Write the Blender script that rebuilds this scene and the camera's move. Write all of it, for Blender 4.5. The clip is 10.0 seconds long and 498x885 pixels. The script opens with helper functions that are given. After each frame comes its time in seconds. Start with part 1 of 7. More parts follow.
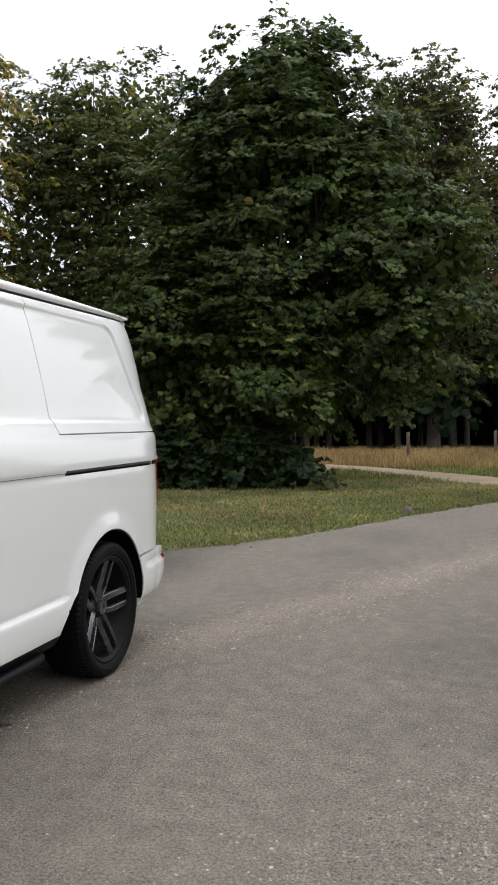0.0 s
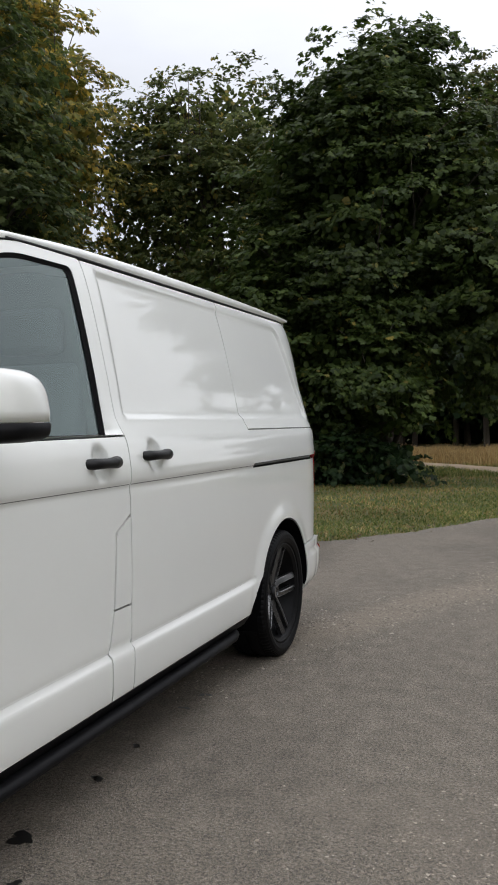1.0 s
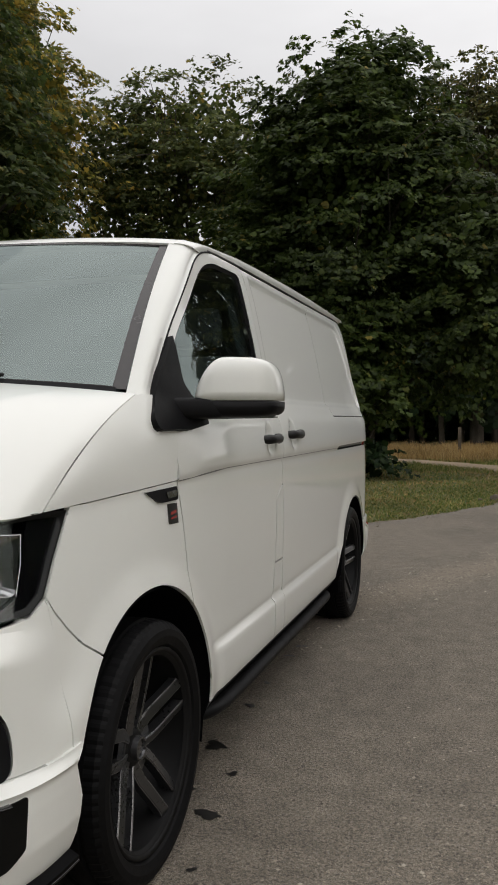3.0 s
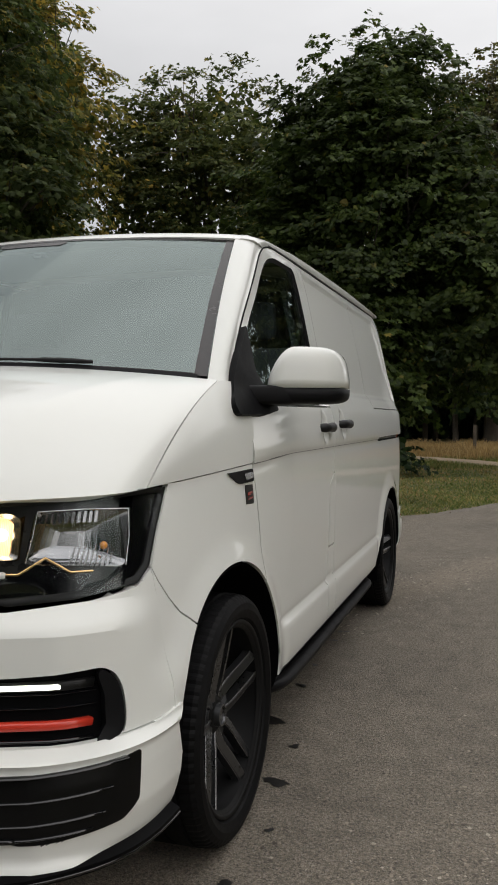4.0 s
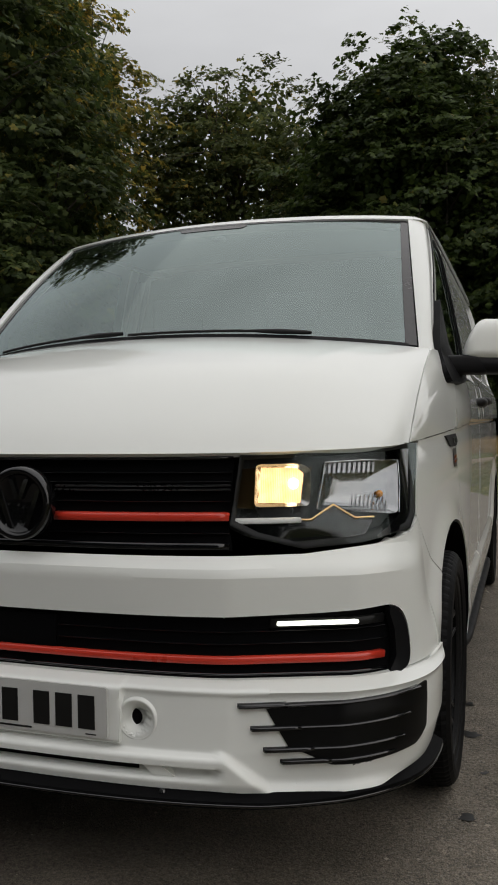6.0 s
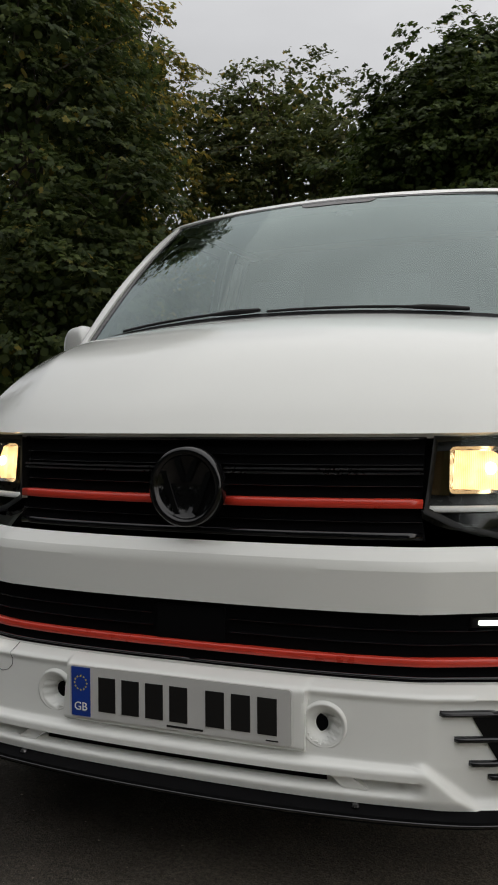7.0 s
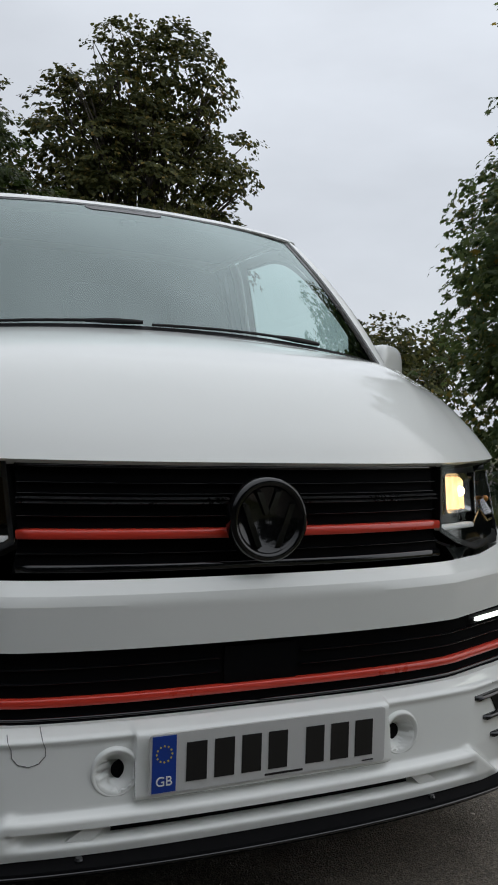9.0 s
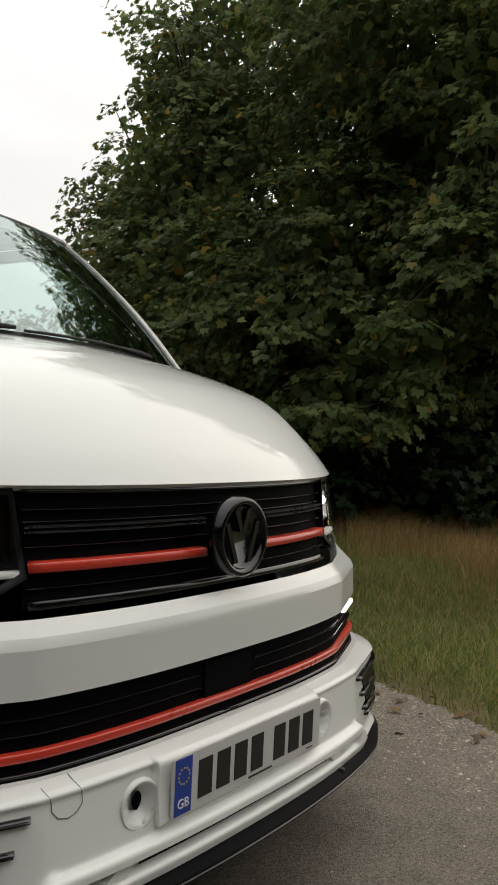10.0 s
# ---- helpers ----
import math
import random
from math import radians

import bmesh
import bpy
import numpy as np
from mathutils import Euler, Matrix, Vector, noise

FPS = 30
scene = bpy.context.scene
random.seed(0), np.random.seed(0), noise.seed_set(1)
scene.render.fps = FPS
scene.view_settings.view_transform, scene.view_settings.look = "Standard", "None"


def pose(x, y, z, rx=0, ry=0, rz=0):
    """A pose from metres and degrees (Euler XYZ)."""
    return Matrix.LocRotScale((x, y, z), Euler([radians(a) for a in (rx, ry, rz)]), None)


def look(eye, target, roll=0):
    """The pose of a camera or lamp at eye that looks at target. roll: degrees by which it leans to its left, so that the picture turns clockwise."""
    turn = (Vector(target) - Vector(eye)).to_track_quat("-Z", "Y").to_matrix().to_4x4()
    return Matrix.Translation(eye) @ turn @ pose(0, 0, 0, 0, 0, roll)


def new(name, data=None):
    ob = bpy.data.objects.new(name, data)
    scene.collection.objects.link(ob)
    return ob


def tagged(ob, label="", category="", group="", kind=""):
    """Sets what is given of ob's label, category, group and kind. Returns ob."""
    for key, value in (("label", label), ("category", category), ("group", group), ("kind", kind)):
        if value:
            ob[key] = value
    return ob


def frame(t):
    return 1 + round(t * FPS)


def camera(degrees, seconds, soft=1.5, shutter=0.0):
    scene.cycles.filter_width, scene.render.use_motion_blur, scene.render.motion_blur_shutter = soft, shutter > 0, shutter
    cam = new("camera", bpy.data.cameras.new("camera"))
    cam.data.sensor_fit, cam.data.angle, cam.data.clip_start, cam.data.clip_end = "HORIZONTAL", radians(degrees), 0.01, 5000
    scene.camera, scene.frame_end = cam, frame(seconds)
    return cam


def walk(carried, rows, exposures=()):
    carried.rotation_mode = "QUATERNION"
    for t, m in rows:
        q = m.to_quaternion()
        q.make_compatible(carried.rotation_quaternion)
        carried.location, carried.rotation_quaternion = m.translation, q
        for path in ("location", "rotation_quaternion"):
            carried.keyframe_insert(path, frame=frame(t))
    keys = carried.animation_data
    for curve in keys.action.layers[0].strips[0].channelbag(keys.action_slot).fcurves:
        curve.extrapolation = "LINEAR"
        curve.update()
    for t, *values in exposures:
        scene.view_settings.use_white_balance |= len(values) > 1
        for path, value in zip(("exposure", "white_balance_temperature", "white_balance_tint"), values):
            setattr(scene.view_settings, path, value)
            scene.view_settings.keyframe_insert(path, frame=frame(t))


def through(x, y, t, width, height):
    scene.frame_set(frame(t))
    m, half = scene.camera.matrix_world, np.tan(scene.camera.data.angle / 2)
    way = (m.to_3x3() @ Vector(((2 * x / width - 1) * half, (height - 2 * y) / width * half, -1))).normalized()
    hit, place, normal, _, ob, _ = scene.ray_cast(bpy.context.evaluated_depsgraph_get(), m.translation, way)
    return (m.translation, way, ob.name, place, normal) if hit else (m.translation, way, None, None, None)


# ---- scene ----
cam = camera(33.8, 10.0, soft=1.8)
PATH = [
    (0, (2.767, -0.793, 1.28), (2.231, 1.133, 1.236), -0.8),
    (0.5, (2.584, -1.04, 1.269), (1.92, 0.846, 1.225), -1.0),
    (1, (2.37, -1.209, 1.27), (1.661, 0.66, 1.226), -1.0),
    (1.5, (2.145, -1.41, 1.303), (1.383, 0.439, 1.266), -0.9),
    (2, (1.999, -1.718, 1.29), (1.27, 0.144, 1.246), -1.1),
    (2.5, (1.862, -1.877, 1.246), (1.238, 0.022, 1.194), -0.9),
    (2.7, (1.837, -1.923, 1.227), (1.245, -0.013, 1.175), -0.8),
    (3.8, (1.737, -2.18, 1.214), (1.16, -0.265, 1.163), -0.3),
    (4, (1.677, -2.184, 1.185), (1.072, -0.279, 1.129), -0.3),
    (4.5, (1.533, -2.203, 1.129), (0.901, -0.306, 1.069), -0.3),
    (5, (1.375, -2.298, 1.112), (0.735, -0.405, 1.054), -0.3),
    (5.2, (1.316, -2.365, 1.112), (0.685, -0.468, 1.06), -0.8),
    (6.3, (1.074, -2.523, 1.07), (0.426, -0.632, 1.015), -0.7),
    (6.5, (1.014, -2.519, 1.061), (0.338, -0.638, 1.003), -0.6),
    (7, (0.763, -2.465, 1.045), (0.054, -0.596, 0.986), -0.3),
    (7.5, (0.385, -2.529, 1.043), (-0.255, -0.638, 0.987), 0.4),
    (8, (0.060, -2.588, 1.057), (-0.226, -0.610, 1.001), 1.3),
    (8.5, (-0.306, -2.515, 1.079), (-0.083, -0.528, 1.013), 1.2),
    (9, (-0.701, -2.393, 1.095), (0.074, -0.55, 1.048), 1.7),
    (9.5, (-1.078, -2.219, 1.082), (0.227, -0.704, 1.04), 2.4),
    (10, (-1.429, -1.928, 1.126), (0.168, -0.724, 1.1), 2.7),
]
walk(cam, [(t, look(eye, target, roll)) for t, eye, target, roll in PATH],
     exposures=[(0, 1.06, 6450, 10.5), (0.5, 0.96, 6400, 10), (1.0, 0.68, 6450, 10), (1.7, 0.34, 6800, 10.5), (2.5, 0.36, 6950, 10), (4.0, 0.32, 6900, 9), (4.5, 0.20, 7050, 8.5), (5.0, -0.02, 6850, 8),
                (6.5, 0.04, 6850, 8.5), (8.0, 0.04, 6780, 9), (8.6, 0.04, 6750, 9.5), (9.0, -0.08, 6300, 7.5), (9.4, -0.18, 6550, 7.5), (10.0, 0.36, 7200, 8.5)])

# ---- overcast daylight ----
world = bpy.data.worlds.new("overcast_sky")
scene.world = world
world.use_nodes = True
wt = world.node_tree
wt.nodes.clear()
w_out = wt.nodes.new("ShaderNodeOutputWorld")
w_bg = wt.nodes.new("ShaderNodeBackground")
w_sky = wt.nodes.new("ShaderNodeTexSky")
w_sky.sky_type = 'NISHITA'
w_sky.sun_disc = False
w_sky.sun_elevation, w_sky.sun_rotation = radians(34), radians(97)
w_sky.air_density, w_sky.dust_density = 1.0, 3.0
w_co = wt.nodes.new("ShaderNodeTexCoord")
w_sep = wt.nodes.new("ShaderNodeSeparateXYZ")
wt.links.new(w_co.outputs["Generated"], w_sep.inputs[0])
w_up = wt.nodes.new("ShaderNodeMapRange")          # overcast dome: brighter towards the zenith
w_up.inputs[1].default_value, w_up.inputs[2].default_value = 0.0, 1.0
w_up.inputs[3].default_value, w_up.inputs[4].default_value = 5.2, 8.8
w_pow = wt.nodes.new("ShaderNodeMath")
w_pow.operation, w_pow.use_clamp = 'POWER', True
w_pow.inputs[1].default_value = 1.25
w_pos = wt.nodes.new("ShaderNodeMath")
w_pos.operation = 'MAXIMUM'
w_pos.inputs[1].default_value = 0.0
wt.links.new(w_sep.outputs[2], w_pos.inputs[0])
wt.links.new(w_pos.outputs[0], w_pow.inputs[0])
wt.links.new(w_pow.outputs[0], w_up.inputs[0])
w_noise = wt.nodes.new("ShaderNodeTexNoise")
w_noise.inputs["Scale"].default_value, w_noise.inputs["Detail"].default_value = 2.2, 5.0
w_map = wt.nodes.new("ShaderNodeMapping")
w_map.inputs["Scale"].default_value = (1.0, 1.0, 2.6)
wt.links.new(w_co.outputs["Generated"], w_map.inputs[0])
wt.links.new(w_map.outputs[0], w_noise.inputs["Vector"])
w_cl = wt.nodes.new("ShaderNodeMapRange")
w_cl.inputs[1].default_value, w_cl.inputs[2].default_value = 0.3, 0.7
w_cl.inputs[3].default_value, w_cl.inputs[4].default_value = 0.86, 1.10
wt.links.new(w_noise.outputs[0], w_cl.inputs[0])
w_mul = wt.nodes.new("ShaderNodeMath")
w_mul.operation = 'MULTIPLY'
wt.links.new(w_up.outputs[0], w_mul.inputs[0])
wt.links.new(w_cl.outputs[0], w_mul.inputs[1])
w_dot = wt.nodes.new("ShaderNodeVectorMath")       # the cloud is brighter on the sun's side
w_dot.operation = 'DOT_PRODUCT'
w_dot.inputs[1].default_value = (0.90, -0.10, 0.42)
wt.links.new(w_co.outputs["Generated"], w_dot.inputs[0])
w_side = wt.nodes.new("ShaderNodeMapRange")
w_side.inputs[1].default_value, w_side.inputs[2].default_value = -1.0, 1.0
w_side.inputs[3].default_value, w_side.inputs[4].default_value = 0.52, 1.58
wt.links.new(w_dot.outputs["Value"], w_side.inputs[0])
w_both = wt.nodes.new("ShaderNodeMath")
w_both.operation = 'MULTIPLY'
wt.links.new(w_mul.outputs[0], w_both.inputs[0])
wt.links.new(w_side.outputs[0], w_both.inputs[1])
w_grey = wt.nodes.new("ShaderNodeCombineColor")
w_tint = [wt.nodes.new("ShaderNodeMath") for _ in range(3)]
for i, k in enumerate((0.952, 0.968, 1.025)):
    w_tint[i].operation = 'MULTIPLY'
    w_tint[i].inputs[1].default_value = k
    wt.links.new(w_both.outputs[0], w_tint[i].inputs[0])
    wt.links.new(w_tint[i].outputs[0], w_grey.inputs[i])
w_mix = wt.nodes.new("ShaderNodeMix")              # thick cloud over a little blue sky
w_mix.data_type = 'RGBA'
w_mix.inputs[0].default_value = 0.88
wt.links.new(w_sky.outputs[0], w_mix.inputs[6])
wt.links.new(w_grey.outputs[0], w_mix.inputs[7])
wt.links.new(w_mix.outputs[2], w_bg.inputs[0])
w_bg.inputs[1].default_value = 0.115
wt.links.new(w_bg.outputs[0], w_out.inputs[0])

sun = new("sun", bpy.data.lights.new("sun", 'SUN'))
sun.data.energy, sun.data.angle, sun.data.color = 0.5, radians(178), (1.0, 0.97, 0.93)
sun.matrix_world = look((0, 0, 0), (-0.82, 0.10, -0.56))

# ---- materials ----
def node_mat(name):
    m = bpy.data.materials.new(name)
    m.use_nodes = True
    nt = m.node_tree
    return m, nt, nt.nodes["Principled BSDF"]


def plain(name, col, rough=0.5, metal=0.0, coat=0.0, noise_amt=0.0, scale=40.0, bump=0.0, spec=0.5):
    """One colour with a fine grain in tone, roughness and relief."""
    m, nt, b = node_mat(name)
    b.inputs["Base Color"].default_value = (*col, 1)
    b.inputs["Roughness"].default_value = rough
    b.inputs["Metallic"].default_value = metal
    b.inputs["Coat Weight"].default_value = coat
    b.inputs["Coat Roughness"].default_value = 0.03
    b.inputs["Specular IOR Level"].default_value = spec
    if noise_amt or bump:
        co = nt.nodes.new("ShaderNodeTexCoord")
        n = nt.nodes.new("ShaderNodeTexNoise")
        n.inputs["Scale"].default_value, n.inputs["Detail"].default_value = scale, 6
        nt.links.new(co.outputs["Object"], n.inputs["Vector"])
        n2 = nt.nodes.new("ShaderNodeTexNoise")
        n2.inputs["Scale"].default_value, n2.inputs["Detail"].default_value = scale * 0.08, 3
        nt.links.new(co.outputs["Object"], n2.inputs["Vector"])
        add = nt.nodes.new("ShaderNodeMath")
        add.operation = 'ADD'
        nt.links.new(n.outputs[0], add.inputs[0])
        nt.links.new(n2.outputs[0], add.inputs[1])
        mr = nt.nodes.new("ShaderNodeMapRange")
        mr.inputs[1].default_value, mr.inputs[2].default_value = 0.6, 1.4
        mr.inputs[3].default_value, mr.inputs[4].default_value = 1 - noise_amt, 1 + noise_amt
        nt.links.new(add.outputs[0], mr.inputs[0])
        mx = nt.nodes.new("ShaderNodeMix")
        mx.data_type, mx.blend_type = 'RGBA', 'MULTIPLY'
        mx.inputs[0].default_value = 1.0
        mx.inputs[6].default_value = (*col, 1)
        nt.links.new(mr.outputs[0], mx.inputs[7])
        nt.links.new(mx.outputs[2], b.inputs["Base Color"])
        rr = nt.nodes.new("ShaderNodeMapRange")
        rr.inputs[1].default_value, rr.inputs[2].default_value = 0.6, 1.4
        rr.inputs[3].default_value, rr.inputs[4].default_value = max(rough - 0.08, 0), min(rough + 0.08, 1)
        nt.links.new(add.outputs[0], rr.inputs[0])
        nt.links.new(rr.outputs[0], b.inputs["Roughness"])
        if bump:
            bp = nt.nodes.new("ShaderNodeBump")
            bp.inputs["Strength"].default_value, bp.inputs["Distance"].default_value = 0.6, bump
            nt.links.new(n.outputs[0], bp.inputs["Height"])
            nt.links.new(bp.outputs[0], b.inputs["Normal"])
    return m


def glow(name, col, strength):
    m, nt, b = node_mat(name)
    b.inputs["Base Color"].default_value = (*col, 1)
    b.inputs["Emission Color"].default_value = (*col, 1)
    b.inputs["Emission Strength"].default_value = strength
    return m


def ribbed_glow(name, col, low, high):
    """Lamp glass lit from behind: bright and dull by its fine ribs and mottle."""
    m, nt, b = node_mat(name)
    co = nt.nodes.new("ShaderNodeTexCoord")
    wv = nt.nodes.new("ShaderNodeTexWave")
    wv.bands_direction = 'X'
    wv.inputs["Scale"].default_value, wv.inputs["Distortion"].default_value = 85.0, 0.8
    nt.links.new(co.outputs["Object"], wv.inputs["Vector"])
    ns = nt.nodes.new("ShaderNodeTexNoise")
    ns.inputs["Scale"].default_value, ns.inputs["Detail"].default_value = 24.0, 3.0
    nt.links.new(co.outputs["Object"], ns.inputs["Vector"])
    ad = nt.nodes.new("ShaderNodeMath")
    ad.operation = 'MULTIPLY_ADD'
    ad.inputs[1].default_value = 0.35
    nt.links.new(wv.outputs["Fac"], ad.inputs[0])
    nt.links.new(ns.outputs[0], ad.inputs[2])
    mr = nt.nodes.new("ShaderNodeMapRange")
    mr.inputs[1].default_value, mr.inputs[2].default_value = 0.35, 0.95
    mr.inputs[3].default_value, mr.inputs[4].default_value = low, high
    nt.links.new(ad.outputs[0], mr.inputs[0])
    b.inputs["Base Color"].default_value = (*col, 1)
    b.inputs["Emission Color"].default_value = (*col, 1)
    nt.links.new(mr.outputs[0], b.inputs["Emission Strength"])
    return m


def glass(name, tint, rough=0.0, ior=1.5, gain=1.6, graze=0.95):
    """Thin sheet glass: tinted see-through with a clear reflection on top."""
    m = bpy.data.materials.new(name)
    m.use_nodes = True
    nt = m.node_tree
    nt.nodes.clear()
    out = nt.nodes.new("ShaderNodeOutputMaterial")
    tr = nt.nodes.new("ShaderNodeBsdfTransparent")
    tr.inputs[0].default_value = (*tint, 1)
    gl = nt.nodes.new("ShaderNodeBsdfGlossy")
    gl.inputs["Roughness"].default_value = rough
    gl.inputs["Color"].default_value = (0.86, 1.0, 0.98, 1)
    lw = nt.nodes.new("ShaderNodeLayerWeight")
    lw.inputs["Blend"].default_value = 0.5
    pw = nt.nodes.new("ShaderNodeMath")
    pw.operation = 'POWER'
    pw.inputs[1].default_value = 5.0
    nt.links.new(lw.outputs["Facing"], pw.inputs[0])
    k = nt.nodes.new("ShaderNodeMath")
    k.operation, k.use_clamp = 'MULTIPLY_ADD', True
    k.inputs[1].default_value, k.inputs[2].default_value = graze, 0.043 * gain * ior / 1.5
    nt.links.new(pw.outputs[0], k.inputs[0])
    mx = nt.nodes.new("ShaderNodeMixShader")
    nt.links.new(k.outputs[0], mx.inputs[0])
    nt.links.new(tr.outputs[0], mx.inputs[1])
    nt.links.new(gl.outputs[0], mx.inputs[2])
    nt.links.new(mx.outputs[0], out.inputs[0])
    return m


def foliage(name, dark, mid, light, rare, rare_amt=0.06, through=0.42):
    """Leaves: each leaf its own tone, a little light passing through."""
    m, nt, b = node_mat(name)
    g = nt.nodes.new("ShaderNodeNewGeometry")
    ramp = nt.nodes.new("ShaderNodeValToRGB")
    el = ramp.color_ramp.elements
    el[0].position, el[0].color = 0.0, (*dark, 1)
    el[1].position, el[1].color = 1.0, (*rare, 1)
    for p, c in ((0.45, mid), (1 - rare_amt * 1.6, light)):
        e = el.new(p)
        e.color = (*c, 1)
    nt.links.new(g.outputs["Random Per Island"], ramp.inputs[0])
    co = nt.nodes.new("ShaderNodeTexCoord")
    n = nt.nodes.new("ShaderNodeTexNoise")
    n.inputs["Scale"].default_value, n.inputs["Detail"].default_value = 0.55, 3
    nt.links.new(co.outputs["Object"], n.inputs["Vector"])
    mr = nt.nodes.new("ShaderNodeMapRange")
    mr.inputs[1].default_value, mr.inputs[2].default_value = 0.35, 0.65
    mr.inputs[3].default_value, mr.inputs[4].default_value = 0.75, 1.3
    nt.links.new(n.outputs[0], mr.inputs[0])
    mx = nt.nodes.new("ShaderNodeMix")
    mx.data_type, mx.blend_type = 'RGBA', 'MULTIPLY'
    mx.inputs[0].default_value = 1.0
    nt.links.new(ramp.outputs[0], mx.inputs[6])
    nt.links.new(mr.outputs[0], mx.inputs[7])
    nt.links.new(mx.outputs[2], b.inputs["Base Color"])
    b.inputs["Roughness"].default_value = 0.5
    b.inputs["Specular IOR Level"].default_value = 0.2
    tl = nt.nodes.new("ShaderNodeBsdfTranslucent")
    nt.links.new(mx.outputs[2], tl.inputs[0])
    ms = nt.nodes.new("ShaderNodeMixShader")
    ms.inputs[0].default_value = through
    nt.links.new(b.outputs[0], ms.inputs[1])
    nt.links.new(tl.outputs[0], ms.inputs[2])
    nt.links.new(ms.outputs[0], nt.nodes["Material Output"].inputs[0])
    return m


def ramp_node(nt, src, stops):
    r = nt.nodes.new("ShaderNodeValToRGB")
    el = r.color_ramp.elements
    el[0].position, el[0].color = stops[0][0], (*stops[0][1], 1)
    el[1].position, el[1].color = stops[-1][0], (*stops[-1][1], 1)
    for p, c in stops[1:-1]:
        el.new(p).color = (*c, 1)
    nt.links.new(src, r.inputs[0])
    return r.outputs[0]


def noise_node(nt, scale, detail=5, rough=0.55, vec=None):
    n = nt.nodes.new("ShaderNodeTexNoise")
    n.inputs["Scale"].default_value, n.inputs["Detail"].default_value, n.inputs["Roughness"].default_value = scale, detail, rough
    co = nt.nodes.new("ShaderNodeTexCoord")
    nt.links.new(vec or co.outputs["Object"], n.inputs["Vector"])
    return n.outputs[0]


def mix_col(nt, fac, a, b, mode='MIX'):
    mx = nt.nodes.new("ShaderNodeMix")
    mx.data_type, mx.blend_type = 'RGBA', mode
    for sock, v in ((mx.inputs[0], fac), (mx.inputs[6], a), (mx.inputs[7], b)):
        if isinstance(v, (int, float)):
            sock.default_value = v
        elif isinstance(v, tuple):
            sock.default_value = (*v, 1)
        else:
            nt.links.new(v, sock)
    return mx.outputs[2]


def asphalt():
    """Worn grey tarmac with chippings, paler gravelly drifts and darker damp tracks."""
    m, nt, b = node_mat("worn_tarmac")
    grain = noise_node(nt, 260, 3, 0.7)
    chips = nt.nodes.new("ShaderNodeTexVoronoi")
    chips.inputs["Scale"].default_value = 190
    co = nt.nodes.new("ShaderNodeTexCoord")
    nt.links.new(co.outputs["Object"], chips.inputs["Vector"])
    mid = noise_node(nt, 9, 6, 0.6)
    big = noise_node(nt, 0.55, 5, 0.6)
    base = ramp_node(nt, mid, [(0.3, (0.151, 0.132, 0.106)), (0.5, (0.186, 0.162, 0.131)), (0.7, (0.227, 0.198, 0.160))])
    grit = noise_node(nt, 85, 4, 0.8)
    col = mix_col(nt, 0.75, base, ramp_node(nt, grain, [(0.36, (0.2, 0.2, 0.2)), (0.5, (0.5, 0.5, 0.5)), (0.64, (0.88, 0.87, 0.85))]), 'OVERLAY')
    col = mix_col(nt, 0.7, col, ramp_node(nt, grit, [(0.38, (0.12, 0.12, 0.12)), (0.5, (0.5, 0.5, 0.5)), (0.62, (0.8, 0.79, 0.77))]), 'OVERLAY')
    chip_col = nt.nodes.new("ShaderNodeSeparateColor")
    nt.links.new(chips.outputs["Color"], chip_col.inputs[0])
    light_chip = ramp_node(nt, chip_col.outputs[0], [(0.0, (0, 0, 0)), (0.80, (0, 0, 0)), (1.0, (1, 1, 1))])
    col = mix_col(nt, mix_col(nt, 1.0, light_chip, (0.45, 0.45, 0.45), 'MULTIPLY'), col, (0.36, 0.33, 0.29))
    dark_chip = ramp_node(nt, chip_col.outputs[1], [(0.0, (0, 0, 0)), (0.86, (0, 0, 0)), (1.0, (0.6, 0.6, 0.6))])
    col = mix_col(nt, dark_chip, col, (0.045, 0.042, 0.038))
    sand = ramp_node(nt, big, [(0.5, (0, 0, 0)), (0.68, (0.6, 0.6, 0.6))])
    # sandy dust lying along the gravel drift, which crosses the road in a straight sweep
    across = nt.nodes.new("ShaderNodeVectorMath")
    across.operation = 'DOT_PRODUCT'
    across.inputs[1].default_value = (0.890, -0.456, 0)
    nt.links.new(co.outputs["Object"], across.inputs[0])
    wander = nt.nodes.new("ShaderNodeMath")
    wander.operation = 'MULTIPLY_ADD'
    wander.inputs[1].default_value = 0.35
    nt.links.new(noise_node(nt, 1.6, 5, 0.6), wander.inputs[0])
    nt.links.new(across.outputs["Value"], wander.inputs[2])
    shift = nt.nodes.new("ShaderNodeMath")
    shift.operation = 'ADD'
    shift.inputs[1].default_value = 1.08
    nt.links.new(wander.outputs[0], shift.inputs[0])
    dust = ramp_node(nt, shift.outputs[0], [(0.18, (0, 0, 0)), (0.40, (0.75, 0.75, 0.75)), (0.56, (0.75, 0.75, 0.75)), (0.80, (0, 0, 0))])
    col = mix_col(nt, dust, col, mix_col(nt, 0.55, col, (0.30, 0.25, 0.19)))
    col = mix_col(nt, sand, col, mix_col(nt, 0.5, col, (0.235, 0.20, 0.16)))
    damp = ramp_node(nt, noise_node(nt, 0.9, 4, 0.5), [(0.25, (0.78, 0.78, 0.79)), (0.5, (1, 1, 1))])
    col = mix_col(nt, 1.0, col, damp, 'MULTIPLY')
    # van and tree shade painted into the colour, darkening the tarmac towards -x
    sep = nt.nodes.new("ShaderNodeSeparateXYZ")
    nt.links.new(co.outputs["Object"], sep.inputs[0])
    far_shade = nt.nodes.new("ShaderNodeMath")
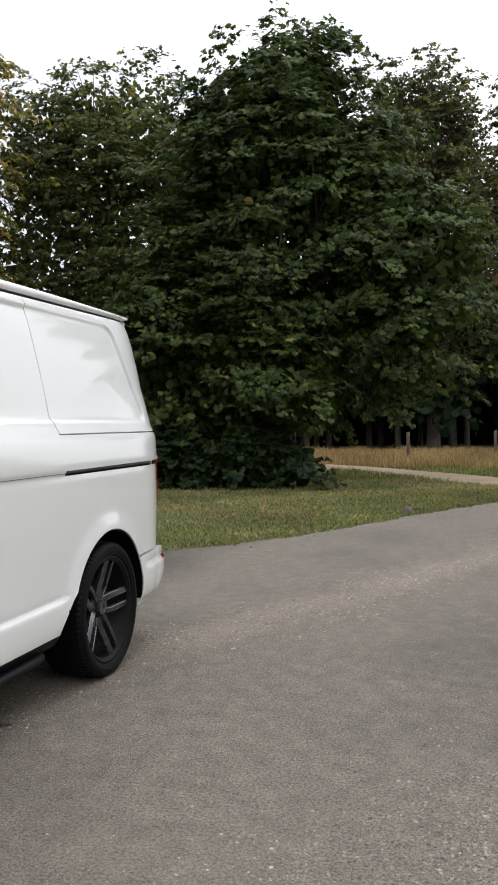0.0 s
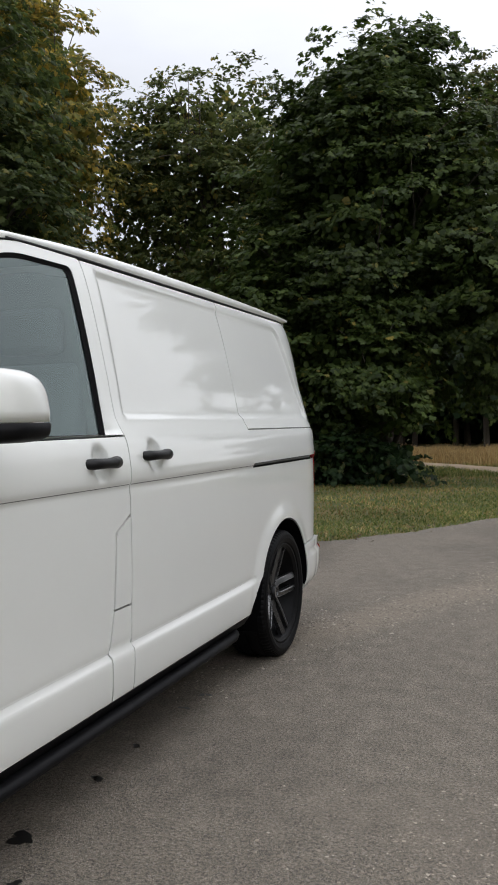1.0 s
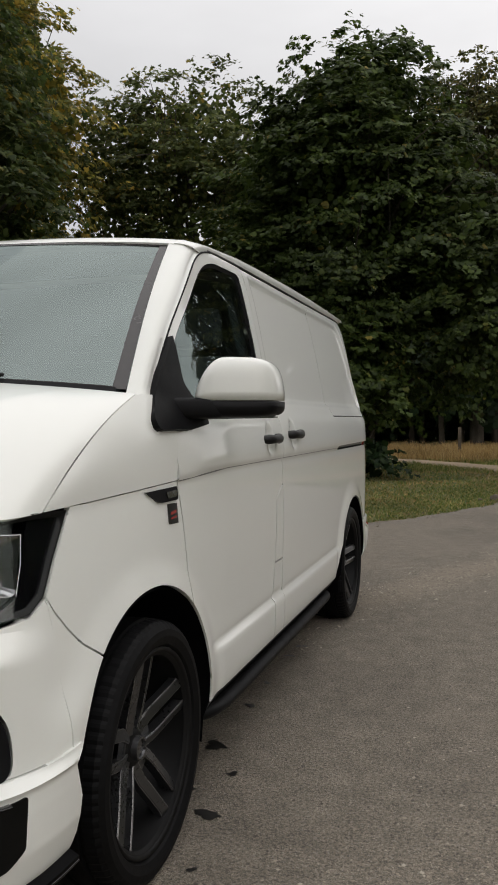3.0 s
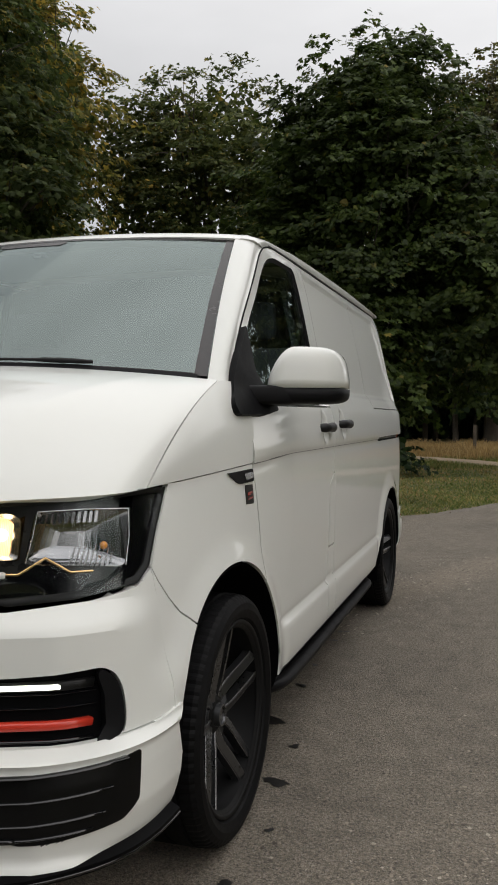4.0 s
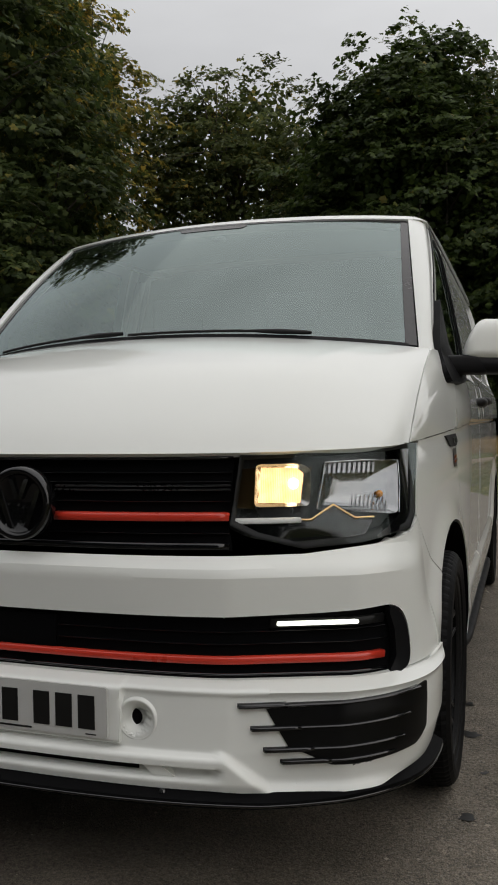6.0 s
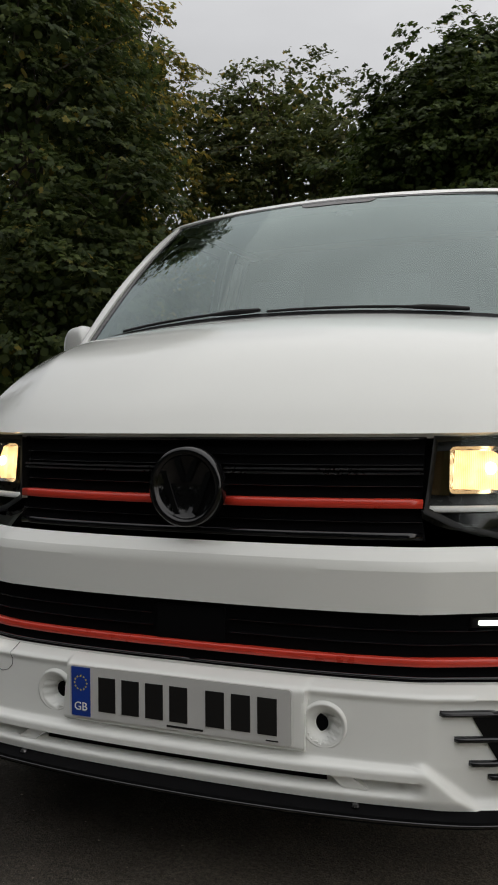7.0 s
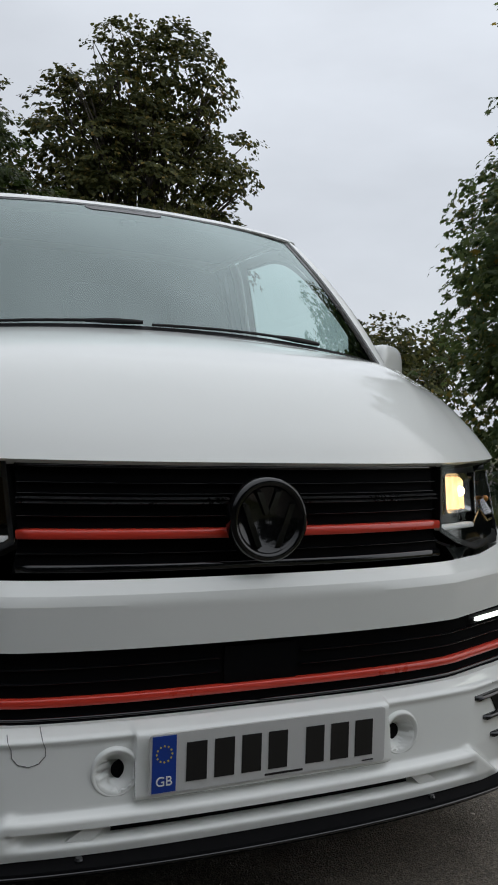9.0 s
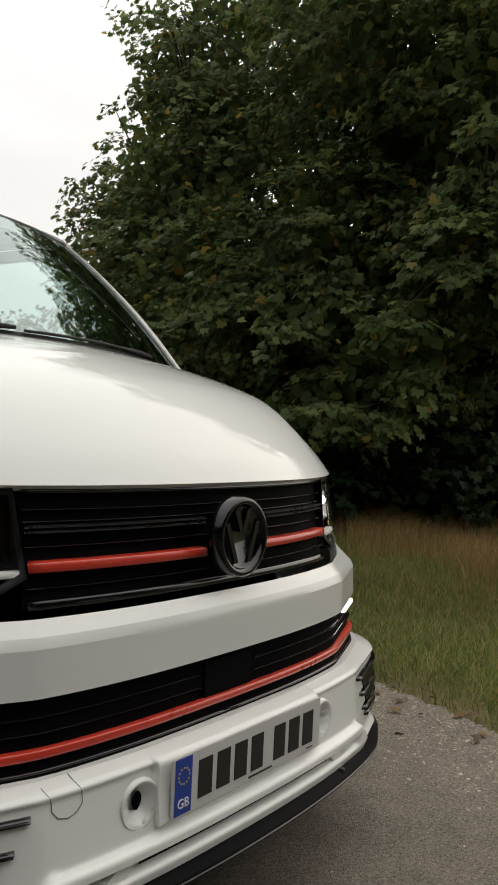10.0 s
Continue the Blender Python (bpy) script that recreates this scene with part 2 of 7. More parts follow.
    far_shade.operation = 'MULTIPLY_ADD'
    far_shade.inputs[1].default_value = 0.9
    nt.links.new(big, far_shade.inputs[0])
    nt.links.new(sep.outputs[0], far_shade.inputs[2])
    col = mix_col(nt, 1.0, col, ramp_node(nt, far_shade.outputs[0], [(0.0, (0.27, 0.265, 0.26)), (1.2, (1, 1, 1))]), 'MULTIPLY')
    nt.links.new(col, b.inputs["Base Color"])
    b.inputs["Roughness"].default_value = 0.82
    b.inputs["Specular IOR Level"].default_value = 0.35
    bp = nt.nodes.new("ShaderNodeBump")
    bp.inputs["Strength"].default_value, bp.inputs["Distance"].default_value = 0.8, 0.006
    add = nt.nodes.new("ShaderNodeMath")
    add.operation = 'ADD'
    nt.links.new(grain, add.inputs[0])
    nt.links.new(chips.outputs["Distance"], add.inputs[1])
    nt.links.new(add.outputs[0], bp.inputs["Height"])
    nt.links.new(bp.outputs[0], b.inputs["Normal"])
    return m


def turf():
    """Ground under the grass: green, straw and bare earth in patches."""
    m, nt, b = node_mat("turf_ground")
    big = noise_node(nt, 0.35, 5, 0.6)
    fine = noise_node(nt, 28, 6, 0.7)
    c = ramp_node(nt, big, [(0.38, (0.050, 0.072, 0.018)), (0.52, (0.085, 0.088, 0.028)), (0.64, (0.17, 0.125, 0.052))])
    c = mix_col(nt, 0.6, c, ramp_node(nt, fine, [(0.3, (0.2, 0.2, 0.2)), (0.7, (0.8, 0.8, 0.8))]), 'OVERLAY')
    nt.links.new(c, b.inputs["Base Color"])
    b.inputs["Roughness"].default_value = 0.95
    bp = nt.nodes.new("ShaderNodeBump")
    bp.inputs["Distance"].default_value = 0.03
    nt.links.new(fine, bp.inputs["Height"])
    nt.links.new(bp.outputs[0], b.inputs["Normal"])
    return m


M_PAINT = plain("white_car_paint", (0.770, 0.780, 0.750), 0.45, coat=1.0, noise_amt=0.012, scale=6.0, spec=0.2)
M_BLACK = plain("gloss_black_trim", (0.004, 0.004, 0.005), 0.12, coat=0.35)
M_SATIN = plain("satin_black_plastic", (0.008, 0.008, 0.0085), 0.45, noise_amt=0.15, scale=180, bump=0.0003, spec=0.28)
M_MIRRORBASE = plain("matt_black_mirror_plastic", (0.005, 0.005, 0.006), 0.5, noise_amt=0.15, scale=180, bump=0.0003, spec=0.13)
M_DARK = plain("dark_lining_and_gap_shade", (0.0025, 0.0025, 0.003), 0.8, noise_amt=0.2, scale=30, spec=0.06)
M_RUBBER = plain("tyre_rubber", (0.004, 0.004, 0.0045), 0.6, noise_amt=0.3, scale=60, bump=0.0004, spec=0.12)
M_RIM = plain("anthracite_alloy", (0.104, 0.105, 0.109), 0.30, metal=0.85, coat=0.3, noise_amt=0.05, scale=120)
M_RIM_GLINT = plain("alloy_glint_grey", (0.26, 0.26, 0.265), 0.28, metal=0.9, noise_amt=0.1, scale=60)
M_RIM_IN = plain("dark_alloy_barrel", (0.006, 0.006, 0.0065), 0.55, metal=0.2, noise_amt=0.2, scale=60, spec=0.2)
M_RED = plain("red_trim_strip", (0.56, 0.038, 0.020), 0.32, coat=0.5, noise_amt=0.05, scale=50)
M_CHROME = plain("bright_chrome", (0.78, 0.79, 0.80), 0.08, metal=1.0)
M_SILVER = plain("reflector_silver", (0.34, 0.34, 0.35), 0.16, metal=1.0, noise_amt=0.15, scale=30)
M_LAMPIN = plain("smoked_lamp_inner", (0.07, 0.072, 0.075), 0.30, metal=0.35, noise_amt=0.1, scale=40)
M_PLATE = plain("plate_reflective_white", (0.56, 0.56, 0.545), 0.45, noise_amt=0.03, scale=300)
M_PLATEBLUE = plain("plate_blue_band", (0.008, 0.045, 0.30), 0.4)
M_INK = plain("plate_black_ink", (0.008, 0.008, 0.008), 0.4)
M_WHITEINK = plain("white_print", (0.75, 0.75, 0.74), 0.5)
M_GOLDINK = plain("yellow_print", (0.65, 0.5, 0.05), 0.5)
M_TAIL = plain("red_lamp_lens", (0.30, 0.012, 0.012), 0.1, coat=1.0)
M_AMBER = plain("amber_bulb", (0.75, 0.28, 0.03), 0.2, coat=0.6)
M_SEAT = plain("dark_grey_seat_cloth", (0.055, 0.060, 0.062), 0.9, noise_amt=0.15, scale=150)
M_DASH = plain("charcoal_dashboard", (0.045, 0.050, 0.051), 0.65, noise_amt=0.1, scale=60)
M_BULK = plain("grey_bulkhead_panel", (0.085, 0.098, 0.098), 0.7, noise_amt=0.1, scale=20)
M_GLASS = glass("windscreen_glass", (0.56, 0.66, 0.64), gain=4.2)
M_SIDEGLASS = glass("door_glass", (0.80, 0.92, 0.90), gain=2.2)
M_LENS = glass("lamp_lens_clear", (0.93, 0.94, 0.94), gain=0.5, graze=0.45)
M_BULB = glow("warm_halogen_glow", (1.0, 0.76, 0.42), 9.0)
M_BULBLENS = ribbed_glow("warm_lamp_glass", (1.0, 0.64, 0.29), 0.40, 2.3)
M_BADGE = plain("gloss_black_badge", (0.004, 0.004, 0.0045), 0.10, spec=0.4, coat=0.3)
M_LIP = plain("gloss_black_lip", (0.0040, 0.0040, 0.0045), 0.5, spec=0.05)
M_VENT = plain("black_vent_mesh", (0.004, 0.004, 0.0045), 0.35, noise_amt=0.2, scale=90, spec=0.2)
M_SEAM_SHADE = plain("seam_and_crease_shade", (0.12, 0.12, 0.12), 0.6)
M_FRIT = plain("screen_black_print", (0.030, 0.027, 0.028), 0.22, noise_amt=0.1, scale=60, spec=0.5)
# chrome with the lamp's warm glow put into its colour
M_WARMCHROME = plain("lamp_glow_tinted_chrome", (0.80, 0.55, 0.28), 0.2, metal=1.0)
M_DRL = glow("white_led_bar", (0.95, 1.0, 0.90), 1.6)
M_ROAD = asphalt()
M_TURF = turf()
M_BARK = plain("grey_brown_bark", (0.055, 0.045, 0.035), 0.95, noise_amt=0.45, scale=22, bump=0.02)
M_LEAF = foliage("maple_leaves_green", (0.023, 0.038, 0.010), (0.040, 0.062, 0.014), (0.070, 0.098, 0.022), (0.16, 0.13, 0.025), 0.02)
M_LEAF_AUT = foliage("maple_leaves_turning", (0.082, 0.095, 0.024), (0.150, 0.148, 0.034), (0.26, 0.22, 0.045), (0.46, 0.31, 0.055), 0.15, 0.55)
M_LEAF_DEEP = foliage("maple_leaves_deep_green", (0.030, 0.048, 0.015), (0.052, 0.074, 0.022), (0.088, 0.112, 0.032), (0.20, 0.16, 0.03), 0.03, 0.5)
M_LEAF_OLIVE = foliage("maple_leaves_olive", (0.060, 0.096, 0.034), (0.100, 0.144, 0.050), (0.158, 0.198, 0.066), (0.28, 0.20, 0.04), 0.05, 0.55)
M_LEAF_MID = foliage("maple_leaves_olive_green", (0.044, 0.062, 0.020), (0.076, 0.096, 0.029), (0.126, 0.142, 0.042), (0.24, 0.18, 0.04), 0.06, 0.5)
M_LEAF_OAK = foliage("oak_leaves_browning", (0.044, 0.053, 0.019), (0.080, 0.088, 0.030), (0.135, 0.132, 0.042), (0.24, 0.17, 0.045), 0.07, 0.5)
# near-black green: the shade among the trees is put into this colour
M_LEAF_DARK = foliage("shaded_wood_leaves", (0.008, 0.018, 0.007), (0.014, 0.030, 0.010), (0.026, 0.046, 0.014), (0.05, 0.05, 0.014), 0.03, 0.35)
M_GRASS = foliage("green_grass_blades", (0.070, 0.104, 0.022), (0.130, 0.168, 0.040), (0.22, 0.228, 0.070), (0.36, 0.29, 0.13), 0.20, 0.4)
M_STRAW = foliage("dry_straw_grass", (0.20, 0.135, 0.055), (0.33, 0.215, 0.088), (0.40, 0.28, 0.125), (0.46, 0.35, 0.18), 0.1, 0.35)
M_LITTER = foliage("fallen_brown_leaves", (0.05, 0.030, 0.018), (0.09, 0.055, 0.028), (0.14, 0.09, 0.042), (0.20, 0.14, 0.06), 0.1, 0.1)
M_PATH = plain("sandy_earth_path", (0.27, 0.205, 0.135), 0.95, noise_amt=0.3, scale=14, bump=0.012)
M_EARTH = plain("trodden_bare_earth", (0.135, 0.102, 0.070), 0.95, noise_amt=0.35, scale=18, bump=0.012)
M_OIL = plain("damp_oil_stain", (0.016, 0.015, 0.014), 0.38, noise_amt=0.3, scale=60)
M_POST = plain("weathered_fence_post", (0.10, 0.08, 0.06), 0.9, noise_amt=0.4, scale=30, bump=0.004)


# ---- mesh helpers ----
def part(name, data, material, parent=None, label="", smooth=True, crisp=0):
    """One mesh object (from a bmesh or a (verts, faces) pair), under parent if given."""
    me = bpy.data.meshes.new(name)
    if isinstance(data, tuple):
        me.from_pydata([tuple(v) for v in data[0]], [], data[1])
        me.update()
    else:
        data.normal_update()
        data.to_mesh(me)
        data.free()
    if smooth:
        if crisp:
            me.set_sharp_from_angle(angle=radians(crisp))
        me.polygons.foreach_set("use_smooth", [True] * len(me.polygons))
    me.materials.append(material)
    ob = new(name, me)
    if parent:
        ob.parent = parent
    if label:
        tagged(ob, label)
    return ob


def np_mesh(name, verts, tris, material, parent=None, label=""):
    """A large triangle mesh straight from arrays."""
    me = bpy.data.meshes.new(name)
    nv, nf = len(verts), len(tris)
    me.vertices.add(nv)
    me.vertices.foreach_set("co", np.asarray(verts, np.float32).ravel())
    me.loops.add(nf * 3)
    me.loops.foreach_set("vertex_index", np.asarray(tris, np.int32).ravel())
    me.polygons.add(nf)
    me.polygons.foreach_set("loop_start", np.arange(0, nf * 3, 3, dtype=np.int32))
    me.polygons.foreach_set("loop_total", np.full(nf, 3, np.int32))
    me.update(calc_edges=True)
    me.materials.append(material)
    ob = new(name, me)
    if parent:
        ob.parent = parent
    if label:
        tagged(ob, label)
    return ob


def thing(name, label, category, group="", kind=""):
    return tagged(new(name), label, category, group, kind)


def unit(v):
    return v / np.maximum(np.linalg.norm(v, axis=-1, keepdims=True), 1e-9)


def tube(path, radii, segs=7):
    """Tapered tube along a path: verts, triangles."""
    p = np.asarray(path, float)
    n = len(p)
    tan = unit(np.gradient(p, axis=0))
    ref = np.array([0.0, 0.0, 1.0]) if abs(tan[0][2]) < 0.9 else np.array([1.0, 0.0, 0.0])
    a = unit(np.cross(tan, ref))
    b = np.cross(tan, a)
    ang = np.linspace(0, 2 * math.pi, segs, endpoint=False)
    ring = np.cos(ang)[None, :, None] * a[:, None, :] + np.sin(ang)[None, :, None] * b[:, None, :]
    v = (p[:, None, :] + ring * np.asarray(radii)[:, None, None]).reshape(-1, 3)
    f = []
    for i in range(n - 1):
        for j in range(segs):
            k = (j + 1) % segs
            q = (i * segs + j, i * segs + k, (i + 1) * segs + k, (i + 1) * segs + j)
            f += [(q[0], q[1], q[2]), (q[0], q[2], q[3])]
    return v, np.array(f, int)


def merge(parts):
    vs, fs, o = [], [], 0
    for v, f in parts:
        vs.append(v)
        fs.append(np.asarray(f) + o)
        o += len(v)
    return np.concatenate(vs), np.concatenate(fs)


# leaf outlines in the leaf's own plane: a five-lobed leaf, and a plain one for far trees
def lobed_leaf():
    ang = np.radians([-40, -6, 24, 46, 68, 90, 112, 134, 156, 186, 220])[[0, 1, 2, 3, 4, 5, 6, 7, 8, 9]]
    rad = np.array([0.46, 0.70, 0.54, 0.84, 0.60, 1.0, 0.60, 0.84, 0.54, 0.70])
    v = np.stack([rad * np.cos(ang), rad * np.sin(ang) + 0.35, -0.22 * rad ** 2], 1)
    v = np.concatenate([[[0, 0.34, 0.02]], v])
    n = len(ang)
    f = np.array([(0, 1 + i, 1 + (i + 1) % n) for i in range(n - 1)])
    return v * 0.62, f


def plain_leaf():
    v = np.array([[0, 0, 0], [0.5, 0.35, -0.10], [0.36, 0.75, -0.14], [0, 1.05, -0.2], [-0.36, 0.75, -0.14], [-0.5, 0.35, -0.10]]) * 0.8
    return v, np.array([(0, 1, 2), (0, 2, 3), (0, 3, 4), (0, 4, 5)])


LOBED, PLAIN = lobed_leaf(), plain_leaf()


def set_leaves(shape, pos, tip, nrm, size):
    """Copies of a leaf at pos, pointing along tip with face nrm."""
    v0, f0 = shape
    y = unit(tip)
    z = unit(nrm - (nrm * y).sum(-1, keepdims=True) * y)
    x = np.cross(y, z)
    v = pos[:, None, :] + size[:, None, None] * (v0[None, :, 0:1] * x[:, None, :] + v0[None, :, 1:2] * y[:, None, :] + v0[None, :, 2:3] * z[:, None, :])
    f = f0[None, :, :] + (np.arange(len(pos)) * len(v0))[:, None, None]
    return v.reshape(-1, 3), f.reshape(-1, 3)


def bumps(p, rng, scale, octaves=3):
    """Cheap smooth 3D noise, about -1 to 1."""
    out = np.zeros(len(p))
    for o in range(octaves):
        for _ in range(3):
            k = unit(rng.normal(size=3)) * (2 * math.pi / scale) * 2 ** o
            out += np.sin(p @ k + rng.uniform(0, 6.28)) / 2 ** o
    return out / 3.2


def crown(lobes, sprays, per, leaf, shape, seed, face=None, droop=0.25, inner=0.16, low=0.25):
    """Leaf sprays over the bumpy outer shell of several ellipsoids, with sparser larger leaves inside.
    face: a horizontal direction whose side gets most of the leaves."""
    rng = np.random.default_rng(seed)
    L = np.array(lobes, float)
    area = (L[:, 3] * L[:, 4] + L[:, 3] * L[:, 5] + L[:, 4] * L[:, 5])
    pick = rng.choice(len(L), size=sprays * 4, p=area / area.sum())
    d = unit(rng.normal(size=(sprays * 4, 3)))
    if face is not None:
        flip = (d[:, :2] @ np.asarray(face) < -0.15) & (rng.random(len(d)) < 0.72)
        d[flip, :2] *= -1
    c, r = L[pick, :3], L[pick, 3:6]
    shell = 1 - 0.42 * rng.random(len(d)) ** 1.7
    p = c + d * r
    bump_rng = np.random.default_rng(seed + 1)
    shell = shell * (1 + 0.15 * bumps(p, bump_rng, 2.2) + 0.05 * rng.normal(size=len(d)))
    p = c + d * r * shell[:, None]
    deep = np.ones(len(p), bool)
    for q in L:
        deep &= (((p - q[:3]) / q[3:6]) ** 2).sum(1) > 0.42
    p, d = p[deep & (p[:, 2] > low)], d[deep & (p[:, 2] > low)]
    m = max(8, sprays // 9)
    p, d = p[:m], d[:m]
    m = len(p)
    wide = rng.uniform(0.5, 1.0, m) * min(1.0, float(np.median(L[:, 3])) / 2.2)
    b = np.repeat(np.arange(m), sprays // m)
    n = len(b)
    hang = unit(np.stack([d[:, 0], d[:, 1], 0 * d[:, 2]], 1) + 1e-6)
    rr, th = np.sqrt(rng.random(n)), rng.uniform(0, 6.283, n)
    du, dv = rr * np.cos(th), rr * np.sin(th)
    cross = np.stack([-hang[:, 1], hang[:, 0], 0 * hang[:, 0]], 1)
    q = p[b] + (hang[b] * du[:, None] + cross[b] * dv[:, None]) * wide[b][:, None]
    q[:, 2] += wide[b] * (-0.34 * du - 0.22 * rr ** 2) + rng.normal(size=n) * 0.07
    d = unit(d[b] * 0.5 + hang[b] * du[:, None] * 0.6 + cross[b] * dv[:, None] * 0.6)
    keep = q[:, 2] > low
    p, d = q[keep], d[keep]
    n = len(p)
    out = unit(d + 0.35 * rng.normal(size=(n, 3)) - np.array([0, 0, 0.25]))
    reach = rng.uniform(0.18, 0.5, n) * leaf / 0.17
    i = np.repeat(np.arange(n), per)
    s = rng.random(n * per)
    side = unit(np.cross(out, np.array([0, 0, 1.0])) + 1e-6)
    pos = p[i] + out[i] * (reach[i] * s)[:, None] + side[i] * (rng.normal(size=n * per) * reach[i] * 0.42 * (1.1 - 0.6 * s))[:, None]
    pos[:, 2] -= droop * reach[i] * s ** 2 + 0.06 * rng.random(n * per)
    tip = unit(out[i] * 0.7 + side[i] * rng.normal(size=(n * per, 1)) * 0.8 + rng.normal(size=(n * per, 3)) * 0.25 - np.array([0, 0, 0.45]))
    nrm = np.array([0, 0, 1.0]) * 0.65 + d[i] * 0.6 + rng.normal(size=(n * per, 3)) * 0.33
    size = leaf * rng.uniform(0.55, 1.2, n * per)
    sets = [set_leaves(shape, pos, tip, nrm, size)]
    m = int(n * per * inner * 3)
    if m:
        pk = rng.choice(len(L), size=m, p=area / area.sum())
        dd = unit(rng.normal(size=(m, 3)))
        pp = L[pk, :3] + dd * L[pk, 3:6] * (0.35 + 0.42 * rng.random(m))[:, None]
        ok = pp[:, 2] > low
        pp, dd = pp[ok], dd[ok]
        sets.append(set_leaves(PLAIN, pp, unit(dd + rng.normal(size=dd.shape)), unit(dd + 0.6 * rng.normal(size=dd.shape)), leaf * rng.uniform(0.9, 1.5, len(pp))))
    return merge(sets), p


def tree(name, label, foot, height, girth, lobes, sprays, per, leaf, shape, mat, seed, face=None, limbs=26, inner=0.16, low=0.25, group="park trees"):
    """A tree: tapered trunk with limbs reaching into the crown, and a crown of single leaves."""
    rng = np.random.default_rng(seed + 50)
    t = thing(name, label, "tree", group)
    t.location = foot
    f = np.array(foot)
    (v, fc), tips = crown(lobes, sprays, per, leaf, shape, seed, face, inner=inner, low=low)
    k = 9
    top = np.array([np.mean([q[0] for q in lobes]), np.mean([q[1] for q in lobes]), height * 0.70])
    s = np.linspace(0, 1, k)
    spine = f + (top - f) * s[:, None] + np.stack([0.22 * np.sin(3.1 * s + seed), 0.22 * np.cos(2.3 * s + seed) - 0.22 * math.cos(seed), 0 * s], 1) * (s > 0)[:, None]
    wood = [tube(spine, girth * (1 - 0.85 * s) * (1 + 0.5 * np.exp(-s * 18)), 10)]
    ends = tips[rng.choice(len(tips), limbs, replace=False)]
    for e in ends:
        h = np.clip((e[2] - f[2]) / height * rng.uniform(0.45, 0.8), 0.06, 0.85)
        a = f + (top - f) * h
        u = np.linspace(0, 1, 6)
        mid = a + (e - a) * u[:, None]
        mid[:, 2] += np.sin(u * math.pi) * 0.12 * np.linalg.norm(e - a)
        mid += rng.normal(size=mid.shape) * 0.05 * (u * (1 - u) * 4)[:, None]
        wood.append(tube(mid, girth * 0.42 * (1 - h * 0.6) * (1 - 0.9 * u), 6))
        for _ in range(2):
            e2 = tips[np.argmin(((tips - e - rng.normal(size=3) * 0.9) ** 2).sum(1))]
            b0 = mid[3]
            w = np.linspace(0, 1, 4)
            wood.append(tube(b0 + (e2 - b0) * w[:, None] + np.array([0, 0, 0.08]) * np.sin(w * math.pi)[:, None], girth * 0.16 * (1 - 0.85 * w), 5))
    wv, wf = merge(wood)
    np_mesh("trunk", wv - f, wf, M_BARK, t)
    np_mesh("crown", v - f, fc, mat, t)
    return t


# ---- ground, road, path ----
def catmull(pts, n=8):
    p = np.asarray(pts, float)
    q = np.vstack([2 * p[0] - p[1], p, 2 * p[-1] - p[-2]])
    out = []
    for i in range(1, len(q) - 2):
        for s in np.linspace(0, 1, n, endpoint=False):
            a, b, c, d = q[i - 1], q[i], q[i + 1], q[i + 2]
            out.append(0.5 * (2 * b + (c - a) * s + (2 * a - 5 * b + 4 * c - d) * s * s + (3 * b - a - 3 * c + d) * s ** 3))
    out.append(p[-1])
    return np.array(out)


GROUND_Z = -0.035
gx = np.concatenate([np.linspace(-400, -40, 8), np.linspace(-34, 34, 52), np.linspace(40, 400, 8)])
gv, gf = [], []
for yy in gx:
    for xx in gx:
        far = max(0.0, math.hypot(xx, yy - 3) - 14) / 60
        zz = GROUND_Z + 0.03 * noise.noise(Vector((xx * 0.21, yy * 0.21, 0))) * min(1, far * 5) + 0.2 * min(far, 1.5)
        gv.append((xx, yy, zz))
gn = len(gx)
for j in range(gn - 1):
    for i in range(gn - 1):
        gf.append((j * gn + i, j * gn + i + 1, (j + 1) * gn + i + 1, (j + 1) * gn + i))
ground = tagged(part("ground", (gv, gf), M_TURF), "patchy green and straw turf ground among the trees", "ground", kind="structure")

VERGE = catmull([(0.2, -14), (0.9, -6), (1.35, -2.6), (1.72, -0.9), (2.03, -0.05), (2.45, 0.75), (3.5, 2.2), (5.4, 4.9), (8.0, 8.6), (14, 13.5), (30, 20)], 14)
LAWN = catmull([(-30, -6), (-14, -1.0), (-7.5, 1.6), (-4.1, 3.9), (-2.0, 5.6), (-0.3, 7.05), (0.42, 7.8), (1.15, 9.0), (2.04, 10.85), (3.06, 12.6), (4.6, 14.6), (9, 18.5), (30, 30)], 14)


def ragged(line, amp, seed):
    r = np.random.default_rng(seed)
    fine = []
    for a, b in zip(line[:-1], line[1:]):
        k = max(1, int(np.linalg.norm(b - a) / 0.10)) if np.linalg.norm(a) < 20 else 1
        for s in range(k):
            fine.append(a + (b - a) * s / k)
    fine.append(line[-1])
    p = np.array(fine)
    off = amp * (np.sin(p[:, 0] * 5.1 + p[:, 1] * 4.3 + seed) * 0.4 + np.sin(p[:, 0] * 17 - p[:, 1] * 13) * 0.3 + r.normal(size=len(p)) * 0.35)
    t = unit(np.gradient(p, axis=0))
    return p + np.stack([-t[:, 1], t[:, 0]], 1) * off[:, None]


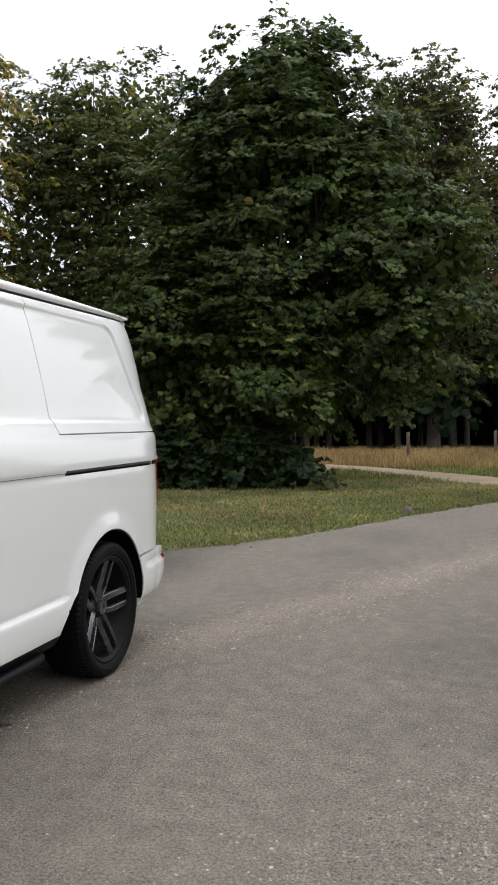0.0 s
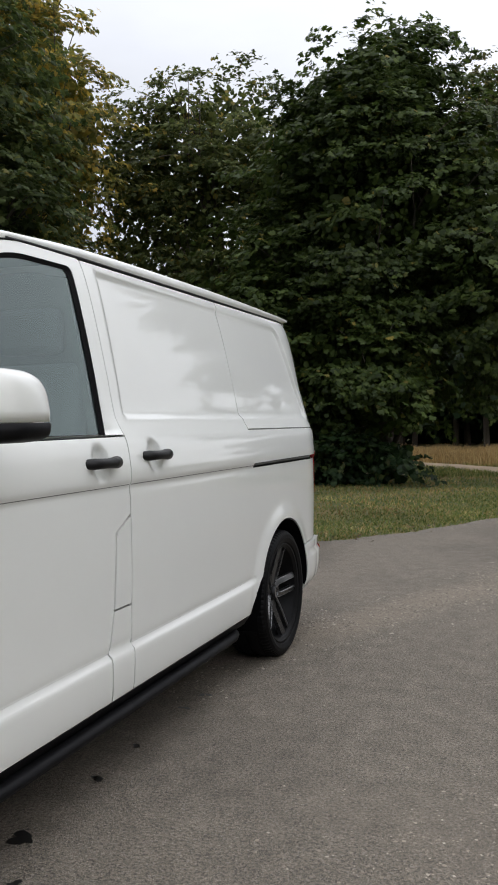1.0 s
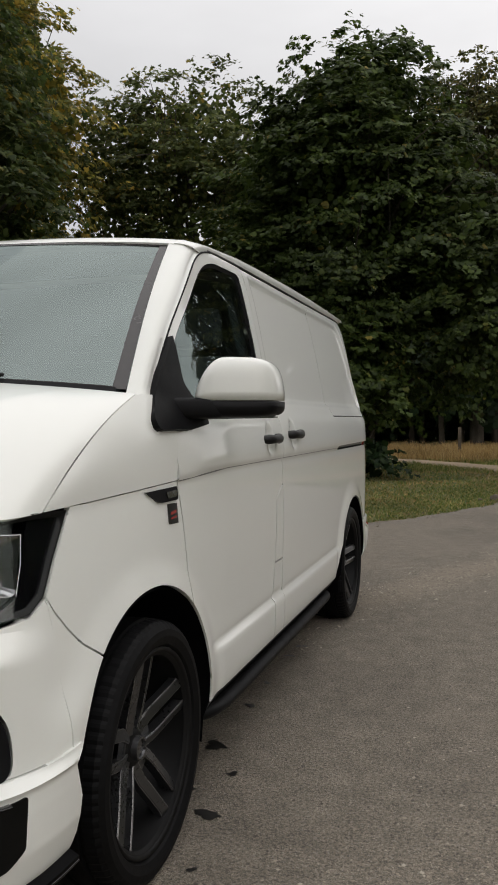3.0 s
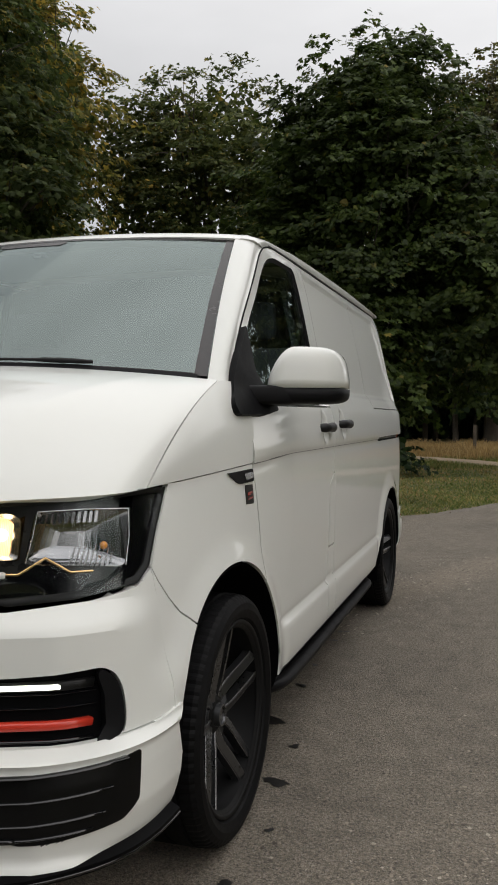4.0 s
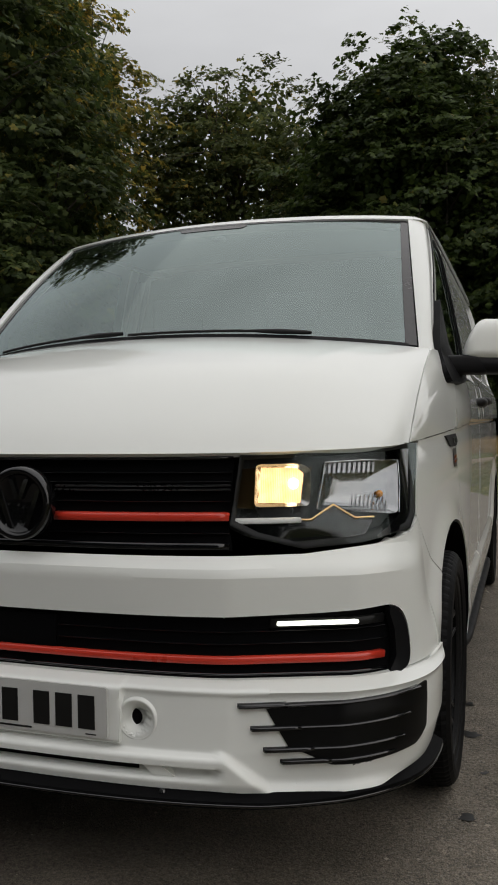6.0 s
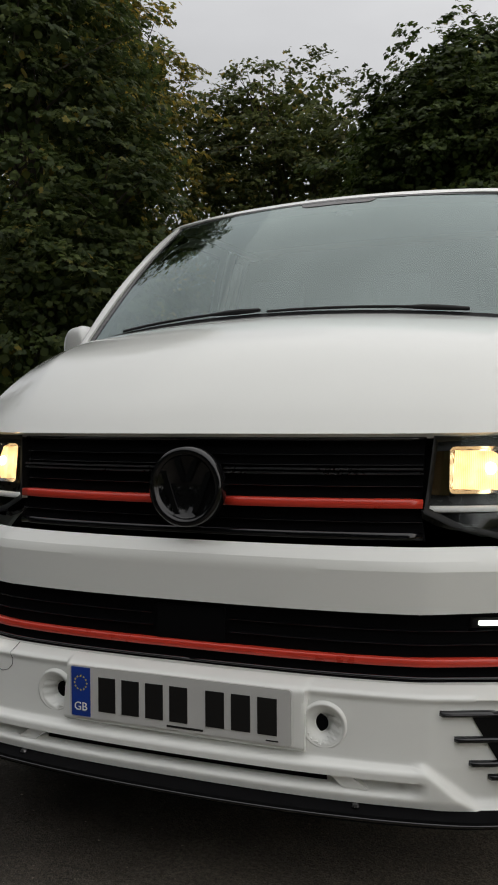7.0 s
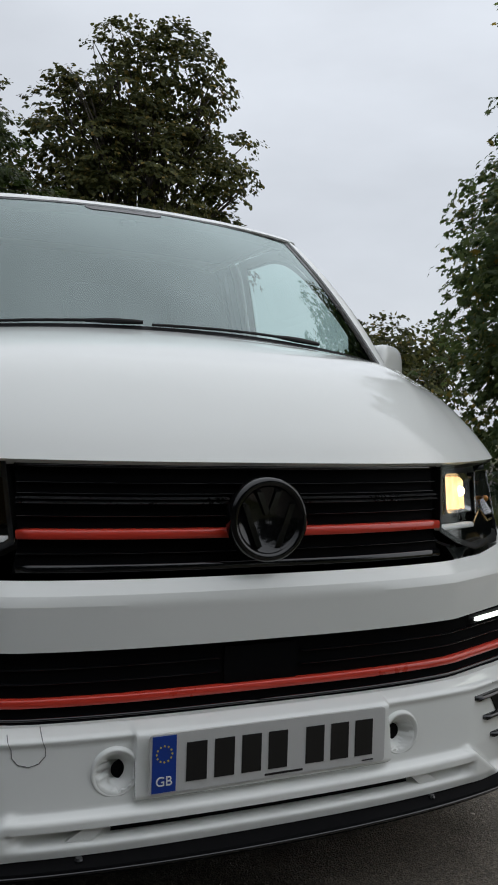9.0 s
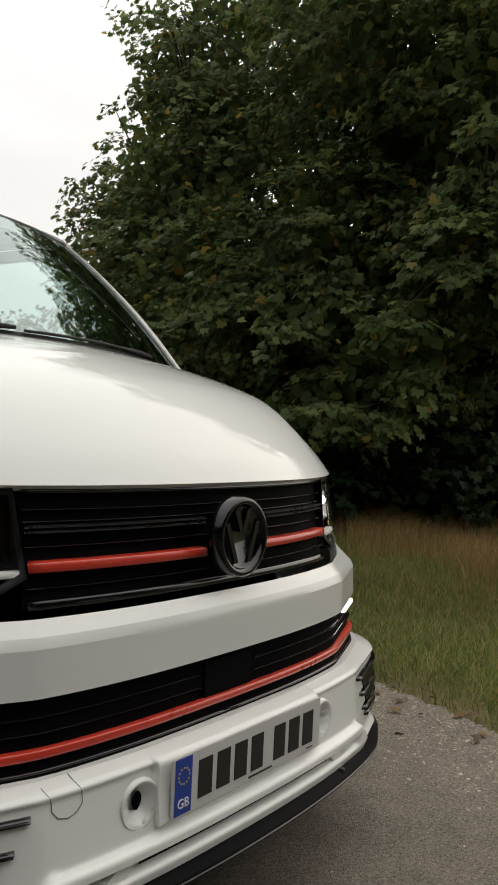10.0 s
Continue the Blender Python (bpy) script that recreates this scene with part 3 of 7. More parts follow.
def road_sheet():
    """Tarmac between the lawn's edge and the verge's edge, with a broken, bevelled rim."""
    lawn, verge = ragged(LAWN, 0.05, 3), ragged(VERGE, 0.05, 4)
    ring = [(*p, 0.0) for p in lawn] + [(*p, 0.0) for p in verge[::-1]] + [(-8, -30, 0.0), (-30, -30, 0.0)]
    bm = bmesh.new()
    vs = [bm.verts.new(p) for p in ring]
    edges = [bm.edges.new((vs[i], vs[(i + 1) % len(vs)])) for i in range(len(vs))]
    bmesh.ops.triangle_fill(bm, edges=edges, use_beauty=True)
    rim = [e for e in bm.edges if len(e.link_faces) == 1]
    ext = bmesh.ops.extrude_edge_only(bm, edges=rim)["geom"]
    for v in ext:
        if isinstance(v, bmesh.types.BMVert):
            v.co.z = GROUND_Z - 0.02
    bmesh.ops.recalc_face_normals(bm, faces=bm.faces[:])
    return bm


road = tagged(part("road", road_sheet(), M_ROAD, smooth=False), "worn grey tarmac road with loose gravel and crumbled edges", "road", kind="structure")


def strip(line, w, z, seed, lift=None):
    p = ragged(catmull(line, 10), 0.03, seed)
    t = unit(np.gradient(p, axis=0))
    nrm = np.stack([-t[:, 1], t[:, 0]], 1)
    cols = [-1, -0.6, 0, 0.6, 1]
    v, f = [], []
    for i in range(len(p)):
        for c in cols:
            q = p[i] + nrm[i] * w * c * (1 + 0.12 * math.sin(i * 1.3 + c))
            v.append((q[0], q[1], z + (0.012 if abs(c) < 1 else -0.03) + (lift(q) if lift else 0)))
    m = len(cols)
    for i in range(len(p) - 1):
        for j in range(m - 1):
            f.append((i * m + j, i * m + j + 1, (i + 1) * m + j + 1, (i + 1) * m + j))
    return v, f


def gz(q):
    far = max(0.0, math.hypot(q[0], q[1] - 3) - 14) / 60
    return 0.2 * min(far, 1.5) + 0.03


tagged(part("path", strip([(6.2, 14.8), (4.6, 16.2), (3.0, 17.9), (1.4, 20.0), (-0.8, 22.6), (-4.0, 25.0), (-9, 27)], 0.75, GROUND_Z, 8, gz), M_PATH), "sandy earth footpath leaving the road across the grass", "path", kind="structure")


# ---- grass ----
def inside(poly, q):
    """Which points lie within a polygon."""
    p = np.asarray(poly)
    x, y = q[:, 0], q[:, 1]
    r = np.zeros(len(q), bool)
    j = len(p) - 1
    for i in range(len(p)):
        c = (p[i, 1] > y) != (p[j, 1] > y)
        with np.errstate(divide='ignore', invalid='ignore'):
            r ^= c & (x < (p[j, 0] - p[i, 0]) * (y - p[i, 1]) / (p[j, 1] - p[i, 1]) + p[i, 0])
        j = i
    return r


ROAD_POLY = np.vstack([LAWN, VERGE[::-1], [(-8, -30), (-30, -30)]])
PATH_LINE = catmull([(6.2, 14.8), (4.6, 16.2), (3.0, 17.9), (1.4, 20.0), (-0.8, 22.6), (-4.0, 25.0)], 8)


def blades(box, count, h, w, seed, lean=0.5, spread=None, shut=0.03):
    """Grass blades, three triangles each, clear of the road and path."""
    r = np.random.default_rng(seed)
    q = np.stack([r.uniform(box[0], box[2], count), r.uniform(box[1], box[3], count)], 1)
    ok = ~inside(ROAD_POLY, q)
    d = np.min(np.linalg.norm(q[:, None, :] - PATH_LINE[None, ::2, :], axis=2), axis=1)
    ok &= d > 0.7
    rim = np.minimum(np.minimum(q[:, 0] - box[0], box[2] - q[:, 0]), np.minimum(q[:, 1] - box[1], box[3] - q[:, 1]))
    ok &= r.random(count) < np.clip(rim / (0.12 * min(box[2] - box[0], box[3] - box[1])), 0, 1)      # thin out towards the edges
    if spread is not None:
        ok &= spread(q, r)
    q = q[ok]
    n = len(q)
    far = np.maximum(0, np.hypot(q[:, 0], q[:, 1] - 3) - 14) / 60
    z = GROUND_Z + 0.2 * np.minimum(far, 1.5)
    b = np.stack([q[:, 0], q[:, 1], z], 1)
    a = r.uniform(0, 6.28, n)
    hh = h * r.uniform(0.45, 1.25, n) * (1 + 0.35 * bumps(b, np.random.default_rng(seed), 1.1, 2))
    side = np.stack([np.cos(a), np.sin(a), 0 * a], 1) * (w * r.uniform(0.6, 1.3, n))[:, None]
    la = r.uniform(0, 6.28, n)
    ln = np.stack([np.cos(la), np.sin(la), 0 * a], 1) * (hh * lean * r.random(n))[:, None]
    up = np.stack([0 * a, 0 * a, hh], 1)
    mid = b + up * 0.55 + ln * 0.35
    v = np.stack([b - side, b + side, mid - side * 0.7, mid + side * 0.7, b + up * 0.95 + ln * 1.1], 1).reshape(-1, 3)
    o = np.arange(n)[:, None] * 5
    f = np.concatenate([o + np.array([0, 1, 3]), o + np.array([0, 3, 2]), o + np.array([2, 3, 4])])
    return v, f


def near_verge(q, r):
    d = np.min(np.linalg.norm(q[:, None, :] - VERGE[None, ::3, :], axis=2), axis=1)
    return r.random(len(q)) < np.clip(d / 0.35, 0.25, 1)


def far_verge(q, r):
    d = np.min(np.linalg.norm(q[:, None, :] - VERGE[None, ::3, :], axis=2), axis=1)
    d = d + 0.5 * bumps(np.concatenate([q, 0 * q[:, :1]], 1), np.random.default_rng(9), 2.4, 2)
    return (d > 1.2) & (r.random(len(q)) < np.clip((d - 1.7) / 0.9, 0.03, 1))


def patchy(q, r):
    w = bumps(np.concatenate([q, 0 * q[:, :1]], 1), np.random.default_rng(5), 3.2, 2)
    d = np.min(np.linalg.norm(q[:, None, :] - LAWN[None, ::3, :], axis=2), axis=1)
    return r.random(len(q)) < np.clip(0.30 + 0.9 * w + 0.12 * d, 0.03, 1) * np.clip(d / 0.5, 0.15, 1)


def near_lawn(q, r):
    d = np.min(np.linalg.norm(q[:, None, :] - LAWN[None, ::3, :], axis=2), axis=1)
    return r.random(len(q)) < np.clip(d / 0.5, 0.15, 1)


def rim_lawn(q, r):
    d = np.min(np.linalg.norm(q[:, None, :] - LAWN[None, ::3, :], axis=2), axis=1)
    return r.random(len(q)) < np.clip(d / 0.22, 0.25, 1) * np.clip(1.2 - d / 2.6, 0.08, 1)


for nm, lab, args, mt in (
        ("verge_grass", "rough green verge grass beside the tarmac", ((0.9, -3.0, 8.2, 6.8), 210000, 0.085, 0.0026, 21, 1.3, near_verge), M_GRASS),
        ("tall_dry_grass", "tall straw-coloured grass in front of the trees", ((2.6, -2.6, 9.6, 7.2), 120000, 0.30, 0.0022, 22, 0.8, far_verge), M_STRAW),
        ("lawn_grass", "short patchy green lawn grass under the trees", ((-9, 1.5, 5.5, 19.0), 60000, 0.04, 0.0085, 23, 1.5, near_lawn), M_GRASS),
        ("lawn_grass", "dense short green grass along the road's edge", ((-2.6, 6.2, 5.6, 16.5), 84000, 0.034, 0.007, 26, 1.8, rim_lawn), M_GRASS),
        ("lawn_grass", "green grass strip beside the footpath", ((-1.5, 17.5, 9, 23.5), 22000, 0.10, 0.009, 27, 1.2, None), M_GRASS),
        ("lawn_straw", "dry straw mixed into the short lawn grass", ((-9, 1.5, 5.5, 19.5), 34000, 0.045, 0.008, 24, 1.8, patchy), M_STRAW),
        ("meadow_grass", "tall dry meadow grass beyond the footpath", ((-8, 21.5, 9, 34), 46000, 0.30, 0.0075, 25, 0.7, None), M_STRAW)):
    v, f = blades(*args)
    tagged(np_mesh(nm, v, f, mt), lab, "grass", kind="stuff")

# ---- trees ----
S = (0.1, -1.0)
tree("maple_tree", "broad dark green maple with branches down to the lawn", (-1.3, 18.0, -0.02), 10.6, 0.2,
     [(-1.3, 18.0, 5.4, 3.0, 2.8, 4.1), (-1.6, 17.9, 8.4, 1.7, 1.7, 2.1), (-3.2, 17.8, 7.1, 1.4, 1.4, 2.2), (-3.4, 17.2, 3.4, 2.2, 2.1, 3.1), (1.3, 17.4, 4.5, 2.0, 2.1, 2.3), (-1.9, 16.4, 2.6, 2.1, 1.5, 2.5), (-0.1, 18, 6.5, 1.7, 1.7, 2.2), (-0.9, 17.9, 8.5, 0.9, 1.2, 1.8)],
     3300, 13, 0.178, LOBED, M_LEAF, 11, S, inner=0.24)
tree("maple_tree", "tall green maple with thin top shoots", (-6.3, 20.6, 0.0), 12.4, 0.2,
     [(-6.2, 20.6, 5.8, 3.2, 2.6, 5.0), (-6.2, 20.8, 9.1, 1.3, 1.5, 2.3), (-4.7, 20.2, 7.2, 1.3, 1.6, 3.0), (-8.4, 20, 5.2, 2.2, 2.2, 4.2), (-5.4, 18.6, 3.0, 2.6, 1.8, 2.9), (-7.7, 20.6, 9.1, 1.3, 1.4, 2.3), (-9.2, 20.4, 8.9, 1.3, 1.4, 2.2)],
     2300, 12, 0.166, LOBED, M_LEAF_MID, 12, S, inner=0.225)
tree("maple_tree", "tall maple with leaves turning yellow", (-11.8, 18.0, 0.0), 13.5, 0.22,
     [(-12.2, 18.0, 6.6, 3.2, 2.6, 5.6), (-12.0, 18.0, 12.2, 2.1, 1.8, 2.8), (-10.1, 17.2, 9.0, 1.7, 1.7, 3.2), (-10.4, 16.6, 3.2, 2.6, 1.8, 3.0)],
     1900, 12, 0.19, LOBED, M_LEAF_AUT, 13, (0.5, -0.9), inner=0.26)
tree("maple_tree", "olive green maple leaning over the grass verge", (-9.6, 12.4, -0.02), 12.5, 0.22,
     [(-9.8, 12.4, 6.4, 2.7, 2.7, 5.6), (-10.1, 12.2, 9.0, 2.1, 2.0, 3.0), (-10.7, 12.0, 11.8, 2.1, 2.0, 3.0), (-8.2, 12.6, 4.4, 1.7, 1.8, 3.4), (-8.8, 11.0, 2.8, 2.2, 1.7, 2.5)],
     2300, 12, 0.178, LOBED, M_LEAF_DEEP, 14, (0.7, -0.7))
tree("sycamore_tree", "tall thin-crowned tree with browning leaves behind the maple", (0.9, 36.5, 0.15), 18.0, 0.22,
     [(0.8, 36.5, 13.6, 2.2, 2.0, 4.2), (-0.7, 36.2, 14.0, 1.6, 1.8, 3.0), (2.1, 36.6, 12.2, 1.8, 1.8, 4.2), (1.0, 36.4, 7.6, 3.0, 2.2, 4.2)],
     1900, 12, 0.18, PLAIN, M_LEAF_OAK, 15, S, limbs=50, inner=0.18)
tree("oak_tree", "tall spreading tree far across the field, branches showing", (8.4, 31.5, 0.15), 17.2, 0.42,
     [(8.0, 31.5, 10.2, 3.8, 3.0, 4.4), (7.4, 31.5, 15.0, 1.7, 1.8, 2.6), (9.7, 31.5, 15.2, 1.8, 1.8, 2.6), (11.0, 31.6, 12.0, 1.7, 2.0, 2.5), (5.6, 31.4, 12.0, 1.9, 2.0, 2.9), (11.0, 31.6, 8.6, 1.8, 1.9, 2.6), (4.9, 31.0, 7.6, 2.2, 2.0, 3.0), (8.4, 31.4, 12.6, 2.2, 2.0, 2.4), (3.6, 31.2, 8.2, 1.7, 1.8, 2.8)],
     3100, 13, 0.205, PLAIN, M_LEAF_OAK, 16, (-0.2, -1), limbs=80, inner=0.06)
tree("maple_tree", "dense maple hanging low over the verge", (9.6, 6.6, -0.03), 8.5, 0.22,
     [(9.7, 6.6, 4.2, 2.5, 2.5, 3.7), (10.2, 6.9, 7.5, 2.2, 2.2, 2.5), (10.9, 9.5, 4.4, 2.0, 2.2, 3.5), (10.8, 9.6, 2.4, 1.8, 1.9, 2.3), (11.6, 10.4, 3.6, 1.8, 1.8, 3.2), (9.9, 8.3, 6.6, 1.5, 1.5, 2.2), (9.1, 8.2, 4.8, 1.35, 1.35, 2.0), (8.4, 6.3, 3.0, 1.7, 1.9, 2.4), (8.3, 5.0, 2.5, 1.4, 1.4, 1.5)],
     3000, 12, 0.155, LOBED, M_LEAF_OLIVE, 17, (-0.75, -0.65), inner=0.20)
tree("maple_tree", "dense dark maple at the roadside with pale leaf sprays", (9.2, 2.6, -0.03), 9.0, 0.22,
     [(9.6, 2.8, 4.4, 2.4, 2.5, 4.2), (8.9, 3.2, 6.7, 2.3, 2.3, 2.1), (8.2, 1.3, 5.0, 1.8, 1.8, 2.0), (7.9, 3.6, 3.6, 1.2, 1.3, 1.2), (7.1, 3.4, 2.5, 0.8, 0.8, 0.45), (7.3, 4.6, 3.0, 0.8, 0.8, 0.4), (7.0, 2.2, 2.2, 0.9, 0.8, 0.45), (7.2, 1.4, 3.1, 0.9, 0.8, 0.5), (6.9, 3.0, 1.6, 0.7, 0.7, 0.4)],
     2900, 12, 0.155, LOBED, M_LEAF_OLIVE, 18, (-0.85, -0.5), inner=0.15)
tree("shrub_tree", "low round bush far beyond the road", (15.5, 23.5, 0.05), 5.4, 0.1,
     [(15.5, 23.5, 2.6, 2.2, 2.0, 2.6), (17.6, 24.5, 2.9, 2.0, 1.9, 2.7)], 700, 12, 0.18, PLAIN, M_LEAF_OAK, 20, (-0.5, -0.8))


def far_wood(name, label, line, height, depth, sprays, seed, leaf=0.34, low=0.5):
    """A belt of trees seen as one mass: leafy humps with stems below."""
    r = np.random.default_rng(seed)
    p = catmull(line, 6)
    lobes = []
    stems = []
    for q in p:
        for _ in range(2):
            a = q + r.normal(size=2) * depth * 0.3
            h = height * r.uniform(0.75, 1.15)
            lobes.append((a[0], a[1], h * 0.55, r.uniform(1.8, 3.0), r.uniform(1.6, 2.6), h * 0.47))
            stems.append(tube(np.array([(a[0], a[1], -0.05), (a[0] + r.normal() * 0.1, a[1], h * 0.3), (a[0], a[1], h * 0.7)]), [0.16, 0.11, 0.04], 6))
    (v, f), _ = crown(lobes, sprays, 11, leaf, PLAIN, seed, inner=0.25, low=low)
    w = thing(name, label, "woodland", kind="stuff")
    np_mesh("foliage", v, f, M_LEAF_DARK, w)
    np_mesh("stems", *merge(stems), M_BARK, w)


far_wood("woodland", "dark woodland edge beyond the meadow", [(-26, 34), (-14, 38), (-4, 39), (4, 40), (10, 44)], 9.0, 4.0, 1800, 31, 0.46, 1.9)
far_wood("woodland", "dark thicket deep behind the woodland edge", [(-26, 43), (-10, 45), (2, 46), (14, 48)], 6.5, 2.0, 2700, 34, 0.8, 0.0)
far_wood("woodland", "dark trees closing the roadside behind the verge", [(13.5, 11), (12.6, 7), (12, 3), (12, 0.5)], 4.6, 2.0, 700, 32, 0.4)
# unseen belt added to hold back low light from the van's front
far_wood("woodland", "unseen trees added behind the viewpoint to dim the van front", [(9, -14), (2, -13), (-5, -13), (-12, -11.5), (-17, -5), (-18, 3), (-16, 10)], 9.0, 2.0, 1500, 33, 0.6)

from mathutils.geometry import tessellate_polygon


# ---- the van ----
# x across (its left side is +x), y along (its nose is -y, front axle at 0, rear axle at 3), z up
def pchip(tab, v):
    """Smooth monotone curve through a small table."""
    xs = [a for a, *_ in tab]
    ys = [b for _, b, *_ in tab]
    if v <= xs[0]:
        return ys[0]
    if v >= xs[-1]:
        return ys[-1]
    i = max(j for j in range(len(xs) - 1) if xs[j] <= v)
    h = [xs[j + 1] - xs[j] for j in range(len(xs) - 1)]
    d = [(ys[j + 1] - ys[j]) / h[j] for j in range(len(h))]

    def slope(j):
        if j == 0:
            return d[0]
        if j == len(xs) - 1:
            return d[-1]
        if d[j - 1] * d[j] <= 0:
            return 0.0
        w1, w2 = 2 * h[j] + h[j - 1], h[j] + 2 * h[j - 1]
        return (w1 + w2) / (w1 / d[j - 1] + w2 / d[j])
    t = (v - xs[i]) / h[i]
    return ((1 + 2 * t) * (1 - t) ** 2 * ys[i] + t * (1 - t) ** 2 * h[i] * slope(i)
            + t * t * (3 - 2 * t) * ys[i + 1] + t * t * (t - 1) * h[i] * slope(i + 1))


def sstep(a, b, v):
    t = min(max((v - a) / (b - a), 0.0), 1.0)
    return t * t * (3 - 2 * t)


FLANK = [(0.28, 0.905), (0.325, 0.942), (0.40, 0.953), (0.470, 0.955), (0.488, 0.951), (0.500, 0.938), (0.506, 0.937), (0.514, 0.942), (0.60, 0.945), (0.85, 0.951), (1.02, 0.949), (1.060, 0.946),
         (1.068, 0.947), (1.076, 0.955), (1.10, 0.956), (1.16, 0.950), (1.22, 0.938), (1.255, 0.920), (1.30, 0.897), (1.45, 0.870), (1.65, 0.832), (1.80, 0.797), (1.87, 0.772), (1.92, 0.742)]
FLANK_N = [pchip(FLANK, 0.28 + 0.002 * i) for i in range(821)]
REAR = 3.055
ARCH = ((0.0, 0.412), (REAR, 0.408))
HUB_Z = 0.342
DISHES = ((1.148, 1.150), (1.535, 1.162))


def flank(y, z):
    """Half width of the body side."""
    zz = z + 0.042 * min(max((0.6 - y) / 0.95, 0.0), 1.3) * sstep(0.75, 1.0, z) * (1 - sstep(1.15, 1.3, z))
    i = min(max((zz - 0.28) / 0.002, 0.0), 819.999)
    x = FLANK_N[int(i)] * (1 - i % 1) + FLANK_N[int(i) + 1] * (i % 1)
    near = [(math.hypot(y - cy, z - HUB_Z), r) for cy, r in ARCH]
    for d, r in near:
        if z < 0.62 and d < r + 0.16:      # the sill's step dies out towards the wheel arch
            k = 1 - sstep(r + 0.02, r + 0.15, d)
            x += (float(np.interp(z, (0.28, 0.33, 0.42, 0.62), (0.905, 0.936, 0.944, 0.9455))) - x) * k
    if y < 0.6:
        k = np.interp(z, (0.5, 1.0, 1.3), (0.016, 0.066, 0.075))
        x -= k * ((0.6 - y) / 0.9) ** 1.6
    if y > 3.50:
        x -= 0.085 * ((y - 3.50) / 0.40) ** 2.2
    for d, r in near:
        x += 0.016 * (1 - sstep(r, r + 0.11, d))
    if y > 3.2 and 1.14 < z < 1.50:      # the shoulder dies out into the rear pillar
        x += 0.020 * sstep(3.25, 3.75, y) * (1 - abs(z - 1.32) / 0.18)
    x -= 0.016 * recess(y, z)
    for cy, cz in DISHES:
        q = ((y - cy) / 0.045) ** 2 + ((z - cz) / 0.062) ** 2
        if q < 1:
            x -= 0.024 * (1 - q) ** 0.6
    return x


def recess(y, z):
    """The pressed-in panel of the load space: 1 inside."""
    if z < 1.28 or y < 1.36:
        return 0.0
    rear = 3.675 - 0.24 * (z - 1.31) / 0.53
    rad = 0.06
    u, w = y - rear + rad, max(z - 1.838, 1.306 - z) + rad      # rounded rear corners
    d = math.hypot(max(u, 0.0), max(w, 0.0)) + min(max(u, w), 0.0) - rad
    return sstep(1.408, 1.426, y) * (1 - sstep(-0.012, 0.006, d))


def cut(poly, axis, val, above):
    """Clip a polygon against a line u = val or v = val."""
    out = []
    n = len(poly)
    for i in range(n):
        a, b = poly[i], poly[(i + 1) % n]
        ia, ib = (a[axis] >= val) == above, (b[axis] >= val) == above
        if a[axis] == val:
            ia = True
        if b[axis] == val:
            ib = True
        if ia:
            out.append(a)
        if ia != ib and a[axis] != b[axis]:
            t = (val - a[axis]) / (b[axis] - a[axis])
            q = [a[0] + (b[0] - a[0]) * t, a[1] + (b[1] - a[1]) * t]
            q[axis] = val
            out.append(tuple(q))
    return out


def shrink(poly, g):
    """Move a polygon's edges inwards by g."""
    n = len(poly)
    area = sum(poly[i][0] * poly[(i + 1) % n][1] - poly[(i + 1) % n][0] * poly[i][1] for i in range(n))
    s = 1 if area > 0 else -1
    out = []
    for i in range(n):
        a, b, c = poly[i - 1], poly[i], poly[(i + 1) % n]
        d1, d2 = (b[0] - a[0], b[1] - a[1]), (c[0] - b[0], c[1] - b[1])
        l1, l2 = math.hypot(*d1) or 1, math.hypot(*d2) or 1
        n1, n2 = (-d1[1] / l1 * s, d1[0] / l1 * s), (-d2[1] / l2 * s, d2[0] / l2 * s)
        m = (n1[0] + n2[0], n1[1] + n2[1])
        k = max(m[0] * n1[0] + m[1] * n1[1], 0.35)
        out.append((b[0] + m[0] / k * g, b[1] + m[1] / k * g))
    return out


def rounded(poly, r, k=5):
    """Round a polygon's corners (r: one radius, or one each)."""
    n = len(poly)
    out = []
    for i in range(n):
        a, b, c = (Vector(poly[i - 1]), Vector(poly[i]), Vector(poly[(i + 1) % n]))
        rr = r[i] if isinstance(r, (list, tuple)) else r
        if rr <= 0:
            out.append(tuple(b))
            continue
        p = b + (a - b).normalized() * min(rr, (a - b).length * 0.48)
        q = b + (c - b).normalized() * min(rr, (c - b).length * 0.48)
        for j in range(k + 1):
            t = j / k
            out.append(tuple(p * (1 - t) ** 2 + b * 2 * t * (1 - t) + q * t * t))
    return out


def convex(q):
    s = [(q[i - 2][0] - q[i - 3][0]) * (q[i - 1][1] - q[i - 2][1]) - (q[i - 2][1] - q[i - 3][1]) * (q[i - 1][0] - q[i - 2][0]) for i in range(len(q))]
    return all(a >= -1e-12 for a in s) or all(a <= 1e-12 for a in s)


MID = Vector((0, 1.5, 0.9))


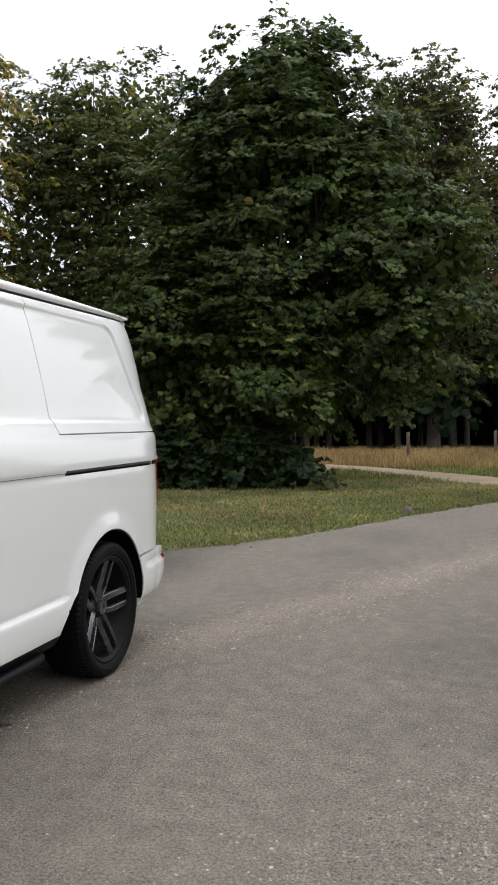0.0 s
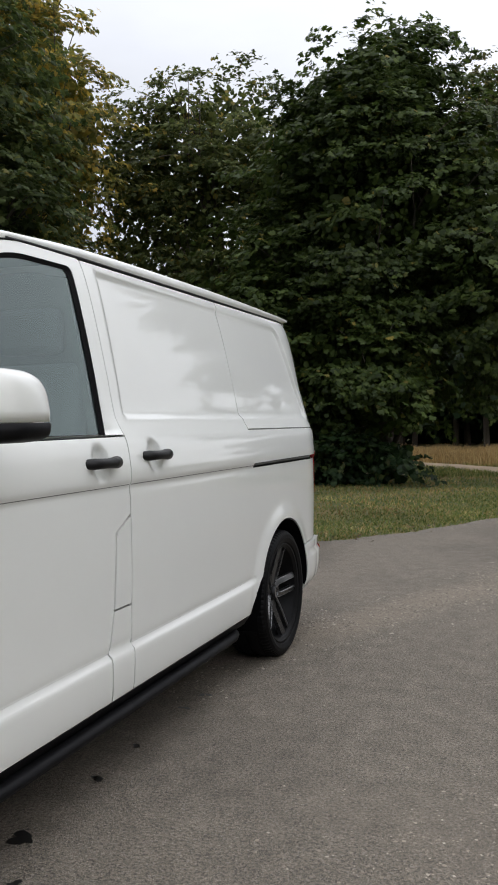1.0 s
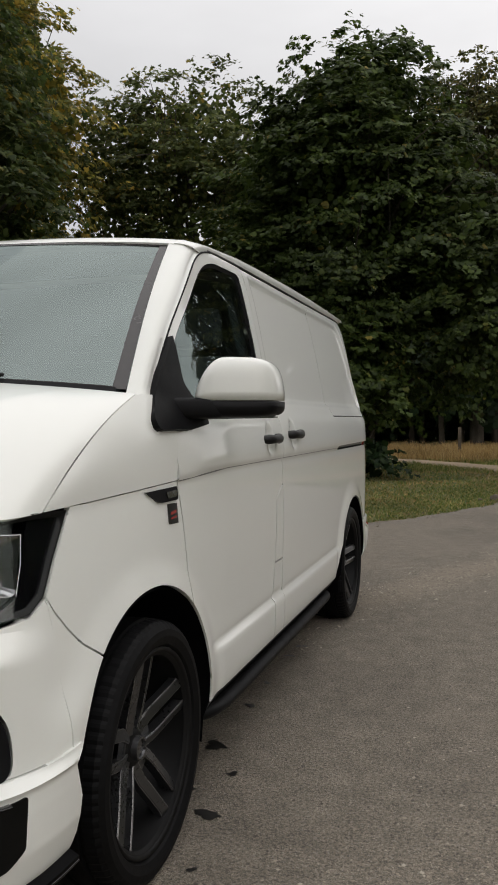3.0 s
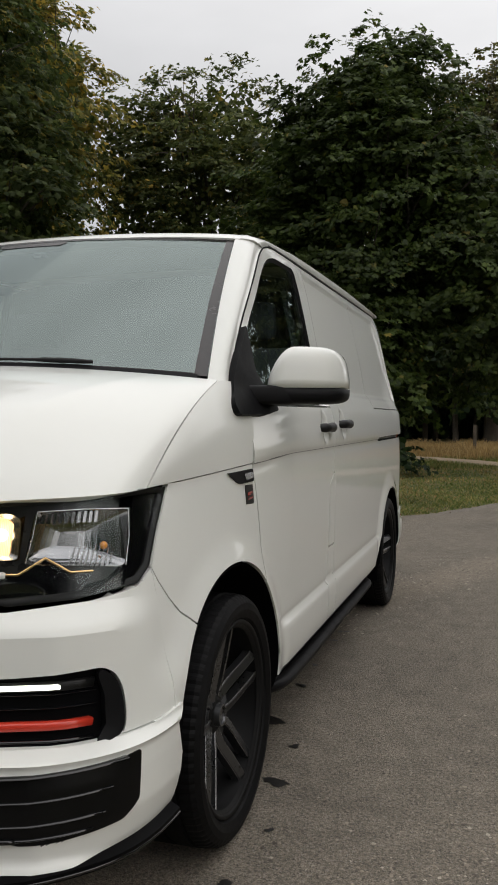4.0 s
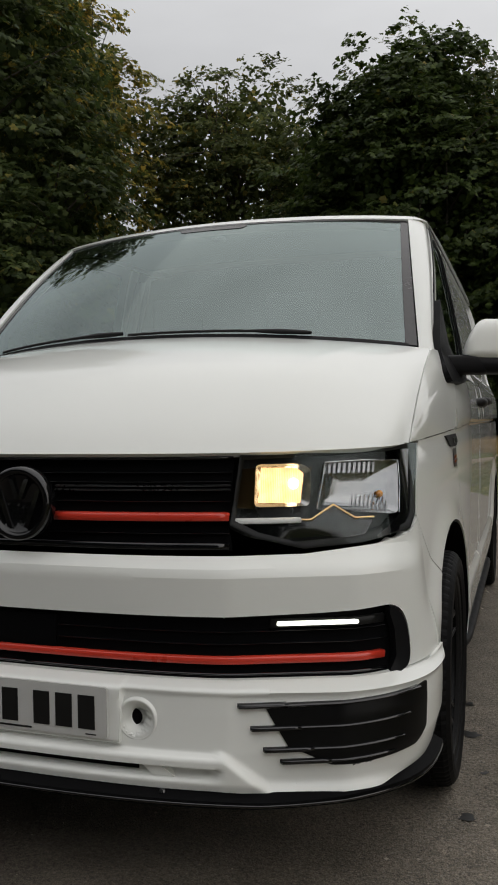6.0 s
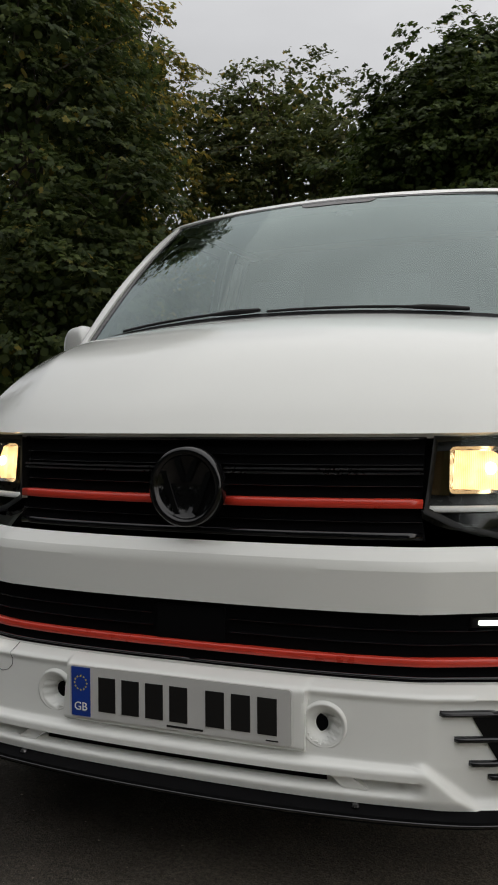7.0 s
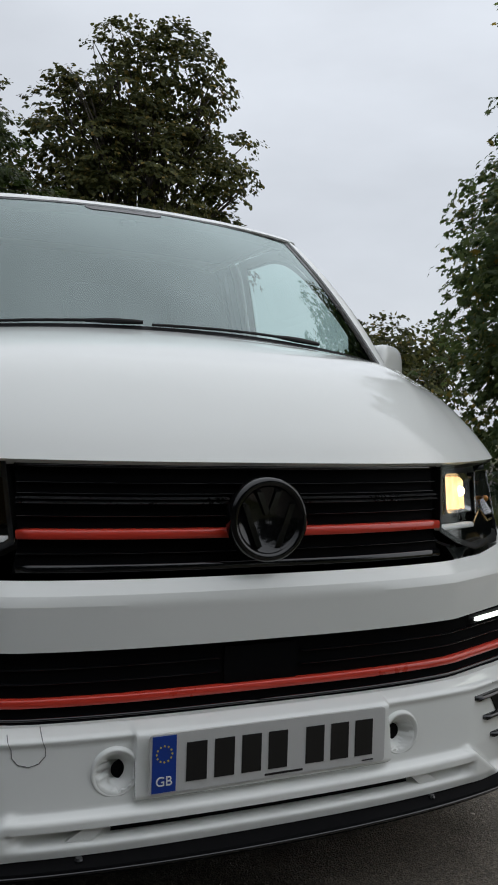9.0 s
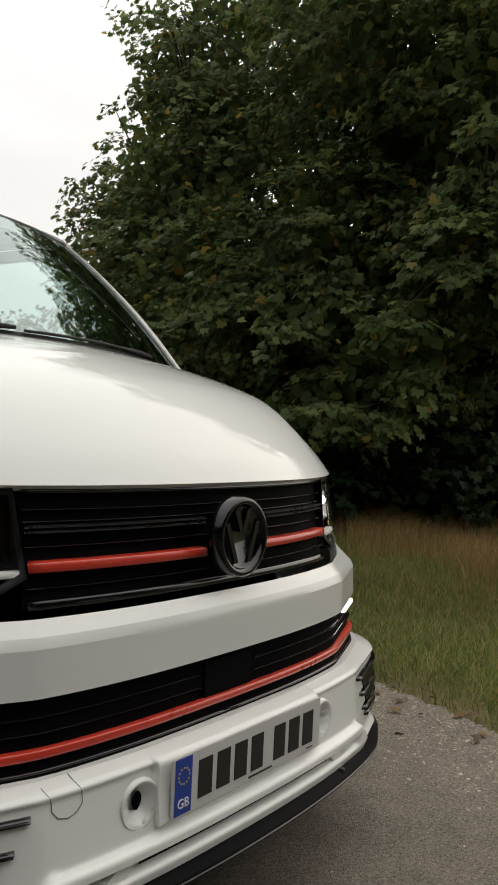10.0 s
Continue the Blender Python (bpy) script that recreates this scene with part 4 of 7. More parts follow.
def panel(poly, fn, step=0.025, depth=0.014, gap=0.0034, vstep=None):
    """A pressed panel: the outline filled with a fine grid laid onto the surface fn(u, v), its rim turned inwards."""
    poly = shrink(poly, gap) if gap else list(poly)
    vstep = vstep or step
    verts, index, faces = [], {}, []

    def vid(p):
        key = (round(p[0], 5), round(p[1], 5))
        if key not in index:
            index[key] = len(verts)
            verts.append(key)
        return index[key]
    us, vs = [p[0] for p in poly], [p[1] for p in poly]
    nu = max(1, math.ceil((max(us) - min(us)) / step))
    nv = max(1, math.ceil((max(vs) - min(vs)) / vstep))
    for i in range(nu):
        u0, u1 = min(us) + (max(us) - min(us)) * i / nu, min(us) + (max(us) - min(us)) * (i + 1) / nu
        col = poly
        if i > 0:
            col = cut(col, 0, u0, True)
        if i < nu - 1 and col:
            col = cut(col, 0, u1, False)
        if len(col) < 3:
            continue
        for j in range(nv):
            v0, v1 = min(vs) + (max(vs) - min(vs)) * j / nv, min(vs) + (max(vs) - min(vs)) * (j + 1) / nv
            cell = col
            if j > 0:
                cell = cut(cell, 1, v0, True)
            if j < nv - 1 and cell:
                cell = cut(cell, 1, v1, False)
            ids = []
            for p in cell:
                k = vid(p)
                if not ids or (ids[-1] != k):
                    ids.append(k)
            if len(ids) > 1 and ids[0] == ids[-1]:
                ids.pop()
            if len(ids) < 3:
                continue
            turn = sum(verts[ids[k]][0] * verts[ids[k - len(ids) + 1]][1] - verts[ids[k - len(ids) + 1]][0] * verts[ids[k]][1] for k in range(len(ids)))
            if abs(turn) < 1e-10:
                continue
            if len(ids) == 3 or (len(ids) == 4 and len(set(ids)) == 4 and convex([verts[k] for k in ids])):
                faces.append(ids if turn > 0 else ids[::-1])
                continue
            flat = [Vector((verts[k][0], verts[k][1], 0)) for k in ids]
            for t in tessellate_polygon([flat]):
                q = [flat[k] for k in t]
                w = (q[1] - q[0]).cross(q[2] - q[0]).z
                tri = [ids[k] for k in t]
                if abs(w) > 1e-9 and len(set(tri)) == 3:
                    faces.append(tri if w > 0 else tri[::-1])
    pos = [Vector(fn(*p)) for p in verts]
    nrm = [Vector((0, 0, 0)) for _ in pos]
    for f in faces:
        c = (pos[f[1]] - pos[f[0]]).cross(pos[f[2]] - pos[f[0]])
        for k in f:
            nrm[k] += c
    out = sum((1 if nrm[f[0]].dot(pos[f[0]] - MID) > 0 else -1) for f in faces)
    if out < 0:
        faces = [f[::-1] for f in faces]
        nrm = [-n for n in nrm]
    count = {}
    for f in faces:
        for a, b in zip(f, f[1:] + f[:1]):
            count[(a, b)] = count.get((a, b), 0) + 1
    rim = [(a, b) for (a, b) in count if (b, a) not in count]
    if depth:
        ring = {}
        for a, b in rim:
            for k in (a, b):
                if k not in ring:
                    n = nrm[k].normalized() if nrm[k].length > 1e-12 else Vector((0, 0, 0))
                    ring[k] = len(pos)
                    pos += [pos[k].copy(), pos[k] - n * depth]
                    nrm += [n, n]
        for a, b in rim:
            faces.append([ring[b], ring[a], ring[a] + 1, ring[b] + 1])
    return [tuple(p) for p in pos], faces


def mirrored(mesh):
    return [(-x, y, z) for x, y, z in mesh[0]], [f[::-1] for f in mesh[1]]


def side_fn(off=0.0):
    return lambda y, z: (flank(y, z) + off, y, z)


# nose: level by level a rounded plan curve (z, front, half width, where the side begins, squareness)
NOSE = [(0.20, -0.855, 0.87, -0.42, 3.0), (0.25, -0.880, 0.905, -0.40, 3.0), (0.30, -0.890, 0.925, -0.40, 3.1), (0.36, -0.888, 0.940, -0.40, 3.1),
        (0.44, -0.880, 0.944, -0.39, 3.1), (0.492, -0.876, 0.945, -0.38, 3.0), (0.506, -0.842, 0.936, -0.34, 2.8), (0.64, -0.842, 0.936, -0.30, 2.8),
        (0.735, -0.845, 0.935, -0.29, 2.75), (0.75, -0.841, 0.934, -0.28, 2.7), (0.79, -0.812, 0.922, -0.26, 2.5), (0.86, -0.806, 0.920, -0.23, 2.4), (1.00, -0.798, 0.915, -0.20, 2.3), (1.06, -0.785, 0.91, -0.18, 2.3)]


def nose_row(z):
    zs = [r[0] for r in NOSE]
    return [float(np.interp(z, zs, [r[k] for r in NOSE])) for k in (1, 2, 3, 4)]


def nose(s, z, off=0.0):
    """Point on the nose at the plan angle s (radians, 0 in the middle)."""
    yc, w, ys, n = nose_row(z)
    d = ys - yc
    a = abs(s)
    si, co = math.sin(a), max(math.cos(a), 0.0)
    r = ((si / w) ** n + (co / d) ** n) ** (-1 / n) + off
    x, y = r * si, ys - r * co
    if z < 0.80 and 0.42 < x < 0.86:       # flat facet between the middle and the corner
        y0, y1 = (ys - d * (1 - (q / w) ** n) ** (1 / n) for q in (0.475, 0.80))
        y = max(y, y0 + (y1 - y0) * (x - 0.475) / 0.325 - 0.009 - off * 1.06)
    if z > 0.52 and y > -0.64:             # runs flush into the wing
        k = sstep(-0.64, -0.41, y) * sstep(0.52, 0.66, z)
        x += (flank(y, z) + off - x) * k
    return (math.copysign(x, s), y, z)


def at_x(x, z):
    """Plan angle of the nose where it has this x."""
    yc, w, ys, n = nose_row(z)
    d = ys - yc
    return (math.copysign(math.atan2(abs(x), d * max(1 - (abs(x) / w) ** n, 0.0) ** (1 / n)), x), z)


def at_y(y, z, side=1):
    yc, w, ys, n = nose_row(z)
    d = ys - yc
    q = min((ys - y) / d, 1.0)
    return (side * math.atan2(w * (1 - q ** n) ** (1 / n), ys - y), z)


def nose_fn(off=0.0):
    return lambda s, z: nose(s, z, off)


def line_pts(a, b, n):
    return [(a[0] + (b[0] - a[0]) * i / n, a[1] + (b[1] - a[1]) * i / n) for i in range(n + 1)]


def band_x(x0, x1, z0, z1, n=14):
    """Outline of a strip on the nose from x0 to x1 between two heights (each may be a function of x)."""
    lo = z0 if callable(z0) else (lambda x: z0)
    hi = z1 if callable(z1) else (lambda x: z1)
    xs = [x0 + (x1 - x0) * i / n for i in range(n + 1)]
    return [at_x(x, lo(x)) for x in xs] + [at_x(x, hi(x)) for x in reversed(xs)]


def arc(cy, r, a0, a1, n=18):
    k = 1.055 if cy == 0 else 1.0
    return [(cy + r * math.cos(radians(a0 + (a1 - a0) * i / n)), HUB_Z + k * r * math.sin(radians(a0 + (a1 - a0) * i / n))) for i in range(n + 1)]


def both(name, mesh, mat, parent, label="", smooth=True):
    part(name, mesh, mat, parent, label, smooth)
    return part(name, mirrored(mesh), mat, parent, label, smooth)


def box_mesh(c, s, bevel=0.0, seg=2):
    bm = bmesh.new()
    bmesh.ops.create_cube(bm, size=1.0)
    for v in bm.verts:
        v.co = Vector((v.co.x * s[0] + c[0], v.co.y * s[1] + c[1], v.co.z * s[2] + c[2]))
    if bevel:
        bmesh.ops.bevel(bm, geom=bm.edges[:], offset=bevel, segments=seg, affect='EDGES', profile=0.6)
    return bm


def flat_shape(poly, thick, place):
    """A flat outline with thickness; place maps (u, v, w) to the world."""
    n = len(poly)
    v = [place(p[0], p[1], 0.0) for p in poly] + [place(p[0], p[1], thick) for p in poly]
    f = [list(range(n))[::-1], list(range(n, 2 * n))] + [[i, (i + 1) % n, n + (i + 1) % n, n + i] for i in range(n)]
    return v, f


def lathe(profile, segs, axis_x=True):
    """Turn (x, r) pairs round the x axis."""
    v, f = [], []
    for j in range(segs):
        a = 2 * math.pi * j / segs
        for x, r in profile:
            v.append((x, r * math.cos(a), r * math.sin(a)))
    m = len(profile)
    for j in range(segs):
        k = (j + 1) % segs
        for i in range(m - 1):
            f.append([j * m + i, j * m + i + 1, k * m + i + 1, k * m + i])
    return v, f


van = thing("panel_van", "white panel van with black wheels and lit headlamps on tarmac", "van")

# --- body sides ---
GAP_B = 1.345
door_front = [(0.178, 1.20), (0.205, 1.056), (0.23, 0.93), (0.25, 0.80), (0.265, 0.685)]
a_end = math.degrees(math.atan2((0.680 - HUB_Z) / 1.055, 0.265))
door_front[-1] = arc(0, 0.412, a_end, 2, 10)[0]
front_arc_rear = arc(0, 0.412, a_end, 2, 24)
def shoulder(y):
    """Height of the crease that runs from the doors forward to the lamp."""
    return 1.0705 - 0.042 * min(max((0.6 - y) / 0.95, 0.0), 1.3)


LAMP_EDGE = [(-0.452, 0.845), (-0.405, 0.920), (-0.357, 0.985), (-0.330, 1.024)]
SEAM = [(-0.452, 0.845), (-0.428, 0.808), (-0.385, 0.760), (-0.335, 0.715)]      # between wing and bumper, down to the arch
wing_side = ([(y, shoulder(y)) for y in (-0.36, -0.25, -0.15, -0.05, 0.05, 0.13, 0.206)] + door_front[2:] + arc(0, 0.412, a_end, 131, 44)[1:]
             + SEAM[:0:-1] + LAMP_EDGE)
door_low = ([(0.178, 1.205)] + door_front + front_arc_rear[1:] + [(0.405, 0.335)]
            + [(1.195, 0.335), (1.19, 0.50), (1.222, 0.644), (1.238, 0.905), (GAP_B, 0.962), (GAP_B, 1.238), (0.42, 1.232), (0.28, 1.212)])
flap_poly = rounded([(GAP_B, 0.955), (1.242, 0.905), (1.226, 0.6425), (GAP_B, 0.6425)], [0, 0.02, 0.004, 0])
post_low = [(GAP_B, 0.642), (1.224, 0.642), (1.192, 0.50), (1.197, 0.335), (GAP_B, 0.335)]
TOP = lambda y: 1.868 + 0.026 * (y - 1.3) / 2.4
slide = [(GAP_B, 0.335), (2.53, 0.335), (2.60, 0.42), (2.60, 0.60), (2.60, 1.08), (2.592, 1.30), (2.55, TOP(2.55)), (1.318, TOP(1.32)), (GAP_B, 1.24)]
quarter_low = ([(2.60, 1.058), (2.60, 0.425), (2.645, 0.475)] + arc(REAR, 0.408, 157, 32, 44) + [(REAR + 0.352, 0.56), (3.89, 0.56), (3.875, 0.80), (3.865, 1.058)])
quarter_mid = [(2.60, 1.074), (3.865, 1.078), (3.85, 1.246), (2.594, 1.246)]
quarter_up = [(2.594, 1.246), (3.85, 1.246), (3.81, 1.55), (3.73, TOP(3.70)), (2.55, TOP(2.55)), (2.592, 1.30)]
for nm, poly, st in (("wing", wing_side, 0.02), ("sliding_door", slide, 0.0135), ("lower_post", post_low, 0.02),
                     ("quarter_panel", quarter_low, 0.018), ("quarter_panel", quarter_mid, 0.018), ("quarter_panel", quarter_up, 0.014)):
    both(nm, panel(poly, side_fn(), st), M_PAINT, van)
both("front_door", panel(door_low, side_fn(), 0.0135), M_PAINT, van)
part("fuel_flap", panel(flap_poly, side_fn(), 0.02), M_PAINT, van)
part("fuel_flap", mirrored(panel(flap_poly, side_fn(), 0.02)), M_PAINT, van)
# grey lines that paint shade along the shoulder and sill ledge, door by door
def crease(y0, y1, zz, rad, sink):
    pts = []
    for k in range(25):
        y = y0 + (y1 - y0) * k / 24
        z = zz - (0.042 * min(max((0.6 - y) / 0.95, 0.0), 1.3) if zz > 1 else 0)
        pts.append(Vector((flank(y, z) - sink, y, z)))
    v, f = tube(pts, [rad] * 25, 6)
    return [tuple(p) for p in v], [list(map(int, q)) for q in f]


for y0, y1 in ((0.212, 1.338), (1.352, 2.594)):
    both("crease_shade_line", crease(y0, y1, 1.0665, 0.0021, -0.0012), M_SEAM_SHADE, van)
for y0, y1 in ((0.56, 1.19), (1.352, 2.50)):
    both("crease_shade_line", crease(y0, y1, 0.504, 0.0016, -0.001), M_SEAM_SHADE, van)
both("joint_strip", panel([(2.588, 0.44), (2.612, 0.44), (2.612, 1.052), (2.588, 1.052)], side_fn(0.0004), 0.006, 0, 0), M_PAINT, van)
both("joint_strip", panel([(2.584, 1.080), (2.612, 1.080), (2.606, 1.243), (2.580, 1.243)], side_fn(0.0004), 0.006, 0, 0), M_PAINT, van)
# sill underside return, then near-black sheets added so the gaps read as shaded
both("sill", panel([(0.41, 0.285), (2.54, 0.285), (2.54, 0.331), (0.41, 0.331)], side_fn(-0.004), 0.05, gap=0), M_SATIN, van)
both("gap_shade_shell", panel([(0.45, 0.34), (2.52, 0.34), (2.52, 1.23), (0.30, 1.20), (0.30, 0.78), (0.44, 0.60)], side_fn(-0.03), 0.06, 0, 0), M_DARK, van)
both("gap_shade_shell", panel([(-0.36, 0.80), (0.32, 0.80), (0.32, 1.06), (-0.36, 1.06)], side_fn(-0.035), 0.06, 0, 0), M_DARK, van)
both("gap_shade_shell", panel([(2.50, 0.80), (3.74, 0.80), (3.72, 1.24), (2.50, 1.24)], side_fn(-0.03), 0.06, 0, 0), M_DARK, van)
both("gap_shade_shell", panel([(1.40, 1.2), (3.70, 1.2), (3.60, 1.86), (1.36, 1.86)], side_fn(-0.03), 0.06, 0, 0), M_DARK, van)

# --- front door window, frame, seal, glass ---
win_out = rounded([(0.150, 1.245), (0.175, 1.31), (0.262, 1.42), (0.376, 1.53), (0.608, 1.715), (0.708, 1.787), (0.808, 1.834), (0.93, 1.860), (1.318, 1.868), (1.345, 1.242)], [0, 0.03, 0.05, 0.05, 0.05, 0.05, 0.05, 0.05, 0.02, 0])
win_mid = rounded([(0.205, 1.238), (0.228, 1.31), (0.310, 1.415), (0.424, 1.522), (0.652, 1.700), (0.744, 1.762), (0.832, 1.798), (0.94, 1.820), (1.243, 1.828), (1.262, 1.234)], [0, 0.03, 0.05, 0.05, 0.05, 0.05, 0.05, 0.05, 0.03, 0])
win_in = rounded([(0.235, 1.252), (0.258, 1.31), (0.337, 1.405), (0.450, 1.510), (0.676, 1.684), (0.762, 1.741), (0.842, 1.774), (0.945, 1.796), (1.218, 1.805), (1.238, 1.250)], [0, 0.03, 0.05, 0.05, 0.05, 0.05, 0.05, 0.05, 0.03, 0])

win_in = [(a[0] + 0.62 * (b[0] - a[0]), a[1] + 0.62 * (b[1] - a[1])) for a, b in zip(win_mid, win_in)]
# front edge of the window frame, from the sill up to the roof
FRAME_FRONT = [p for p in win_out if p[0] < 0.95]
FRAME_Y, FRAME_Z = [p[0] for p in FRAME_FRONT], [p[1] for p in FRAME_FRONT]


def glazing(y, z):
    """The door glass carries on straight down where the body side flares out to its shoulder."""
    if z >= 1.34:
        return flank(y, z)
    return min(flank(y, z), flank(y, 1.34) + (flank(y, 1.34) - flank(y, 1.44)) * (1.34 - z) / 0.10)


def ring(outer, inner, o0, o1, flat=False, n_side=3):
    v, f = [], []
    m = len(outer)
    for k in range(n_side + 1):
        t = k / n_side
        for a, b in zip(outer, inner):
            y, z = a[0] + (b[0] - a[0]) * t, a[1] + (b[1] - a[1]) * t
            x = glazing(y, z) if flat else flank(y, z) * (1 - t) + glazing(y, z) * t
            v.append((x + o0 + (o1 - o0) * t, y, z))
    for k in range(n_side):
        for i in range(m):
            j = (i + 1) % m
            f.append([k * m + i, k * m + j, (k + 1) * m + j, (k + 1) * m + i])
    return v, f


def finer(a, b, step=0.03):
    """Cut two matching outlines into equally many short pieces."""
    pa, pb = [], []
    for k in range(len(a)):
        a0, a1, b0, b1 = a[k], a[(k + 1) % len(a)], b[k], b[(k + 1) % len(b)]
        m = max(1, math.ceil(math.dist(a0, a1) / step))
        for t in range(m):
            pa.append((a0[0] + (a1[0] - a0[0]) * t / m, a0[1] + (a1[1] - a0[1]) * t / m))
            pb.append((b0[0] + (b1[0] - b0[0]) * t / m, b0[1] + (b1[1] - b0[1]) * t / m))
    return pa, pb


both("door_frame", ring(*finer(win_out, win_mid), 0.0, 0.0), M_PAINT, van)
both("window_seal", ring(*finer(win_mid, win_in), -0.003, -0.012, True), M_RUBBER, van)
pane = panel(win_in, lambda y, z: (glazing(y, z) - 0.014, y, z), 0.06, 0, 0)
for mesh in (pane, mirrored(pane)):
    part("door_glass", mesh, M_SIDEGLASS, van).visible_shadow = False

# --- nose top: bonnet, wing tops, screen, pillars, roof ---
def bonnet(a, b, roll=1.0):
    x0 = 0.872 * a
    s, _ = at_x(x0, 1.0)
    f = Vector(nose(s, 1.0))
    f.z = 1.026 - 0.002 * a * a
    fold = 0.588 + 0.24 * b
    q = (1 - abs(a)) / (1 - fold)
    tent = 0.5 * (1 + q - math.sqrt((1 - q) ** 2 + 0.00006))
    tent1 = min(1.0, tent)
    r = Vector((0.870 * a, -0.14 + 0.20 * a * a, 1.350 - 0.050 * a * a))
    p = f + (r - f) * b
    p.z = f.z + (r.z - f.z) * (0.62 * b + 0.38 * (1 - (1 - b) ** 2.2)) + 0.086 * tent1 * (1 - (1 - min(b / 0.42, 1.0)) ** 1.6) * (1 - b)
    p.z -= roll * 0.016 * max(0.0, 1 - b / 0.07) ** 2 * (1 - a ** 6)
    p.y -= roll * 0.006 * max(0.0, 1 - b / 0.07) ** 2 * (1 - a ** 6)
    return p


part("bonnet", panel([(-1, 0), (1, 0), (1, 1), (-1, 1)], bonnet, 0.0125, 0.02, 0.0015, 0.03), M_PAINT, van)


TIP_B = next(k / 400 for k in range(400) if bonnet(1, k / 400, 0.0).z > shoulder(bonnet(1, k / 400, 0.0).y) + 0.002)
TIP_Y = bonnet(1, TIP_B, 0.0).y


def wing_top(u, v):
    """From the flank's crease (v = 0) up to the bonnet's edge (v = 1); u runs back from the tip where the two meet."""
    y = TIP_Y + (0.20 - TIP_Y) * u
    z0 = shoulder(y)
    lo = Vector((flank(y, z0), y, z0))
    if u < 0.83:
        hi = Vector(bonnet(1, TIP_B + (1 - TIP_B) * u / 0.83, 0.0))
    else:
        t = (u - 0.83) / 0.17
        hi = Vector(bonnet(1, 1)).lerp(Vector((0.890, 0.215, 1.298)), t)
    hi.x += 0.003
    p = lo.lerp(hi, v)
    k = math.sin(math.pi * v) * sstep(0.0, 0.3, u)
    p.x += 0.018 * k * (0.35 + 0.65 * u)
    p.z += 0.012 * k
    return p


both("wing", panel([(0, 0), (1, 0), (1, 1), (0, 1)], wing_top, 0.05, 0.015, 0.0), M_PAINT, van)
both("gap_shade_shell", panel([(0, 0), (1, 0), (1, 1), (0, 1)], lambda u, v: wing_top(u, v) + Vector((-0.05, 0.02, -0.03)), 0.1, 0, 0), M_DARK, van)


def screen(a, v):
    lo = Vector((0.826 * a, -0.132 + 0.225 * a * a, 1.354 - 0.042 * a * a))
    hi = Vector((0.722 * a, 0.498 + 0.165 * a * a, 1.848 - 0.010 * a * a))
    p = lo.lerp(hi, v)
    k = math.sin(math.pi * v) * 0.022
    return p + Vector((0, -k * 0.65, k * 0.75))


part("windscreen", panel([(-1, 0), (1, 0), (1, 1), (-1, 1)], screen, 0.06, 0, 0), M_GLASS, van).visible_shadow = False


def inward(fn, d):
    def g(a, v):
        p = fn(a, v)
        return p + Vector((0, 0.75 * d, -0.6 * d))
    return g


for nm, poly in (("screen_border", [(-1, 0), (-0.958, 0), (-0.966, 1), (-1, 1)]), ("screen_border", [(0.958, 0), (1, 0), (1, 1), (0.966, 1)]),
                 ("screen_border", [(-0.958, 0), (0.958, 0), (0.958, 0.012), (-0.958, 0.012)]), ("screen_border", [(-0.966, 0.980), (0.966, 0.980), (0.966, 1), (-0.966, 1)]),
                 ("sensor_shade", rounded([(-0.17, 0.935), (0.17, 0.935), (0.20, 0.975), (-0.20, 0.975)], 0.02))):
    part(nm, panel(poly, inward(screen, -0.002), 0.06, 0, 0), M_FRIT, van)


def pillar(v, w):
    """Windscreen pillar: v up, w from the glass (0) round to the door (1)."""
    a = Vector(screen(1.0, v)) + Vector((0.004, -0.004, 0.006))
    z = 1.300 + (1.832 - 1.300) * v
    y = float(np.interp(z, FRAME_Z, FRAME_Y)) - 0.006
    b = Vector((flank(y, z) + 0.001, y, z))
    p = a.lerp(b, w)
    k = math.sin(math.pi * min(w * 1.1, 1.0)) * 0.018
    return p + Vector((k, -k * 0.8, k * 0.2))


both("screen_pillar", panel([(-0.05, 0), (1.0, 0), (1.0, 1), (-0.05, 1)], pillar, 0.04, 0.012, 0.0, 0.1), M_PAINT, van)
both("gap_shade_shell", panel([(0, 0), (1.0, 0), (1.0, 1), (0, 1)], lambda v, w: pillar(v, w) + Vector((-0.03, 0.015, -0.01)), 0.1, 0, 0, 0.3), M_DARK, van)


def roof(x, y):
    half = 0.742 + 0.022 * sstep(0.6, 1.4, y)
    q = min(abs(x) / half, 1.0)
    d = y - (0.494 + 0.165 * q * q)
    zc = pchip([(0.0, 1.846), (0.03, 1.863), (0.09, 1.881), (0.3, 1.910), (1.0, 1.938), (2.1, 1.950), (2.9, 1.945), (3.3, 1.930)], d)
    ze = zc - 0.006 - 0.013 * sstep(0.0, 0.3, d)
    return Vector((x, y, zc - (zc - ze) * (0.35 * q * q + 0.65 * q ** 7)))


def roof_fn(u, y):
    half = 0.742 + 0.022 * sstep(0.6, 1.4, y)
    return roof(u * half, y)


roof_out = [(-1 + i * 0.1, 0.496 + 0.165 * (-1 + i * 0.1) ** 2) for i in range(21)] + [(1, 3.74), (0.9, 3.80), (0, 3.82), (-0.9, 3.80), (-1, 3.74)]
part("roof", panel(roof_out, roof_fn, 0.05, 0.012, 0.0, 0.025), M_PAINT, van)
EDGE_Y, EDGE_Z = FRAME_Y + [1.32, 3.70], [z + 0.004 for z in FRAME_Z] + [1.872, 1.897]


